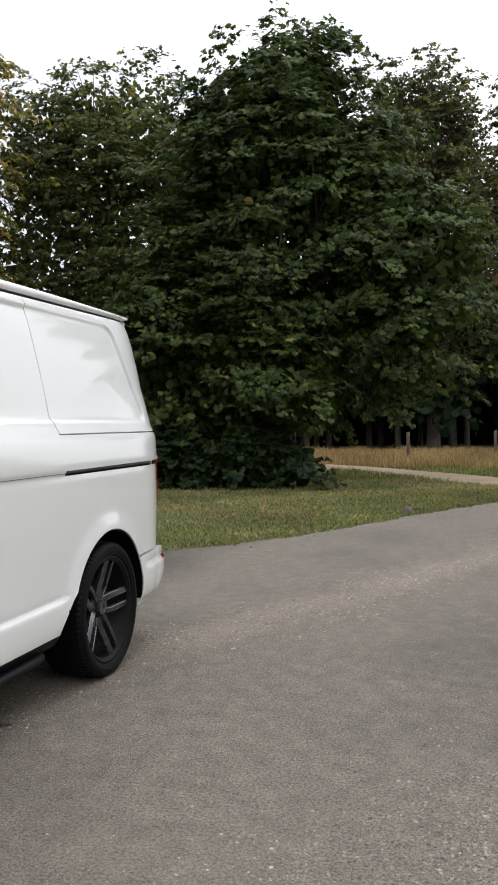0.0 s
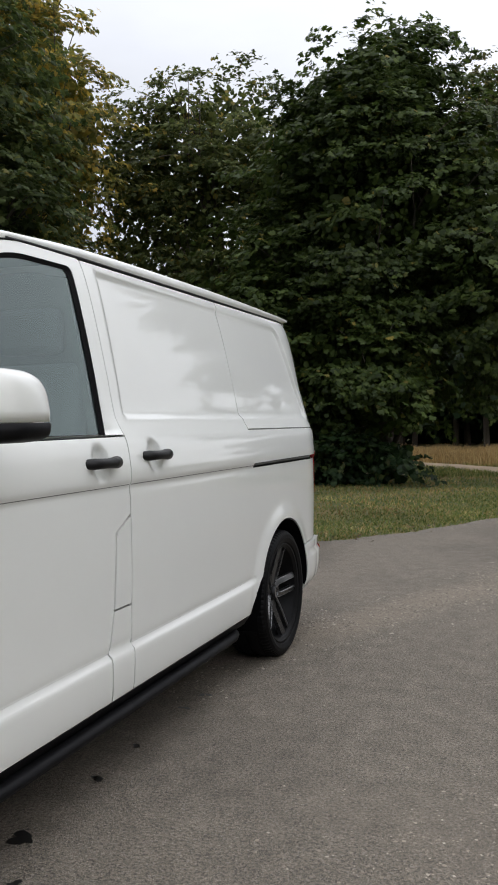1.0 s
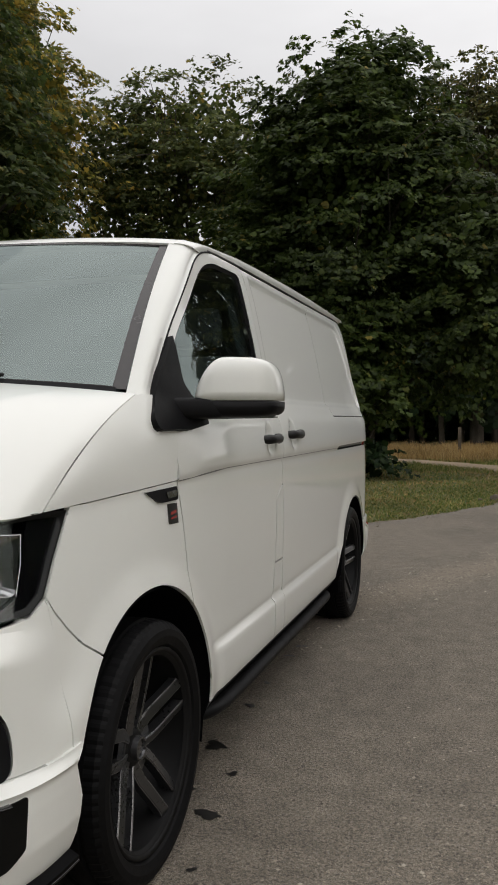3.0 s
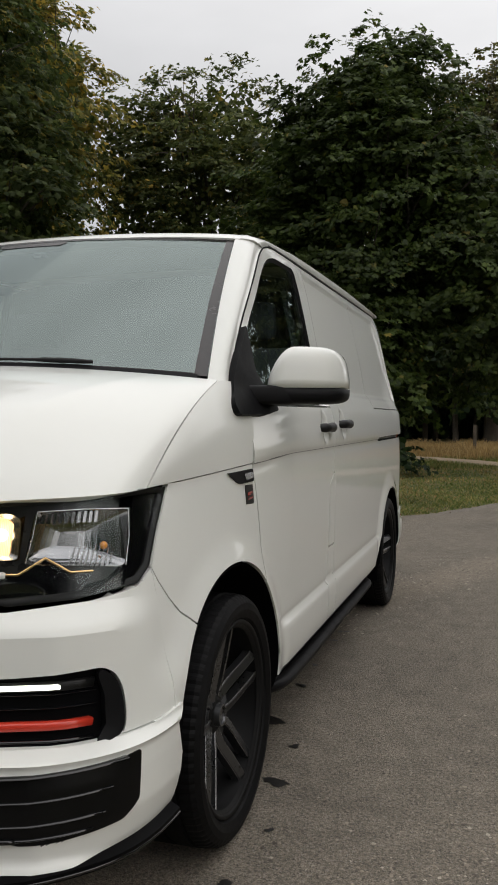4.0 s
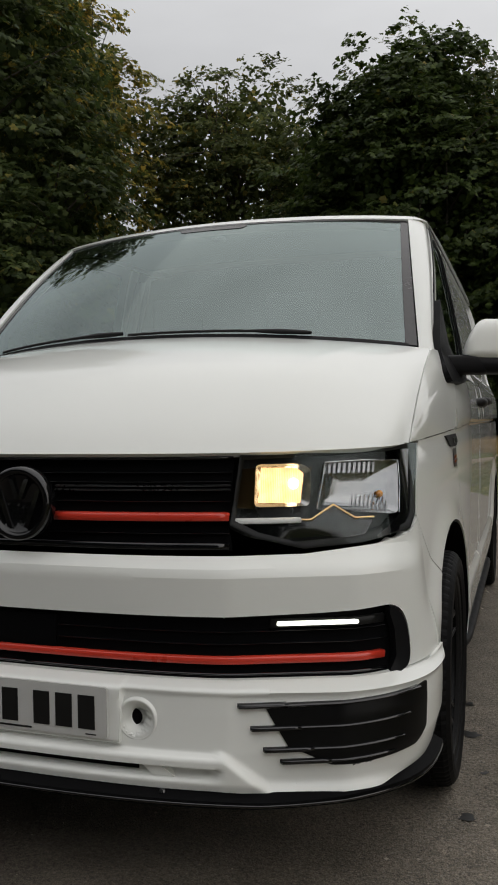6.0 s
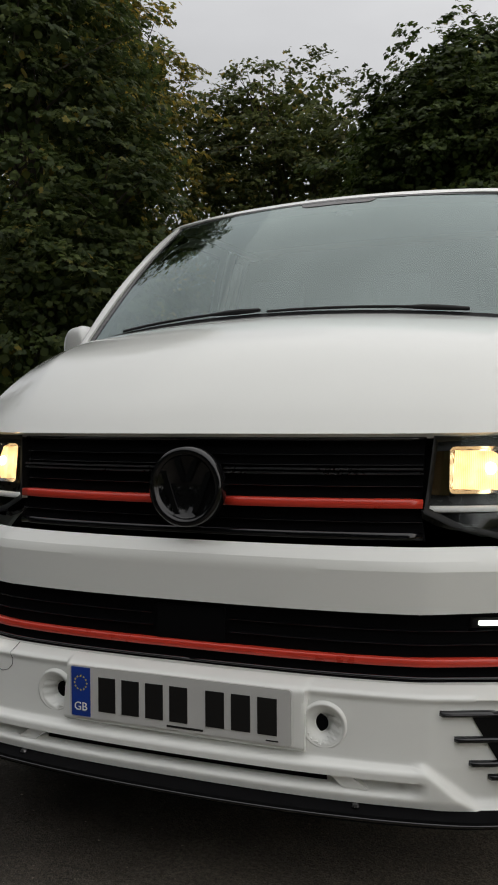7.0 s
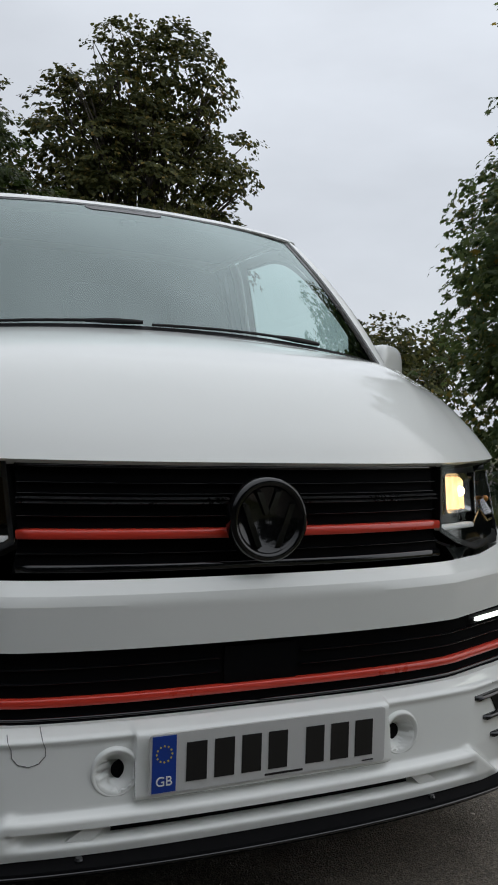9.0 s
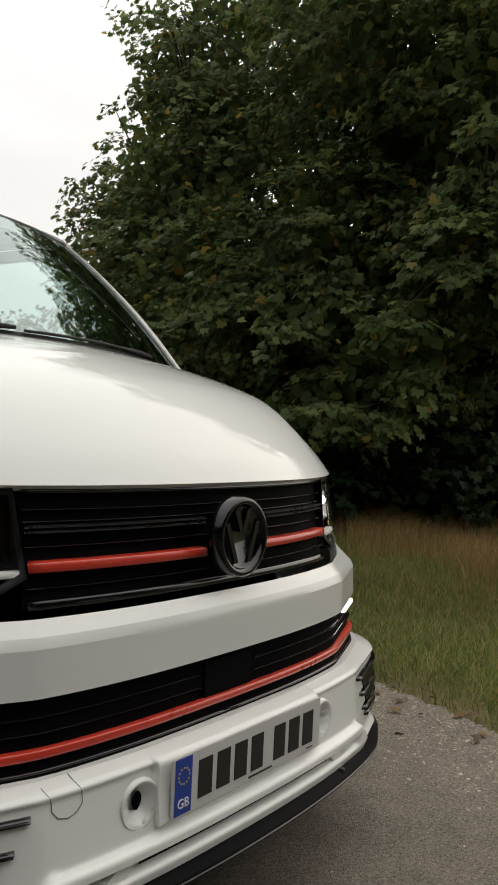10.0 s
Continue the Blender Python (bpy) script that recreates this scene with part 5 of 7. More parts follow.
def roof_side(y, w):
    """From the top of the body side (w = 0) round to the roof's edge (w = 1)."""
    z = float(np.interp(y, EDGE_Y, EDGE_Z))
    a, b = Vector((flank(y, z), y, z)), roof(0.742 + 0.022 * sstep(0.6, 1.4, y), y)
    p = a.lerp(b, w)
    near = 1 - sstep(0.66, 1.25, y)
    return p + (Vector((0.008, 0, 0.004)) * (1 - near) + Vector((0.018, -0.0144, 0.0036)) * near) * math.sin(math.pi * w)


both("roof_side", panel([(0.797, 0), (3.73, 0), (3.74, 1), (0.664, 1)], roof_side, 0.04, 0.01, 0.0, 0.1), M_PAINT, van)
line = [Vector((flank(y, z) + 0.0005, y - 0.003, z + 0.001)) for y, z in FRAME_FRONT if z > 1.30]
lv, lf = tube(line, [0.0034] * len(line), 6)
both("door_gap_seal", ([tuple(v) for v in lv], [list(map(int, f)) for f in lf]), M_RUBBER, van)
gut = [roof_side(0.9 + 2.76 * k / 24, 0.06) + Vector((-0.001, 0, 0)) for k in range(25)]
both("roof_gutter", ([tuple(v) for v in tube(gut, [0.0042] * 25, 6)[0]], [list(map(int, f)) for f in tube(gut, [0.0042] * 25, 6)[1]]), M_SATIN, van)
spoil = panel([(-0.74, 3.70), (0.74, 3.70), (0.72, 3.80), (0, 3.83), (-0.72, 3.80)], lambda x, y: Vector((x, y, roof(x * 0.97, 3.70).z + 0.006 - 0.16 * max(0, y - 3.70) - 0.02 * sstep(0.60, 0.74, abs(x)))), 0.04, 0.05, 0)
part("roof_spoiler", spoil, M_PAINT, van)


def tail(x, z):
    y = 3.95 - 0.22 * sstep(1.1, 1.9, z) - 0.10 * abs(x / 0.9) ** 4
    return Vector((x, y, z))


part("tail_panel", panel([(-0.86, 0.45), (0.86, 0.45), (0.85, 1.15), (0.74, 1.86), (-0.74, 1.86), (-0.85, 1.15)], tail, 0.1, 0.02, 0), M_PAINT, van)
lamp_poly = [(3.825, 1.094), (3.87, 1.094), (3.90, 1.06), (3.91, 0.82), (3.87, 0.80), (3.85, 0.83)]
both("tail_lamp", panel(lamp_poly, side_fn(0.006), 0.02, 0.012, 0), M_TAIL, van)
rear_bump = [(3.455, 0.553), (3.86, 0.553), (3.89, 0.54), (3.925, 0.50), (3.93, 0.42), (3.91, 0.35), (3.85, 0.30), (3.75, 0.275), (3.47, 0.27)] + arc(REAR, 0.410, -9, 30, 9)
both("rear_bumper", panel(rear_bump, lambda y, z: (min(flank(min(y, 3.70), z), 0.97) + 0.012 * sstep(3.42, 3.56, y) - 0.42 * max(0, y - 3.72) ** 1.35 - 0.05 * max(0.0, 0.40 - z), y, z), 0.018, 0.03, 0), M_PAINT, van)
part("rear_bumper", panel([(-0.84, 0.27), (0.84, 0.27), (0.84, 0.53), (-0.84, 0.53)], lambda x, z: (x, 3.93, z), 0.2, 0.02, 0), M_PAINT, van)
both("rear_reflector", panel(rounded([(3.84, 0.478), (3.90, 0.478), (3.90, 0.502), (3.84, 0.502)], 0.005), lambda y, z: (flank(3.70, z) + 0.016 - 0.42 * max(0, y - 3.72) ** 1.35, y, z), 0.02, 0.006, 0), M_TAIL, van)
both("door_rail", panel([(2.604, 1.060), (3.72, 1.060), (3.72, 1.073), (2.604, 1.073)], side_fn(-0.02), 0.1, 0, 0), M_BLACK, van)

# --- nose lower: bumper, grilles, spoiler ---
LG_BOT = 0.500
END_Y = -0.588
lg_right = rounded([at_x(0.75, 0.500), at_y(END_Y - 0.03, 0.502), at_y(END_Y, 0.53), at_y(END_Y - 0.004, 0.61), at_y(END_Y - 0.03, 0.656), at_x(0.76, 0.650)], [0, 0.03, 0.05, 0.04, 0.03, 0], 4)[1:-1]
# white band between the grilles, wrapping down to the wheel arches
band = ([at_x(x, 0.781) for x in (-0.50, -0.25, 0, 0.25, 0.50)] + [at_x(0.66, 0.781), at_x(0.80, 0.795), at_y(-0.50, 0.815), at_y(-0.455, 0.843), at_y(-0.430, 0.806), at_y(-0.40, 0.76), at_y(-0.40, 0.70), at_y(-0.40, 0.645)]
        + [at_y(-0.40, 0.58), at_y(-0.40, 0.512)])
band += [at_y(END_Y - 0.02, 0.508)] + [(a + 0.004, b) for a, b in lg_right if b > 0.512]
band += [at_x(0.76, 0.650), at_x(0.70, 0.647)] + [at_x(x, 0.643) for x in (0.5, 0.25, 0)]
half_band = [p for p in band if p[0] >= 0]
full_band = half_band + [(-p[0], p[1]) for p in reversed(half_band) if p[0] > 1e-6]
part("front_bumper", panel(full_band, nose_fn(), 0.02, 0.03, 0.003, 0.010), M_PAINT, van, crisp=14)

corner = SEAM + arc(0, 0.412, 131, 158, 20) + [(-0.392, 0.49), (-0.430, 0.49), (-0.430, 0.64), (-0.445, 0.79)]


def corner_fn(y, z):
    k = sstep(0.52, 0.66, z)
    return (flank(y, z) * k + 0.9355 * (1 - k) + 0.0007, y, z)


both("front_bumper", panel(corner, corner_fn, 0.02, 0.02, 0.0022), M_PAINT, van)

# lower grille
lg_half = [at_x(x, LG_BOT) for x in (0, 0.25, 0.5, 0.7)] + lg_right + [at_x(x, 0.644) for x in (0.70, 0.5, 0.25, 0)]
lg_full = lg_half + [(-p[0], p[1]) for p in reversed(lg_half) if p[0] > 1e-6]
lower_grille = part("lower_grille", panel(lg_full, nose_fn(-0.022), 0.05, 0, 0, 0.03), M_DARK, van)


def louvre(x0, x1, z0, h, off, proud=0.016, n=22, zf=None):
    """A slat on the nose: a wedge with a rounded front edge."""
    v, f = [], []
    prof = [(-h * 0.5, -0.004), (-h * 0.5, proud - 0.002), (-h * 0.5 + 0.002, proud), (h * 0.5 - 0.003, proud), (h * 0.5, proud - 0.003), (h * 0.5, -0.006)]
    m = len(prof)
    for i in range(n + 1):
        x = x0 + (x1 - x0) * i / n
        z = z0 + (zf(x) if zf else 0)
        s, _ = at_x(x, z)
        for dz, o in prof:
            v.append(nose(s, z + dz, off + o))
    for i in range(n):
        for j in range(m - 1):
            f.append([i * m + j, (i + 1) * m + j, (i + 1) * m + j + 1, i * m + j + 1])
    f += [list(range(m)), list(range(n * m, n * m + m))[::-1]]
    return v, f


for sgn in (-1, 1):
    for z in (0.610, 0.582):
        part("grille_slat", louvre(sgn * 0.095, sgn * 0.848, z, 0.0045, -0.021, 0.008), M_BLACK, lower_grille)
    part("grille_slat", louvre(sgn * 0.0, sgn * 0.848, 0.514, 0.007, -0.021, 0.012), M_BLACK, lower_grille)
part("sensor_cover", panel(rounded(band_x(-0.085, 0.085, 0.555, 0.632, 4), 0.004), nose_fn(-0.016), 0.03, 0.02, 0), M_DARK, lower_grille)
part("red_strip", louvre(-0.842, 0.842, 0.546, 0.0165, -0.021, 0.015, 44), M_RED, lower_grille, "red painted strip across the lower grille")
for sgn in (-1, 1):
    part("running_light_bar", louvre(sgn * 0.621, sgn * 0.787, 0.6265, 0.0085, -0.012, 0.010, 8), M_DRL, lower_grille, "lit white daytime running light bar")
    part("running_light_holder", louvre(sgn * 0.610, sgn * 0.845, 0.6255, 0.020, -0.030, 0.016, 10), M_SATIN, lower_grille)
    end = [at_x(sgn * 0.846, 0.503)] + [(sgn * a, b) for a, b in lg_right if a > at_x(0.838, b)[0]] + [at_x(sgn * 0.842, 0.640), at_x(sgn * 0.852, 0.60), at_x(sgn * 0.856, 0.54)]
    part("grille_end", panel(end, nose_fn(0.004), 0.03, 0.02, 0.001), M_MIRRORBASE, lower_grille)

# spoiler: raised ridge, slot under it, plate plinth
def ridge_z(x):
    return 0.353 - 0.075 * min(max((abs(x) - 0.505) / 0.095, 0.0), 1.0)


def spoiler_off(s, z):
    x = abs(nose(s, z)[0])
    zr = ridge_z(x)
    fade = 1 - sstep(0.80, 0.90, x)
    mid = 1 - sstep(0.475, 0.505, x)
    if z > zr - 0.022:
        w = 0.010 + 0.018 * sstep(0.49, 0.52, x)
        o = 0.026 * (1 - sstep(zr - 0.002, zr - 0.002 + w, z)) * fade
    else:
        o = 0.026 * fade * (1 - mid) + mid * (0.024 - 0.040 * sstep(0.303, 0.318, z))
    o += 0.008 * sstep(0.478, 0.494, z)
    for c in (-0.317, 0.317):
        if (math.copysign(x, s) - c) ** 2 + (z - 0.422) ** 2 < 0.0011:
            o -= 0.030
    plinth = (1 - sstep(0.276, 0.281, x)) * sstep(0.367, 0.371, z) * (1 - sstep(0.501, 0.505, z))
    return o * (1 - plinth) + 0.016 * plinth


VENT = rounded([at_x(0.604, 0.457), at_x(0.72, 0.463), at_x(0.83, 0.470), at_y(-0.590, 0.478), at_y(-0.600, 0.375), at_y(-0.640, 0.346), at_x(0.80, 0.336), at_x(0.735, 0.336), at_x(0.70, 0.356), at_x(0.65, 0.378)], [0, 0.02, 0.02, 0.008, 0.008, 0.008, 0.02, 0.01, 0.01, 0], 4)
back_top = [at_y(-0.60, 0.508), at_y(-0.50, 0.511), at_y(-0.40, 0.517)]
back_low = [at_y(-0.402, 0.40), at_y(-0.410, 0.32), at_y(-0.430, 0.278)]
# central part and the two outer parts round the vents
mid_poly = [at_x(x, 0.508) for x in (-0.604, -0.3, 0, 0.3, 0.604)] + [at_x(0.604, 0.457), at_x(0.65, 0.378), at_x(0.66, 0.330), at_x(0.66, 0.280)] + [at_x(x, 0.284) for x in (0.5, 0.3, 0, -0.3, -0.5)] + [at_x(-0.66, 0.280)] + [at_x(-0.66, 0.330), at_x(-0.65, 0.378), at_x(-0.604, 0.457)]
out_poly = [at_x(0.604, 0.508), at_x(0.72, 0.508)] + back_top + back_low + [at_x(0.84, 0.280), at_x(0.75, 0.280), at_x(0.66, 0.280), at_x(0.66, 0.330), at_x(0.65, 0.378), at_x(0.604, 0.457)]
spoil_fn = lambda s, z: nose(s, z, spoiler_off(s, z))
part("lower_spoiler", panel(mid_poly, spoil_fn, 0.010, 0.02, 0, 0.005), M_PAINT, van, crisp=62)
part("lower_spoiler", panel(out_poly, spoil_fn, 0.016, 0.03, 0, 0.0065), M_PAINT, van, crisp=62)
part("lower_spoiler", mirrored(panel(out_poly, spoil_fn, 0.016, 0.03, 0, 0.0065)), M_PAINT, van, crisp=62)
part("spoiler_ledge", panel([(-1.43, 0), (1.43, 0), (1.43, 1), (-1.43, 1)], lambda s, w: nose(s, 0.508 - 0.001 * w, 0.010 - 0.024 * w), 0.05, 0, 0, 0.5), M_PAINT, van)
part("ledge_lining", panel([(-1.43, 0), (1.43, 0), (1.43, 1), (-1.43, 1)], lambda s, w: nose(s, 0.509, -0.013 - 0.03 * w), 0.05, 0, 0, 0.5), M_DARK, van)
for sgn in (-1, 1):
    vp = [(sgn * a, b) for a, b in VENT]
    vent = part("side_vent", panel(vp, nose_fn(0.0035), 0.010, 0.008, 0, 0.008), M_VENT, van, "black corner vent with horizontal fins")
    for z, x0, x1, pr in ((0.464, 0.545, 0.905, 0.013), (0.415, 0.573, 0.890, 0.008), (0.369, 0.600, 0.880, 0.008), (0.342, 0.635, 0.862, 0.009)):
        fin = (sgn * x0, sgn * min(x0 + 0.10, x1))
        part("vent_fin", louvre(sgn * x0, sgn * x1, z, 0.0055, 0.0, pr, 14, lambda x: 0.010 * max(0.0, abs(x) - 0.56) / 0.33), M_BLACK, vent)
        part("vent_finger", louvre(*fin, z, 0.0095, 0.0, 0.012, 6, lambda x: 0.010 * max(0.0, abs(x) - 0.56) / 0.33), M_BLACK, vent)
    hub = nose(at_x(sgn * 0.317, 0.422)[0], 0.422, -0.020)
    dv, df = lathe([(-0.010, 0.050), (0.0, 0.046), (0.0, 0.042), (-0.010, 0.032), (-0.018, 0.024), (-0.026, 0.017)], 32)
    tilt = Matrix.Rotation(sgn * 0.06, 3, 'Z')
    part("fog_dish", ([tuple(Vector(nose(at_x(sgn * 0.317, 0.422)[0], 0.422, 0.005)) + tilt @ Vector((v[1], -v[0], v[2]))) for v in dv], df), M_PAINT, van)
    bmh = bmesh.new()
    bmesh.ops.create_circle(bmh, cap_ends=True, radius=0.0185, segments=24, matrix=Matrix.Translation(hub) @ Matrix.Rotation(radians(90), 4, 'X'))
    part("fog_hole", bmh, M_DARK, van)
# black strip laid over the slot, standing in for the shade inside it
part("slot_shade_strip", panel(band_x(-0.325, 0.325, 0.3185, 0.3290), nose_fn(0.008), 0.05, 0, 0), M_DARK, van)
for sgn in (-1, 1):
    gus = [at_x(sgn * x, z) for x, z in ((0.330, 0.331), (0.372, 0.331), (0.405, 0.309), (0.355, 0.309))]
    part("slot_gusset", panel(gus, nose_fn(0.014), 0.02, 0.02, 0), M_PAINT, van, smooth=False)
# tow-eye cap outline on the right-hand side
cap = [at_x(-0.448, 0.508), at_x(-0.448, 0.465), at_x(-0.46, 0.452), at_x(-0.478, 0.447), at_x(-0.497, 0.452), at_x(-0.508, 0.465), at_x(-0.508, 0.508)]
cap = [q for a, b in zip(cap[:-1], cap[1:]) for q in line_pts(a, b, 6)[:-1]]
cap_v = [nose(s, z, spoiler_off(s, z) + 0.0010) for s, z in cap]
cv, cf = tube(cap_v, [0.0008] * len(cap_v), 5)
part("tow_cap_seam", ([tuple(v) for v in cv], [list(map(int, f)) for f in cf]), M_SEAM_SHADE, van)

# black splitter lip
def lip(s, w):
    prof = [(0.290, -0.012), (0.282, 0.024), (0.272, 0.054), (0.268, 0.057), (0.257, 0.057), (0.253, 0.052), (0.250, -0.05)]
    i = min(int(w), len(prof) - 2)
    t = w - i
    z, o = prof[i][0] + (prof[i + 1][0] - prof[i][0]) * t, prof[i][1] + (prof[i + 1][1] - prof[i][1]) * t
    k = sstep(0.92, 1.22, abs(s))
    z += 0.010 * k * max(0.0, 1 - w / 4.5)
    o -= 0.026 * k * (o > 0.02)
    return Vector(nose(s, min(z, 0.45), o))


LIP_END = at_y(-0.425, 0.28)[0]
splitter = part("splitter_lip", panel([(-LIP_END, 0), (LIP_END, 0), (LIP_END, 6), (-LIP_END, 6)], lip, 0.035, 0, 0, 1.0), M_LIP, van, "gloss black splitter lip under the bumper", crisp=30)
edge_pts = [lip(LIP_END * (k / 30 - 1), 3.4) for k in range(61)]
ev, ef = tube(edge_pts, [0.0035] * 61, 6)
part("lip_edge", ([tuple(v) for v in ev], [list(map(int, q)) for q in ef]), M_BLACK, splitter)
for x in (-0.37, 0.37):
    p = lip(at_x(x, 0.28)[0], 1.3)
    bms = bmesh.new()
    bmesh.ops.create_cone(bms, cap_ends=True, segments=10, radius1=0.008, radius2=0.006, depth=0.005, matrix=Matrix.Translation(p + Vector((0, 0, 0.003))))
    part("lip_screw", bms, M_RIM, splitter, smooth=False)

# upper grille
ug = [at_x(x, 0.786) for x in (-0.52, -0.25, 0, 0.25, 0.52)] + [at_x(0.508, 0.85), at_x(0.514, 1.012)] + [at_x(x, 1.014) for x in (0.25, 0, -0.25)] + [at_x(-0.514, 1.012), at_x(-0.508, 0.85)]
upper_grille = part("upper_grille", panel(ug, nose_fn(-0.024), 0.05, 0, 0), M_DARK, van)
for z, h, pr in ((1.001, 0.009, 0.018), (0.967, 0.004, 0.011), (0.945, 0.0035, 0.008), (0.900, 0.004, 0.010), (0.826, 0.004, 0.011), (0.797, 0.016, 0.014)):
    part("grille_slat", louvre(-0.505, 0.505, z, h, -0.023, pr, 30), M_BLACK, upper_grille)
for sgn in (-1, 1):
    for z in (0.9355, 0.9265):
        part("bright_slat_edge", louvre(sgn * 0.07, sgn * 0.502, z, 0.0046, -0.023, 0.019, 16), M_RIM, upper_grille)
    part("red_strip", louvre(sgn * 0.072, sgn * 0.497, 0.8645, 0.019, -0.023, 0.025, 16), M_RED, upper_grille, "red painted grille strip")
bx, by, bz = 0.0, -0.842, 0.896
badge_v, badge_f = lathe([(0.0, 0.0), (0.0, 0.066), (0.005, 0.070), (0.011, 0.073), (0.012, 0.081), (0.008, 0.087), (-0.02, 0.088)], 48)
place_badge = lambda v: (bx + v[1], by - v[0] + v[2] * 0.04, bz + v[2])
badge = part("badge", ([place_badge(v) for v in badge_v], badge_f), M_BADGE, van, "gloss black round badge with a raised ring")
for u0, v0, u1, v1 in ((-0.054, 0.032, -0.022, -0.056), (0.054, 0.032, 0.022, -0.056), (-0.022, 0.058, -0.003, 0.010), (0.022, 0.058, 0.003, 0.010)):
    w = 0.0065
    q = [(u0 - w, v0), (u0 + w, v0), (u1 + w, v1), (u1 - w, v1)]
    part("badge_bar", flat_shape(q, 0.004, lambda u, v, t: place_badge((0.001 + t, u, v))), M_BADGE, badge, smooth=False)

# --- number plate: plain bars in place of its characters ---
plate_y = -0.906
plate = part("number_plate", flat_shape(rounded([(-0.26, 0.381), (0.26, 0.381), (0.26, 0.496), (-0.26, 0.496)], 0.008), 0.006, lambda u, v, t: (u, plate_y - t + 0.006, v)), M_PLATE, van, "pale number plate with plain dark bars", smooth=False)
part("plate_band", flat_shape([(-0.256, 0.384), (-0.208, 0.384), (-0.208, 0.493), (-0.256, 0.493)], 0.0012, lambda u, v, t: (u, plate_y - t, v)), M_PLATEBLUE, plate, "blue band at the plate's end", smooth=False)
for k in range(12):
    a = math.pi * k / 6
    cx, cz = -0.232 + 0.0155 * math.cos(a), 0.458 + 0.0155 * math.sin(a)
    part("band_star", flat_shape([(cx + 0.002 * math.cos(b), cz + 0.002 * math.sin(b)) for b in (0, 1.05, 2.1, 3.14, 4.2, 5.2)], 0.002, lambda u, v, t: (u, plate_y - t, v)), M_GOLDINK, plate, smooth=False)
gb = bpy.data.curves.new("band_letters", 'FONT')
gb.body, gb.size, gb.align_x, gb.extrude = "GB", 0.026, 'CENTER', 0.0008
gb.materials.append(M_WHITEINK)
gbo = new("band_letters", gb)
gbo.matrix_world = pose(-0.232, plate_y - 0.002, 0.397, 90, 0, 0)
gbo.parent = plate
for i, x in enumerate((-0.166, -0.108, -0.050, 0.008, 0.092, 0.150, 0.208)):
    part("plate_bar", flat_shape([(x - 0.021, 0.399), (x + 0.021, 0.399), (x + 0.021, 0.475), (x - 0.021, 0.475)], 0.0015, lambda u, v, t: (u, plate_y - t, v)), M_INK, plate, smooth=False)
part("plate_small_print", flat_shape([(-0.02, 0.3865), (0.065, 0.3865), (0.065, 0.3905), (-0.02, 0.3905)], 0.0012, lambda u, v, t: (u, plate_y - t, v)), M_INK, plate, smooth=False)
part("plate_small_print", flat_shape([(0.205, 0.3865), (0.232, 0.3865), (0.232, 0.389), (0.205, 0.389)], 0.0012, lambda u, v, t: (u, plate_y - t, v)), M_INK, plate, smooth=False)

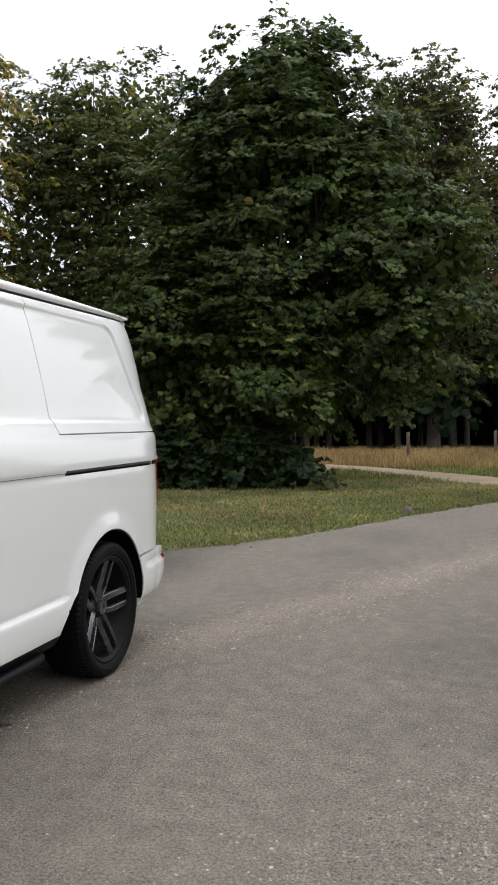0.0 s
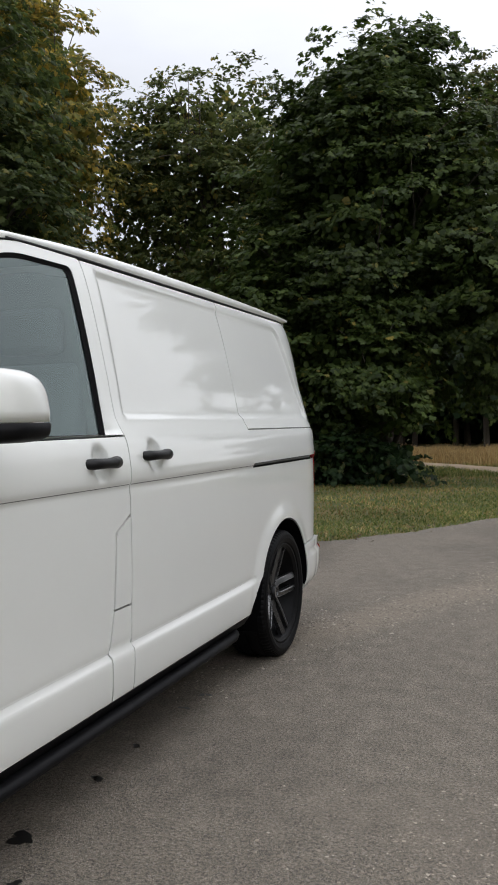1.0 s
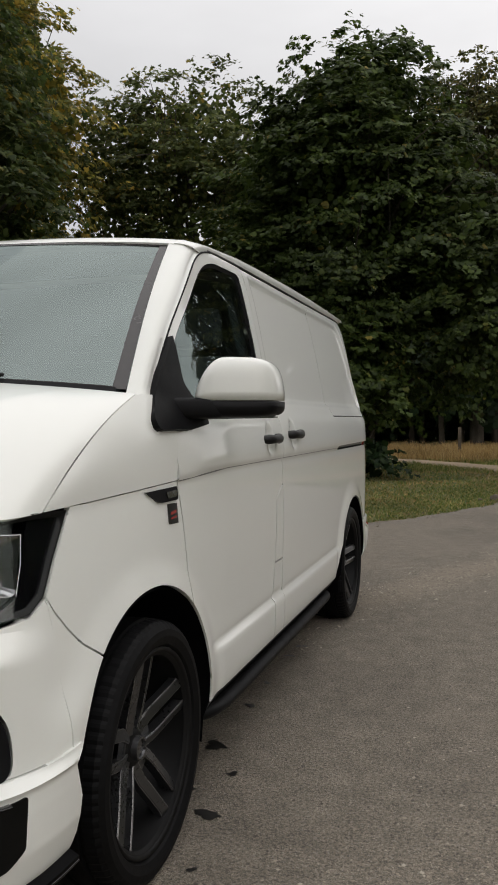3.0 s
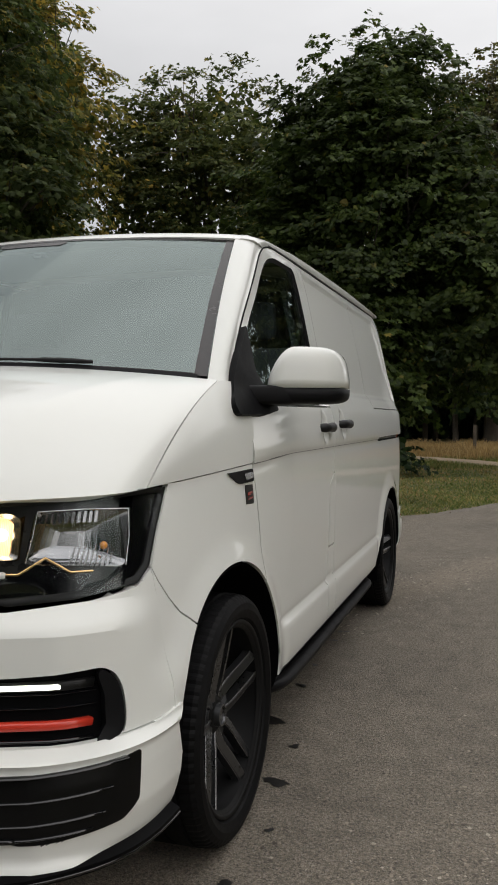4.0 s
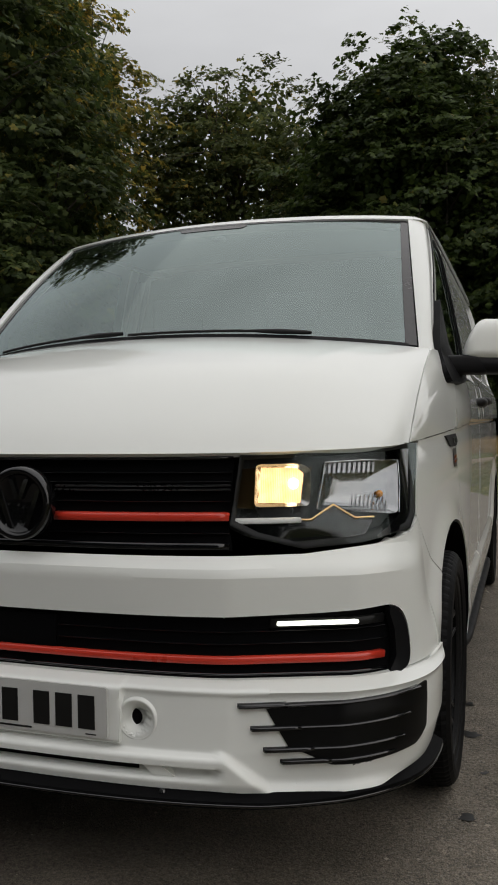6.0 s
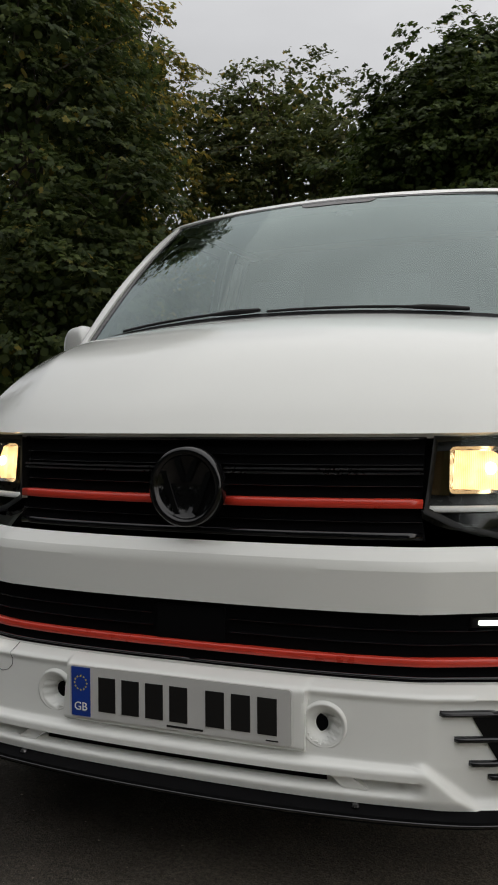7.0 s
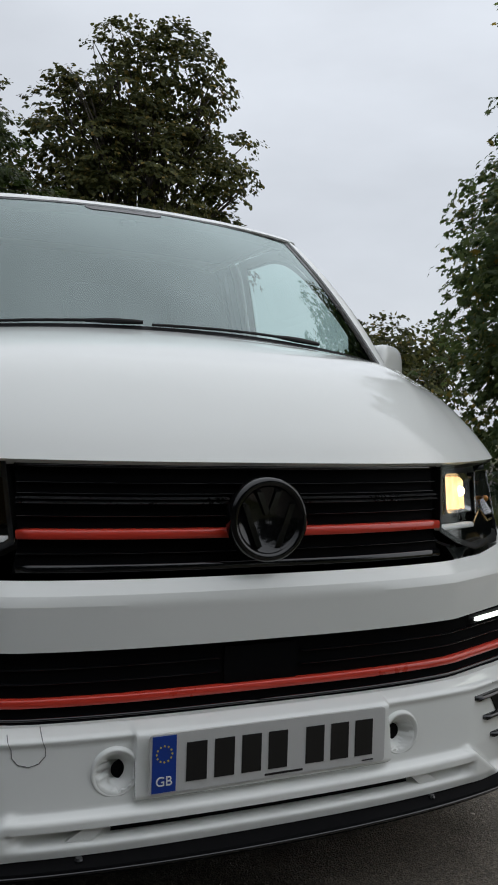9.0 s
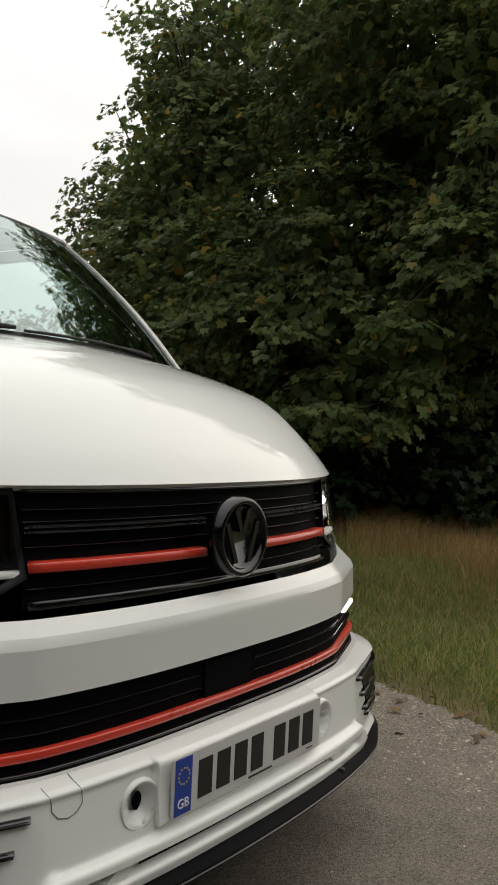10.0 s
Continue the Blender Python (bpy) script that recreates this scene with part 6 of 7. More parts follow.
# --- headlamps ---
def headlamp(sgn):
    o = [at_x(0.518, 1.008), at_x(0.507, 0.90), at_x(0.500, 0.846), at_x(0.56, 0.815), at_x(0.66, 0.787), at_x(0.78, 0.797), at_y(-0.50, 0.818), at_y(-0.455, 0.847), at_y(-0.408, 0.92), at_y(-0.360, 0.985), at_y(-0.334, 1.022), at_x(0.85, 1.026), at_x(0.80, 1.020), at_x(0.65, 1.013)]
    o = [(sgn * a, b) for a, b in o]
    lamp = part("headlamp", panel(o, nose_fn(-0.060), 0.04, 0, 0.0), M_LAMPIN, van, "clear headlamp with black surround, lit warm inside")
    inner = shrink(o, 0.014)
    wall_v = [nose(a, b, -0.002) for a, b in o] + [nose(a, b, -0.004) for a, b in inner] + [nose(a, b, -0.055) for a, b in inner]
    n = len(o)
    part("surround", (wall_v, [[i, (i + 1) % n, n + (i + 1) % n, n + i] for i in range(n)] + [[n + i, n + (i + 1) % n, 2 * n + (i + 1) % n, 2 * n + i] for i in range(n)]), M_SATIN, lamp)
    part("lens", panel(o, nose_fn(0.0), 0.04, 0, 0.001), M_LENS, lamp).visible_shadow = False
    # outer black mask
    part("mask", panel([(sgn * a, b) for a, b in (at_x(0.850, 1.018), at_x(0.846, 0.94), at_x(0.850, 0.86), at_x(0.80, 0.80), at_y(-0.505, 0.822), at_y(-0.452, 0.852), at_y(-0.405, 0.92), at_y(-0.357, 0.985), at_y(-0.335, 1.016))], nose_fn(-0.012), 0.03, 0.04, 0), M_BLACK, lamp)
    # lower dark shelf with a notch
    part("shelf", panel([(sgn * a, b) for a, b in (at_x(0.515, 0.852), at_x(0.56, 0.822), at_x(0.66, 0.795), at_x(0.79, 0.805), at_x(0.80, 0.845), at_x(0.768, 0.849), at_x(0.727, 0.882), at_x(0.684, 0.849), at_x(0.60, 0.850))], nose_fn(-0.020), 0.03, 0.03, 0), M_BLACK, lamp)
    edge = [nose(at_x(sgn * x, z)[0], z, -0.018) for x, z in ((0.655, 0.853), (0.684, 0.852), (0.705, 0.868), (0.727, 0.885), (0.748, 0.868), (0.768, 0.852), (0.80, 0.852))]
    ev, ef = tube(edge, [0.0036] * len(edge), 6)
    part("shelf_edge", ([tuple(v) for v in ev], [list(map(int, q)) for q in ef]), M_WARMCHROME, lamp, "bright edge tinted with warm lamp glow")
    part("chrome_strip", louvre(sgn * 0.513, sgn * 0.655, 0.853, 0.012, -0.018, 0.014, 8), M_WHITEINK, lamp, "white light strip")
    # lit reflector: bowl, ribbed glass, bulb
    cx, cz = 0.620, 0.931
    vs, fs = [], []
    rect = rounded([(-0.060, -0.047), (0.060, -0.047), (0.060, 0.038), (0.04, 0.052), (-0.060, 0.052)], 0.012, 3)
    m = len(rect)
    for k in range(7):
        t = k / 6
        for u, v in rect:
            q = at_x(sgn * (cx + u * (1 - 0.80 * t)), cz + v * (1 - 0.80 * t))
            vs.append(nose(q[0], q[1], -0.018 - 0.034 * (1 - (1 - t) ** 2)))
    for k in range(6):
        for i in range(m):
            j = (i + 1) % m
            fs.append([k * m + i, k * m + j, (k + 1) * m + j, (k + 1) * m + i])
    fs.append(list(range(6 * m, 7 * m)))
    part("reflector", (vs, fs), M_SILVER, lamp)
    part("lit_glass", panel([(sgn * a, b) for a, b in (at_x(0.574, 0.893), at_x(0.668, 0.890), at_x(0.671, 0.958), at_x(0.655, 0.973), at_x(0.577, 0.975))], lambda s, z: nose(s, z, -0.030 + 0.002 * math.sin(s * 900)), 0.006, 0, 0, 0.04), M_BULBLENS, lamp, "glowing ribbed lamp glass")
    for xa, xb, o1, o2 in ((0.535, 0.566, -0.050, -0.026), (0.676, 0.692, -0.026, -0.044)):
        part("side_reflector", panel([(sgn * a, b) for a, b in (at_x(xa, 0.880), at_x(xb, 0.880), at_x(xb, 0.975), at_x(xa, 0.970))], lambda s, z, xa=xa, xb=xb, o1=o1, o2=o2: nose(s, z, o1 + (o2 - o1) * (abs(nose(s, z)[0]) - xa) / (xb - xa)), 0.02, 0, 0), M_WARMCHROME, lamp, "bright side of the lamp box tinted with warm lamp glow")
    bs = bmesh.new()
    bmesh.ops.create_uvsphere(bs, u_segments=14, v_segments=9, radius=0.013, matrix=Matrix.Translation(nose(at_x(sgn * 0.650, 0.936)[0], 0.936, -0.030)))
    part("bulb", bs, M_BULB, lamp)
    # clear outer reflector: a bowl with a finely ribbed upper edge
    vs, fs = [], []
    rect = rounded([(0.690, 0.874), (0.845, 0.856), (0.842, 0.984), (0.700, 0.986)], 0.014, 3)
    m = len(rect)
    for k in range(8):
        t = k / 7
        for u, v in rect:
            x, z = 0.772 + (u - 0.772) * (1 - 0.85 * t), 0.918 + (v - 0.918) * (1 - 0.85 * t)
            q = at_x(sgn * x, z)
            vs.append(nose(q[0], q[1], -0.014 - 0.042 * (1 - (1 - t) ** 2)))
    for k in range(7):
        for i in range(m):
            fs.append([k * m + i, k * m + (i + 1) % m, (k + 1) * m + (i + 1) % m, (k + 1) * m + i])
    fs.append(list(range(7 * m, 8 * m)))
    part("clear_reflector", (vs, fs), M_SILVER, lamp, smooth=False)
    for pts, rad in (([(0.692, 0.876), (0.70, 0.93), (0.703, 0.984)], 0.0016), ([(0.703, 0.985), (0.77, 0.988), (0.842, 0.983)], 0.0016), ([(0.842, 0.984), (0.846, 0.92), (0.845, 0.858)], 0.0022)):
        ev, ef = tube([nose(at_x(sgn * x, z)[0], z, -0.013) for x, z in pts], [rad] * 3, 6)
        part("reflector_rim", ([tuple(v) for v in ev], [list(map(int, q)) for q in ef]), M_CHROME, lamp)
    for i in range(9):
        x = 0.775 + 0.0075 * i
        ev, ef = tube([nose(at_x(sgn * (x - 0.012), 0.866)[0], 0.866, -0.020), nose(at_x(sgn * x, 0.905)[0], 0.905, -0.040)], [0.0022, 0.0012], 5)
        part("reflector_rib", ([tuple(v) for v in ev], [list(map(int, q)) for q in ef]), M_SILVER, lamp)
    for i in range(11):
        x0, x1 = 0.706 + 0.0085 * i, 0.7105 + 0.0085 * i
        q = [at_x(sgn * x0, 0.958), at_x(sgn * x1, 0.958), at_x(sgn * x1, 0.982), at_x(sgn * x0, 0.982)]
        part("facet", panel(q, nose_fn(-0.024), 0.02, 0.012, 0), M_SILVER, lamp)
    ba = bmesh.new()
    bmesh.ops.create_uvsphere(ba, u_segments=12, v_segments=8, radius=0.009, matrix=Matrix.Translation(nose(at_x(sgn * 0.815, 0.904)[0], 0.904, -0.034)))
    part("amber_bulb", ba, M_AMBER, lamp)
    return lamp


for sgn in (-1, 1):
    headlamp(sgn)

# --- wheels ---
def wheel(name, label, cy, sgn, phase):
    w = part(name, lathe([(-0.11, 0.05), (-0.11, 0.20), (-0.115, 0.245), (0.085, 0.250), (0.105, 0.258), (0.112, 0.268), (0.104, 0.272)], 56), M_RIM_IN, van, label)
    # tyre with cut shoulder blocks
    prof = [(0.098, 0.266), (0.116, 0.278), (0.124, 0.300), (0.122, 0.318), (0.112, 0.333), (0.100, 0.3405), (0.072, 0.3445), (0.070, 0.337), (0.060, 0.337), (0.058, 0.345), (0.012, 0.345), (0.010, 0.337), (0.0, 0.337)]
    prof = prof + [(-x, r) for x, r in reversed(prof[:-1])]
    segs = 234
    v, f = lathe(prof, segs)
    m = len(prof)
    for j in range(segs):
        if j % 3 == 0:
            for i, (x, r) in enumerate(prof):
                if abs(x) > 0.065 and r > 0.330:
                    k = j * m + i
                    sc = (r - 0.0030) / r
                    v[k] = (v[k][0], v[k][1] * sc, v[k][2] * sc)
    part("tyre", (v, f), M_RUBBER, w, crisp=14)
    rim = part("rim", lathe([(0.094, 0.247), (0.101, 0.254), (0.106, 0.262), (0.100, 0.268)], 64), M_RIM_IN, w)
    # five twin spokes, each pair joined in a bow at the hub
    for k in range(5):
        a = 2 * math.pi * k / 5 + phase
        ca, sa = math.cos(a), math.sin(a)
        vs, fs = [], []
        for fork in (-1, 1):
            base = len(vs)
            for i in range(13):
                t = i / 12
                r = 0.040 + 0.216 * t
                spread = fork * (0.028 + 0.010 * sstep(0.0, 0.30, t) + 0.005 * sstep(0.90, 1.0, t))
                wd = 0.0150 - 0.0015 * t + 0.004 * sstep(0.88, 1.0, t)
                x = 0.052 + 0.044 * t ** 1.5 + 0.007 * math.sin(t * math.pi)
                for du, dx in ((-wd, -0.034), (-wd, -0.010 if fork < 0 else -0.003), (-wd * 0.78, -0.007 if fork < 0 else 0.0), (wd * 0.78, 0.0 if fork < 0 else -0.007), (wd, -0.003 if fork < 0 else -0.010), (wd, -0.034)):
                    uu = spread + du
                    vs.append((x + dx, r * ca - uu * sa, r * sa + uu * ca))
            for i in range(12):
                for j in range(5):
                    q = base + i * 6 + j
                    fs.append([q, q + 1, q + 7, q + 6])
            fs.append([base + 72 + j for j in range(6)])
        spoke = part("spoke", (vs, fs), M_RIM, rim, smooth=False)
        # paler lines paint a glint along both edges of each spoke
        lines = [tube(np.array([vs[f0 * 78 + i * 6 + e] for i in range(13)]), [0.0014] * 13, 5) for f0, e in ((0, 1), (0, 4), (1, 1), (1, 4))]
        ev, ef = merge(lines)
        part("spoke_glint", ([tuple(v) for v in ev], [list(map(int, q)) for q in ef]), M_RIM_GLINT, spoke)
        # web closing the bow between the two spokes
        web = []
        for r, w2, x in ((0.045, 0.014, 0.040), (0.075, 0.020, 0.043), (0.098, 0.024, 0.046)):
            for u in (-w2, w2):
                web.append((x, r * ca - u * sa, r * sa + u * ca))
        part("spoke_web", (web, [[0, 1, 3, 2], [2, 3, 5, 4]]), M_RIM, rim, smooth=False)
    part("centre_cap", lathe([(0.064, 0.0), (0.064, 0.024), (0.070, 0.026), (0.070, 0.031), (0.062, 0.033), (0.050, 0.034), (0.046, 0.056), (0.02, 0.064)], 28), M_RIM, rim, crisp=35)
    part("hub", lathe([(0.052, 0.030), (0.054, 0.036), (0.052, 0.046), (0.044, 0.056), (0.030, 0.064), (0.015, 0.068)], 32), M_RIM_IN, rim, crisp=35)
    part("brake_disc", lathe([(0.0, 0.0), (0.0, 0.165), (-0.02, 0.165), (-0.02, 0.0)], 40), M_RIM_IN, w)
    turn = Matrix.Rotation(math.pi if sgn < 0 else 0, 4, 'Z')
    w.matrix_world = Matrix.Translation((sgn * (0.955 - 0.124), cy, HUB_Z)) @ turn
    return w


for cy in (0.0, REAR):
    for sgn in (-1, 1):
        wheel("wheel", "dark grey twin-spoke alloy wheel with low-profile tyre", cy, sgn, 0.314 if cy == 0 else 0.07)
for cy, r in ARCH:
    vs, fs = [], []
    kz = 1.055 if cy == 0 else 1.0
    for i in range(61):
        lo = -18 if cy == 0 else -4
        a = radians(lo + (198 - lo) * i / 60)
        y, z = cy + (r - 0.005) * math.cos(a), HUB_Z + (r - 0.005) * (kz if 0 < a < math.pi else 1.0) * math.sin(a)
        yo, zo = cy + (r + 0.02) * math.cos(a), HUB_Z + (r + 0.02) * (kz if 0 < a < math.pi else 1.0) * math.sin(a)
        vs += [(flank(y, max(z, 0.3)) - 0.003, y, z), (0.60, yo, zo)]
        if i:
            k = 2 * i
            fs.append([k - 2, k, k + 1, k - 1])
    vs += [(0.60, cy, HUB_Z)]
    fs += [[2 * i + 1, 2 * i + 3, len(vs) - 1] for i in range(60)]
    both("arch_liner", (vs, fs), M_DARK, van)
part("underbody", box_mesh((0, 1.55, 0.32), (1.2, 4.5, 0.16), 0.03), M_DARK, van)
part("underbody", box_mesh((0, 1.47, 0.345), (1.78, 1.95, 0.09), 0.02), M_DARK, van)
part("underbody", box_mesh((0, -0.60, 0.36), (1.25, 0.34, 0.16), 0.03), M_DARK, van)

# --- side steps ---
step_path = catmull([(0.80, 0.44, 0.285), (0.88, 0.47, 0.272), (0.918, 0.56, 0.270), (0.925, 0.8, 0.270), (0.925, 1.6, 0.270), (0.925, 2.2, 0.270), (0.915, 2.36, 0.270), (0.87, 2.44, 0.272), (0.80, 2.47, 0.285)], 6)
sv, sf = tube(step_path, [0.031] * len(step_path), 12)
sv = sv.copy()
sv[:, 2] = 0.272 + (sv[:, 2] - 0.272) * 0.72
both("side_step", ([tuple(v) for v in sv], [list(map(int, f)) for f in sf]), M_MIRRORBASE, van, "black tubular side step")
for y in (0.75, 1.5, 2.2):
    both("step_bracket", flat_shape([(0.78, 0.27), (0.95, 0.262), (0.95, 0.278), (0.78, 0.31)], 0.05, lambda u, v, t, y=y: (u, y + t, v)), M_SATIN, van, smooth=False)

# --- door mirrors ---
def super_block(c, s, e, zcut, keep_top, n=28, m=20):
    """Rounded block (superellipsoid), cut level at zcut."""
    v, f = [], []
    pw = lambda a, k: math.copysign(abs(a) ** k, a)
    for i in range(m + 1):
        la = -math.pi / 2 + math.pi * i / m
        for j in range(n):
            lo = 2 * math.pi * j / n
            x = pw(math.cos(la), e) * pw(math.cos(lo), e)
            y = pw(math.cos(la), e) * pw(math.sin(lo), e)
            z = pw(math.sin(la), e)
            zz = c[2] + s[2] * z
            zz = max(zz, zcut) if keep_top else min(zz, zcut)
            v.append((c[0] + s[0] * x * (1 - 0.10 * max(z, 0)), c[1] + s[1] * y, zz))
    for i in range(m):
        for j in range(n):
            k = (j + 1) % n
            f.append([i * n + j, i * n + k, (i + 1) * n + k, (i + 1) * n + j])
    return v, f


MC, MS = (1.056, 0.43, 1.312), (0.112, 0.082, 0.108)


def swept(mesh, lift=0.0):
    """Sweep the outer end back; lift: scoop the inner end of the cap down to the arm."""
    out = []
    for x, y, z in mesh[0]:
        k = max(0.0, (1.02 - x) / 0.076)
        z = z - lift * k * k * max(0.0, z - 1.285) if lift else z
        out.append((x, y + 0.72 * (x - 1.056), z))
    return out, mesh[1]


for sgn in (-1, 1):
    fix = (lambda m: m) if sgn > 0 else mirrored
    mir = part("door_mirror", fix(swept(super_block(MC, MS, 0.55, 1.285, True), 0.62)), M_PAINT, van, "white-capped door mirror on a black base")
    part("mirror_base", fix(swept(super_block((1.048, 0.43, 1.285), (0.119, 0.081, 0.052), 0.45, 1.283, False))), M_MIRRORBASE, mir)
    part("mirror_arm", fix(swept(super_block((0.948, 0.408, 1.262), (0.085, 0.062, 0.032), 0.4, 1.5, False, 20, 12))), M_MIRRORBASE, mir)
    sail = rounded([(0.085, 1.200), (0.074, 1.232), (0.220, 1.386), (0.322, 1.487), (0.345, 1.34), (0.42, 1.275), (0.42, 1.215), (0.30, 1.200)], [0.018, 0.02, 0.02, 0.006, 0.02, 0.02, 0.01, 0.02])
    part("mirror_sail", fix(panel(sail, side_fn(0.022), 0.02, 0.045, 0)), M_MIRRORBASE, mir)
    part("mirror_glass", fix(flat_shape([(0.982, 1.245), (1.138, 1.245), (1.130, 1.380), (0.995, 1.345)], 0.004, lambda u, v, t: (u, 0.509 + 0.72 * (u - 1.056) + t, v))), M_CHROME, mir, smooth=False)

# --- handles, side repeaters, sticker ---
for cy, cz in DISHES:
    hv, hf = tube([(0.944, cy - 0.080, cz), (0.966, cy - 0.070, cz), (0.975, cy - 0.04, cz), (0.977, cy, cz), (0.975, cy + 0.04, cz), (0.966, cy + 0.080, cz), (0.944, cy + 0.088, cz)], [0.016, 0.019, 0.0175, 0.0165, 0.0185, 0.021, 0.018], 12)
    both("door_handle", ([tuple(v) for v in hv], [list(map(int, f)) for f in hf]), M_SATIN, van, "black door handle over a scooped cup")
rep = rounded([(0.010, 1.032), (0.195, 1.036), (0.197, 0.998), (0.085, 0.996)], [0.004, 0.006, 0.01, 0.02])
both("side_repeater", panel(rep, side_fn(0.006), 0.02, 0.014, 0), M_MIRRORBASE, van, "side indicator repeater in black trim")
both("repeater_lens", panel(rounded([(0.118, 1.025), (0.182, 1.027), (0.184, 1.008), (0.126, 1.006)], 0.007), side_fn(0.010), 0.02, 0.006, 0), M_SILVER, van)
part("wing_sticker", panel(rounded([(0.132, 0.990), (0.192, 0.988), (0.196, 0.930), (0.136, 0.932)], 0.003), side_fn(0.0025), 0.02, 0.001, 0), M_INK, van, "small black and red square sticker")
for z0, z1 in ((0.957, 0.966), (0.944, 0.950)):
    part("sticker_mark", panel([(0.148, z0), (0.182, z0 + 0.004), (0.182, z1 + 0.004), (0.148, z1)], side_fn(0.0042), 0.02, 0.001, 0), M_TAIL, van)

# --- scuttle, wipers ---
part("scuttle", panel([(-0.97, -0.035), (0.97, -0.035), (0.97, 0.004), (-0.97, 0.004)], lambda a, v: Vector(screen(a, v)) + Vector((0, -0.004, 0.004)), 0.06, 0.01, 0), M_MIRRORBASE, van)
for x0, x1 in ((-0.62, -0.085), (-0.06, 0.52)):
    pts = []
    for i in range(14):
        x = x0 + (x1 - x0) * i / 13
        p = screen(x / 0.82, 0.006 + 0.012 * math.sin(math.pi * 0.5 * i / 13))
        pts.append((x, p.y - 0.010, p.z + 0.008))
    wv, wf = tube(pts, [0.0045] * 10 + [0.0075, 0.009, 0.008, 0.006], 6)
    part("wiper", ([tuple(v) for v in wv], [list(map(int, f)) for f in wf]), M_SATIN, van, "black wiper resting at the screen's foot")

# --- cab inside ---
part("bulkhead", flat_shape([(-0.84, 0.45), (0.84, 0.45), (0.86, 1.15), (0.82, 1.35), (0.70, 1.82), (0.5, 1.86), (-0.5, 1.86), (-0.70, 1.82), (-0.82, 1.35), (-0.86, 1.15)], 0.03, lambda u, v, t: (u, 1.40 + t, v)), M_BULK, van, smooth=False)
part("headliner", panel([(-0.68, 0.62), (0.68, 0.62), (0.70, 1.40), (-0.70, 1.40)], lambda x, y: Vector((x, y, roof(x, y).z - 0.05)), 0.1, 0, 0), M_BULK, van)
part("cab_floor", box_mesh((0, 0.75, 0.55), (1.76, 1.3, 0.04), 0.01), M_DARK, van)
part("firewall", box_mesh((0, 0.05, 0.90), (1.60, 0.05, 0.70), 0.01), M_DARK, van)
part("dashboard", panel([(-0.79, 0.0), (0.79, 0.0), (0.78, 0.42), (-0.78, 0.42)], lambda x, y: Vector((x, y - 0.02 + 0.17 * (x / 0.8) ** 2 * (1 - y / 0.42), 1.265 - 0.02 * (x / 0.8) ** 2 + 0.03 * math.sin(y * 7.5) - 0.35 * max(0, y - 0.36))), 0.06, 0.25, 0), M_DASH, van)


def seat(x):
    s = part("seat", box_mesh((x, 0.98, 0.86), (0.50, 0.50, 0.16), 0.05), M_SEAT, van, "dark grey cloth cab seat")
    bm = box_mesh((0, 0, 0.30), (0.48, 0.13, 0.62), 0.05)
    bmesh.ops.transform(bm, matrix=Matrix.Translation((x, 1.20, 0.90)) @ Matrix.Rotation(radians(-12), 4, 'X'), verts=bm.verts[:])
    part("backrest", bm, M_SEAT, s)
    part("headrest", box_mesh((x, 1.32, 1.62), (0.26, 0.09, 0.17), 0.035), M_SEAT, s)


for x in (-0.52, 0.08, 0.56):
    seat(x)
sw = []
for i in range(33):
    a = 2 * math.pi * i / 32
    sw.append((-0.50 + 0.185 * math.cos(a), 0.48 - 0.075 * math.sin(a), 1.275 + 0.165 * math.sin(a)))
tv, tf = tube(sw, [0.016] * 33, 8)
wheel_s = part("steering_wheel", ([tuple(v) for v in tv], [list(map(int, f)) for f in tf]), M_DASH, van)
part("steering_boss", box_mesh((-0.50, 0.47, 1.27), (0.16, 0.06, 0.12), 0.03), M_DASH, wheel_s)
part("mirror_sensor", super_block((0.02, 0.49, 1.792), (0.03, 0.02, 0.012), 0.7, 3, False, 14, 8), M_DASH, van)
for sgn in (-1, 1):
    part("seat_belt_post", flat_shape([(1.27, 1.25), (1.34, 1.25), (1.34, 1.80), (1.29, 1.80)], 0.03, lambda u, v, t, sgn=sgn: (sgn * (flank(u, v) - 0.06 - t), u, v)), M_BULK, van, smooth=False)


# ---- small things on the ground ----
def scatter_stones(box, count, lo, hi, seed, keep):
    """Loose chippings: low four-sided chips bedded in the tarmac."""
    r = np.random.default_rng(seed)
    q = np.stack([r.uniform(box[0], box[2], count), r.uniform(box[1], box[3], count)], 1)
    q = q[keep(q, r)]
    n = len(q)
    v0 = np.array([(1, 0, 0), (0, 1, 0), (-1, 0, 0), (0, -1, 0), (0.15, 0.2, 0.5)], float)
    f0 = np.array([(0, 1, 4), (1, 2, 4), (2, 3, 4), (3, 0, 4)])
    a = r.uniform(0, 6.28, n)
    s = lo + (hi - lo) * r.random(n) ** 2.5
    c, d = np.cos(a)[:, None], np.sin(a)[:, None]
    st = r.uniform(0.6, 1.3, (n, 1))
    x = v0[None, :, 0] * st * c - v0[None, :, 1] * d
    y = v0[None, :, 0] * st * d + v0[None, :, 1] * c
    z = np.broadcast_to(v0[None, :, 2], x.shape) * r.uniform(0.6, 1.3, (n, 1)) + 0.02
    v = np.stack([q[:, :1] + x * s[:, None], q[:, 1:] + y * s[:, None], z * s[:, None]], 2).reshape(-1, 3)
    f = (f0[None] + (np.arange(n) * 5)[:, None, None]).reshape(-1, 3)
    return v, f


def on_road(q, r):
    return inside(ROAD_POLY, q)


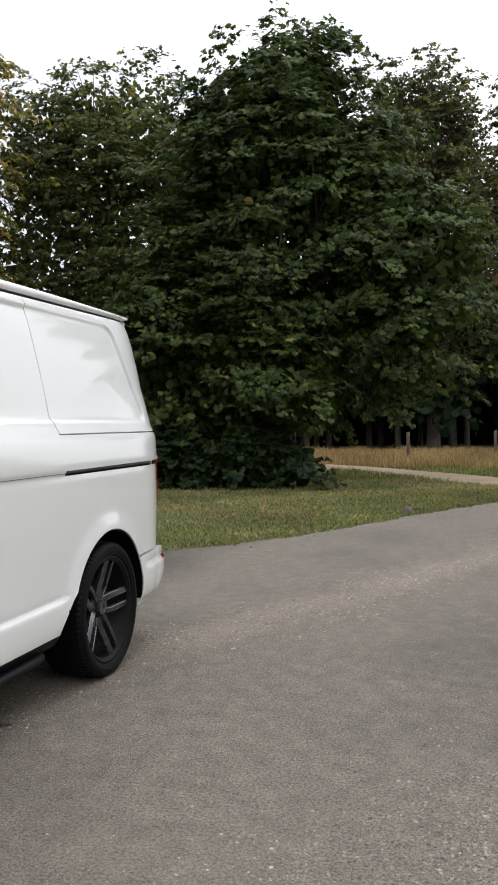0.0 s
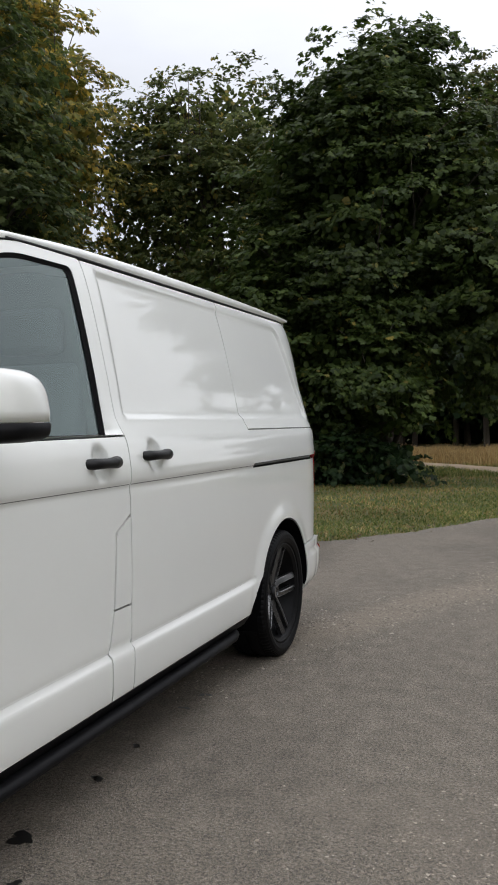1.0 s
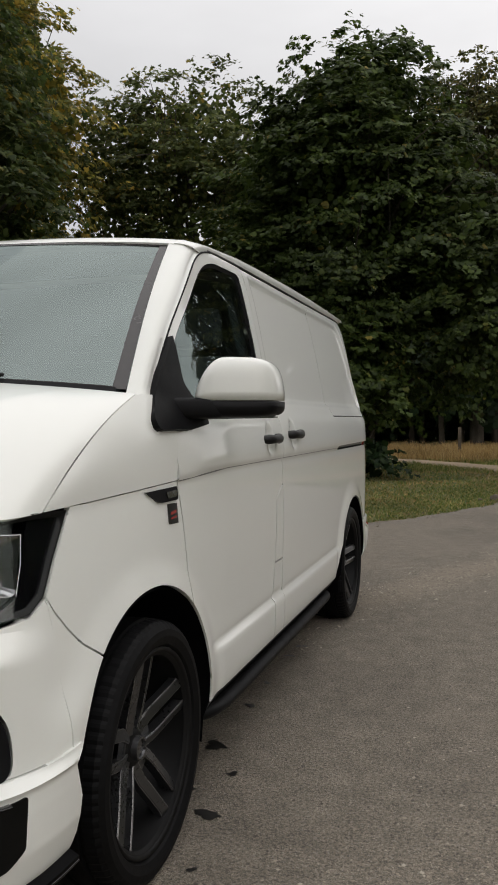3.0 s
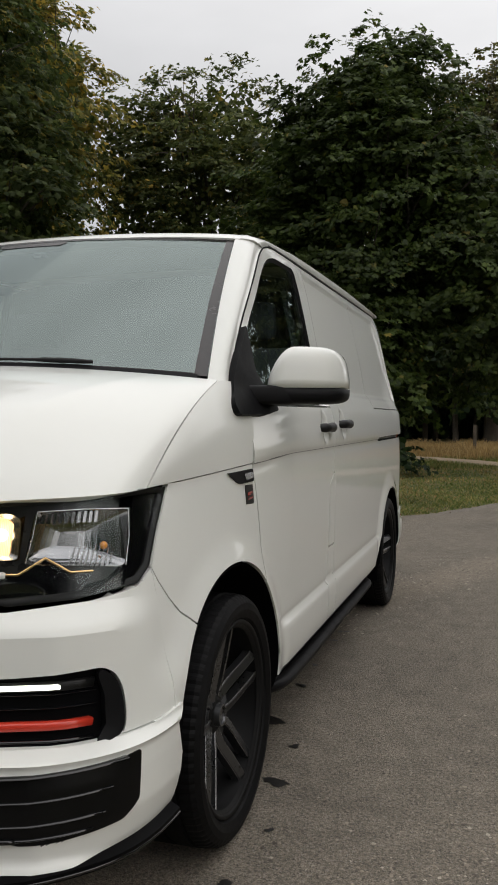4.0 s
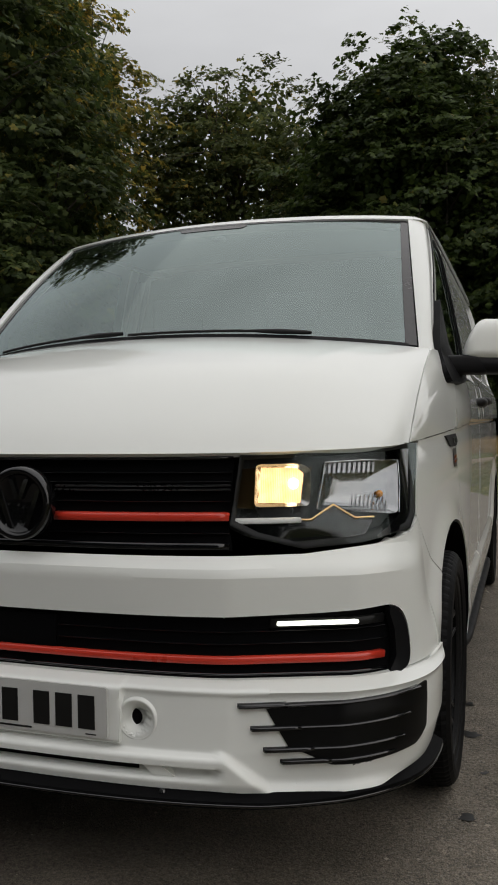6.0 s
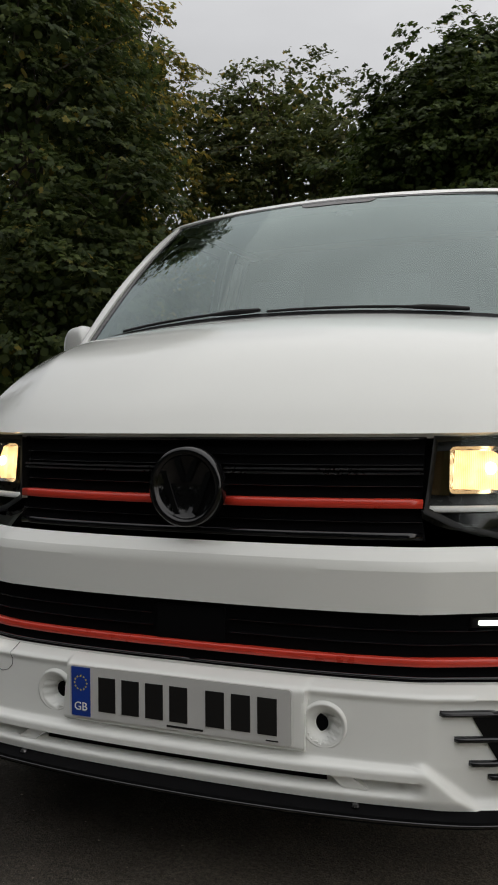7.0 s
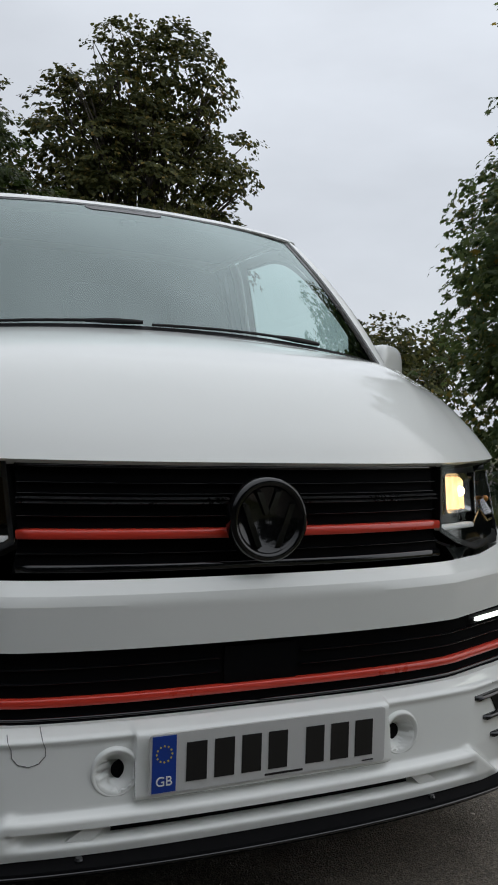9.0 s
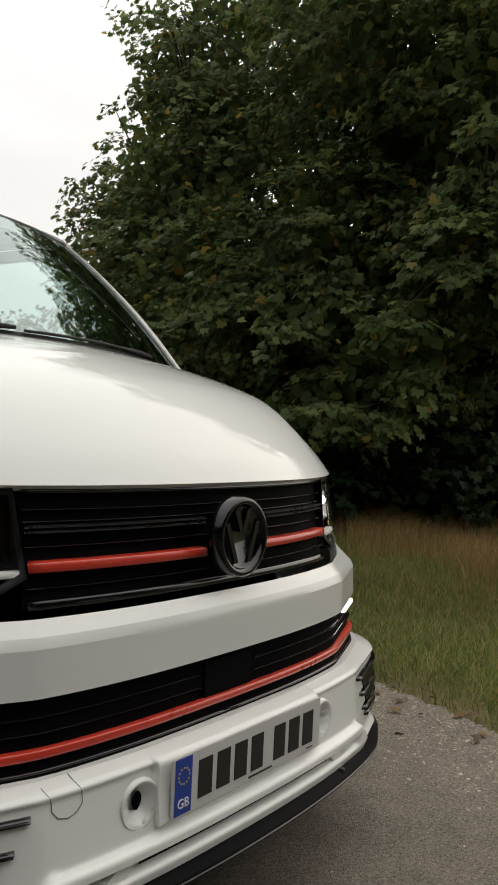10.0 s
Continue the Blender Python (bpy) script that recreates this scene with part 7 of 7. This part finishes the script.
def road_edge(q, r):
    d = np.minimum(np.min(np.linalg.norm(q[:, None, :] - VERGE[None, ::3, :], axis=2), axis=1), np.min(np.linalg.norm(q[:, None, :] - LAWN[None, ::3, :], axis=2), axis=1))
    return inside(ROAD_POLY, q) & (r.random(len(q)) < np.exp(-d / 0.33))


def verge_edge(q, r):
    d = np.min(np.linalg.norm(q[:, None, :] - VERGE[None, ::3, :], axis=2), axis=1)
    return inside(ROAD_POLY, q) & (r.random(len(q)) < np.exp(-(d / 0.55) ** 2) * np.clip((3.4 - q[:, 1]) / 1.2, 0.05, 1))


def drift(q, r):
    """Gravel swept into a band that curves with the road, and along its near edge."""
    band = np.abs(0.890 * q[:, 0] - 0.456 * q[:, 1] + 0.76 + 0.06 * np.sin(q[:, 1] * 2.3)) / 0.32
    return inside(ROAD_POLY, q) & (r.random(len(q)) < np.exp(-band ** 2))


def verge_spill(q, r):
    """Stones spilt from the verge onto the road's edge."""
    d = ((q[:, 0] - 2.95) / 0.26) ** 2 + ((q[:, 1] - 1.75) / 0.55) ** 2
    return r.random(len(q)) < np.exp(-d)


M_CHIP = foliage("loose_chippings", (0.09, 0.078, 0.064), (0.20, 0.170, 0.135), (0.31, 0.262, 0.205), (0.44, 0.39, 0.32), 0.10, 0.0)
for nm, lab, args in (
        ("loose_gravel", "loose pale chippings scattered over the tarmac", ((-3.5, -3.5, 4.5, 9.5), 16000, 0.0016, 0.005, 61, on_road)),
        ("edge_gravel", "crumbled gravel along the edges of the road", ((-4.5, -4.0, 6.0, 13.0), 30000, 0.0025, 0.009, 62, road_edge)),
        ("verge_gravel", "dense loose gravel where the tarmac meets the verge", ((1.0, -2.0, 4.4, 4.2), 120000, 0.0028, 0.0085, 64, verge_edge)),
        ("spilt_gravel", "pale gravel spilt over the edge of the road", ((2.2, 0.6, 3.7, 3.0), 26000, 0.0030, 0.0090, 65, verge_spill)),
        ("gravel_drift", "gravel swept into a pale drift across the road", ((0.3, 2.2, 4.2, 9.4), 90000, 0.0034, 0.0110, 63, drift))):
    v, f = scatter_stones(*args)
    tagged(np_mesh(nm, v, f, M_CHIP), lab, "gravel", kind="stuff")


def litter(count, seed, line, spread):
    r = np.random.default_rng(seed)
    k = r.integers(0, len(line), count)
    p = np.concatenate([line[k] + r.normal(size=(count, 2)) * spread, np.full((count, 1), 0.012)], 1)
    tip = np.concatenate([r.normal(size=(count, 2)), r.normal(size=(count, 1)) * 0.25], 1)
    nrm = np.concatenate([r.normal(size=(count, 2)) * 0.3, np.ones((count, 1))], 1)
    return set_leaves(LOBED, p, tip, nrm, r.uniform(0.025, 0.06, count))


for ln, sd in ((VERGE[18:90], 71), (LAWN[36:140], 72)):
    v, f = litter(170, sd, ln, 0.16)
    tagged(np_mesh("leaf_litter", v, f, M_LITTER), "fallen brown leaves along the road's edge", "leaf litter", kind="stuff")


def stain(x, y, s, seed):
    """A drip of dark fluid soaked into the tarmac."""
    r = np.random.default_rng(seed)
    n = 16
    a = np.linspace(0, 2 * math.pi, n, endpoint=False)
    rad = s * (1 + 0.28 * np.sin(a * 2 + seed) + 0.22 * np.sin(a * 3 + 2 * seed) + 0.12 * r.normal(size=n))
    v = [(0, 0, 0.0016)] + [(rad[i] * math.cos(a[i]) * 1.3, rad[i] * math.sin(a[i]), 0.0012) for i in range(n)]
    f = [[0, 1 + i, 1 + (i + 1) % n] for i in range(n)]
    ob = tagged(part("oil_stain", (v, f), M_OIL), "small dark damp stain on the tarmac", "stain", "stains beside the van")
    ob.location = (x, y, 0.002)


for i, (x, y, s) in enumerate(((0.956, 0.36, 0.036), (0.80, 0.88, 0.040), (0.94, 0.66, 0.018), (0.84, 0.506, 0.016), (0.80, 2.29, 0.024), (0.785, 2.10, 0.020), (0.80, 1.33, 0.022), (0.79, 1.64, 0.018), (0.99, -0.25, 0.022), (1.02, 0.05, 0.012))):
    stain(x, y, s * 0.85, i + 3)


def lump(name, label, cat, at, size, seed, mat):
    """A worn block of stone half sunk in the turf."""
    bm = bmesh.new()
    bmesh.ops.create_icosphere(bm, subdivisions=3, radius=1.0)
    for v in bm.verts:
        c = v.co
        c *= 1 + 0.22 * noise.noise(c * 1.7 + Vector((seed, 0, 0)))
        v.co = Vector((c.x * size[0], c.y * size[1], max(c.z, -0.3) * size[2]))
    ob = tagged(part(name, bm, mat), label, cat)
    ob.matrix_world = pose(*at, 0, 0, seed * 40)
    return ob


lump("stone", "weathered grey stone at the edge of the lawn", "stone", (1.78, 11.30, -0.03), (0.17, 0.08, 0.09), 2.0, M_POST)
lump("stone", "small weathered stone beside the larger one", "stone", (1.55, 11.1, -0.03), (0.05, 0.04, 0.035), 5.0, M_POST)


def post(x, y, z, h):
    t = thing("fence_post", "short weathered wooden post in the dry grass", "post", "meadow posts")
    t.location = (x, y, z)
    bm = box_mesh((0, 0, h / 2), (0.11, 0.11, h), 0.012)
    part("post", bm, M_POST, t)
    return t


post(0.55, 27.0, 0.0, 0.95)
post(3.4, 29.5, 0.0, 0.95)


# bare earth between road and lawn
tagged(part("bare_earth", strip([(-9.5, -0.6), (-6.6, 1.3), (-4.8, 2.45), (-3.35, 3.45), (-2.2, 4.45), (-1.2, 5.5)], 0.62, 0.0, 9), M_EARTH), "worn strip of bare earth at the lawn's edge", "earth", kind="structure")


def bush(label, lobes, sprays, leaf, mat, seed, face):
    t = thing("undergrowth_bush", label, "bush", "undergrowth")
    f = np.array((lobes[0][0], lobes[0][1], -0.03))
    t.location = f
    (v, fc), tips = crown(lobes, sprays, 11, leaf, LOBED, seed, face, low=0.02)
    r = np.random.default_rng(seed)
    stems = [tube(np.array([f + r.normal(size=3) * (0.15, 0.15, 0), f + (e - f) * 0.5 + (0, 0, 0.1), e]), [0.014, 0.009, 0.004], 5) for e in tips[r.choice(len(tips), 14)]]
    np_mesh("stems", *merge([(a - f, b) for a, b in stems]), M_BARK, t)
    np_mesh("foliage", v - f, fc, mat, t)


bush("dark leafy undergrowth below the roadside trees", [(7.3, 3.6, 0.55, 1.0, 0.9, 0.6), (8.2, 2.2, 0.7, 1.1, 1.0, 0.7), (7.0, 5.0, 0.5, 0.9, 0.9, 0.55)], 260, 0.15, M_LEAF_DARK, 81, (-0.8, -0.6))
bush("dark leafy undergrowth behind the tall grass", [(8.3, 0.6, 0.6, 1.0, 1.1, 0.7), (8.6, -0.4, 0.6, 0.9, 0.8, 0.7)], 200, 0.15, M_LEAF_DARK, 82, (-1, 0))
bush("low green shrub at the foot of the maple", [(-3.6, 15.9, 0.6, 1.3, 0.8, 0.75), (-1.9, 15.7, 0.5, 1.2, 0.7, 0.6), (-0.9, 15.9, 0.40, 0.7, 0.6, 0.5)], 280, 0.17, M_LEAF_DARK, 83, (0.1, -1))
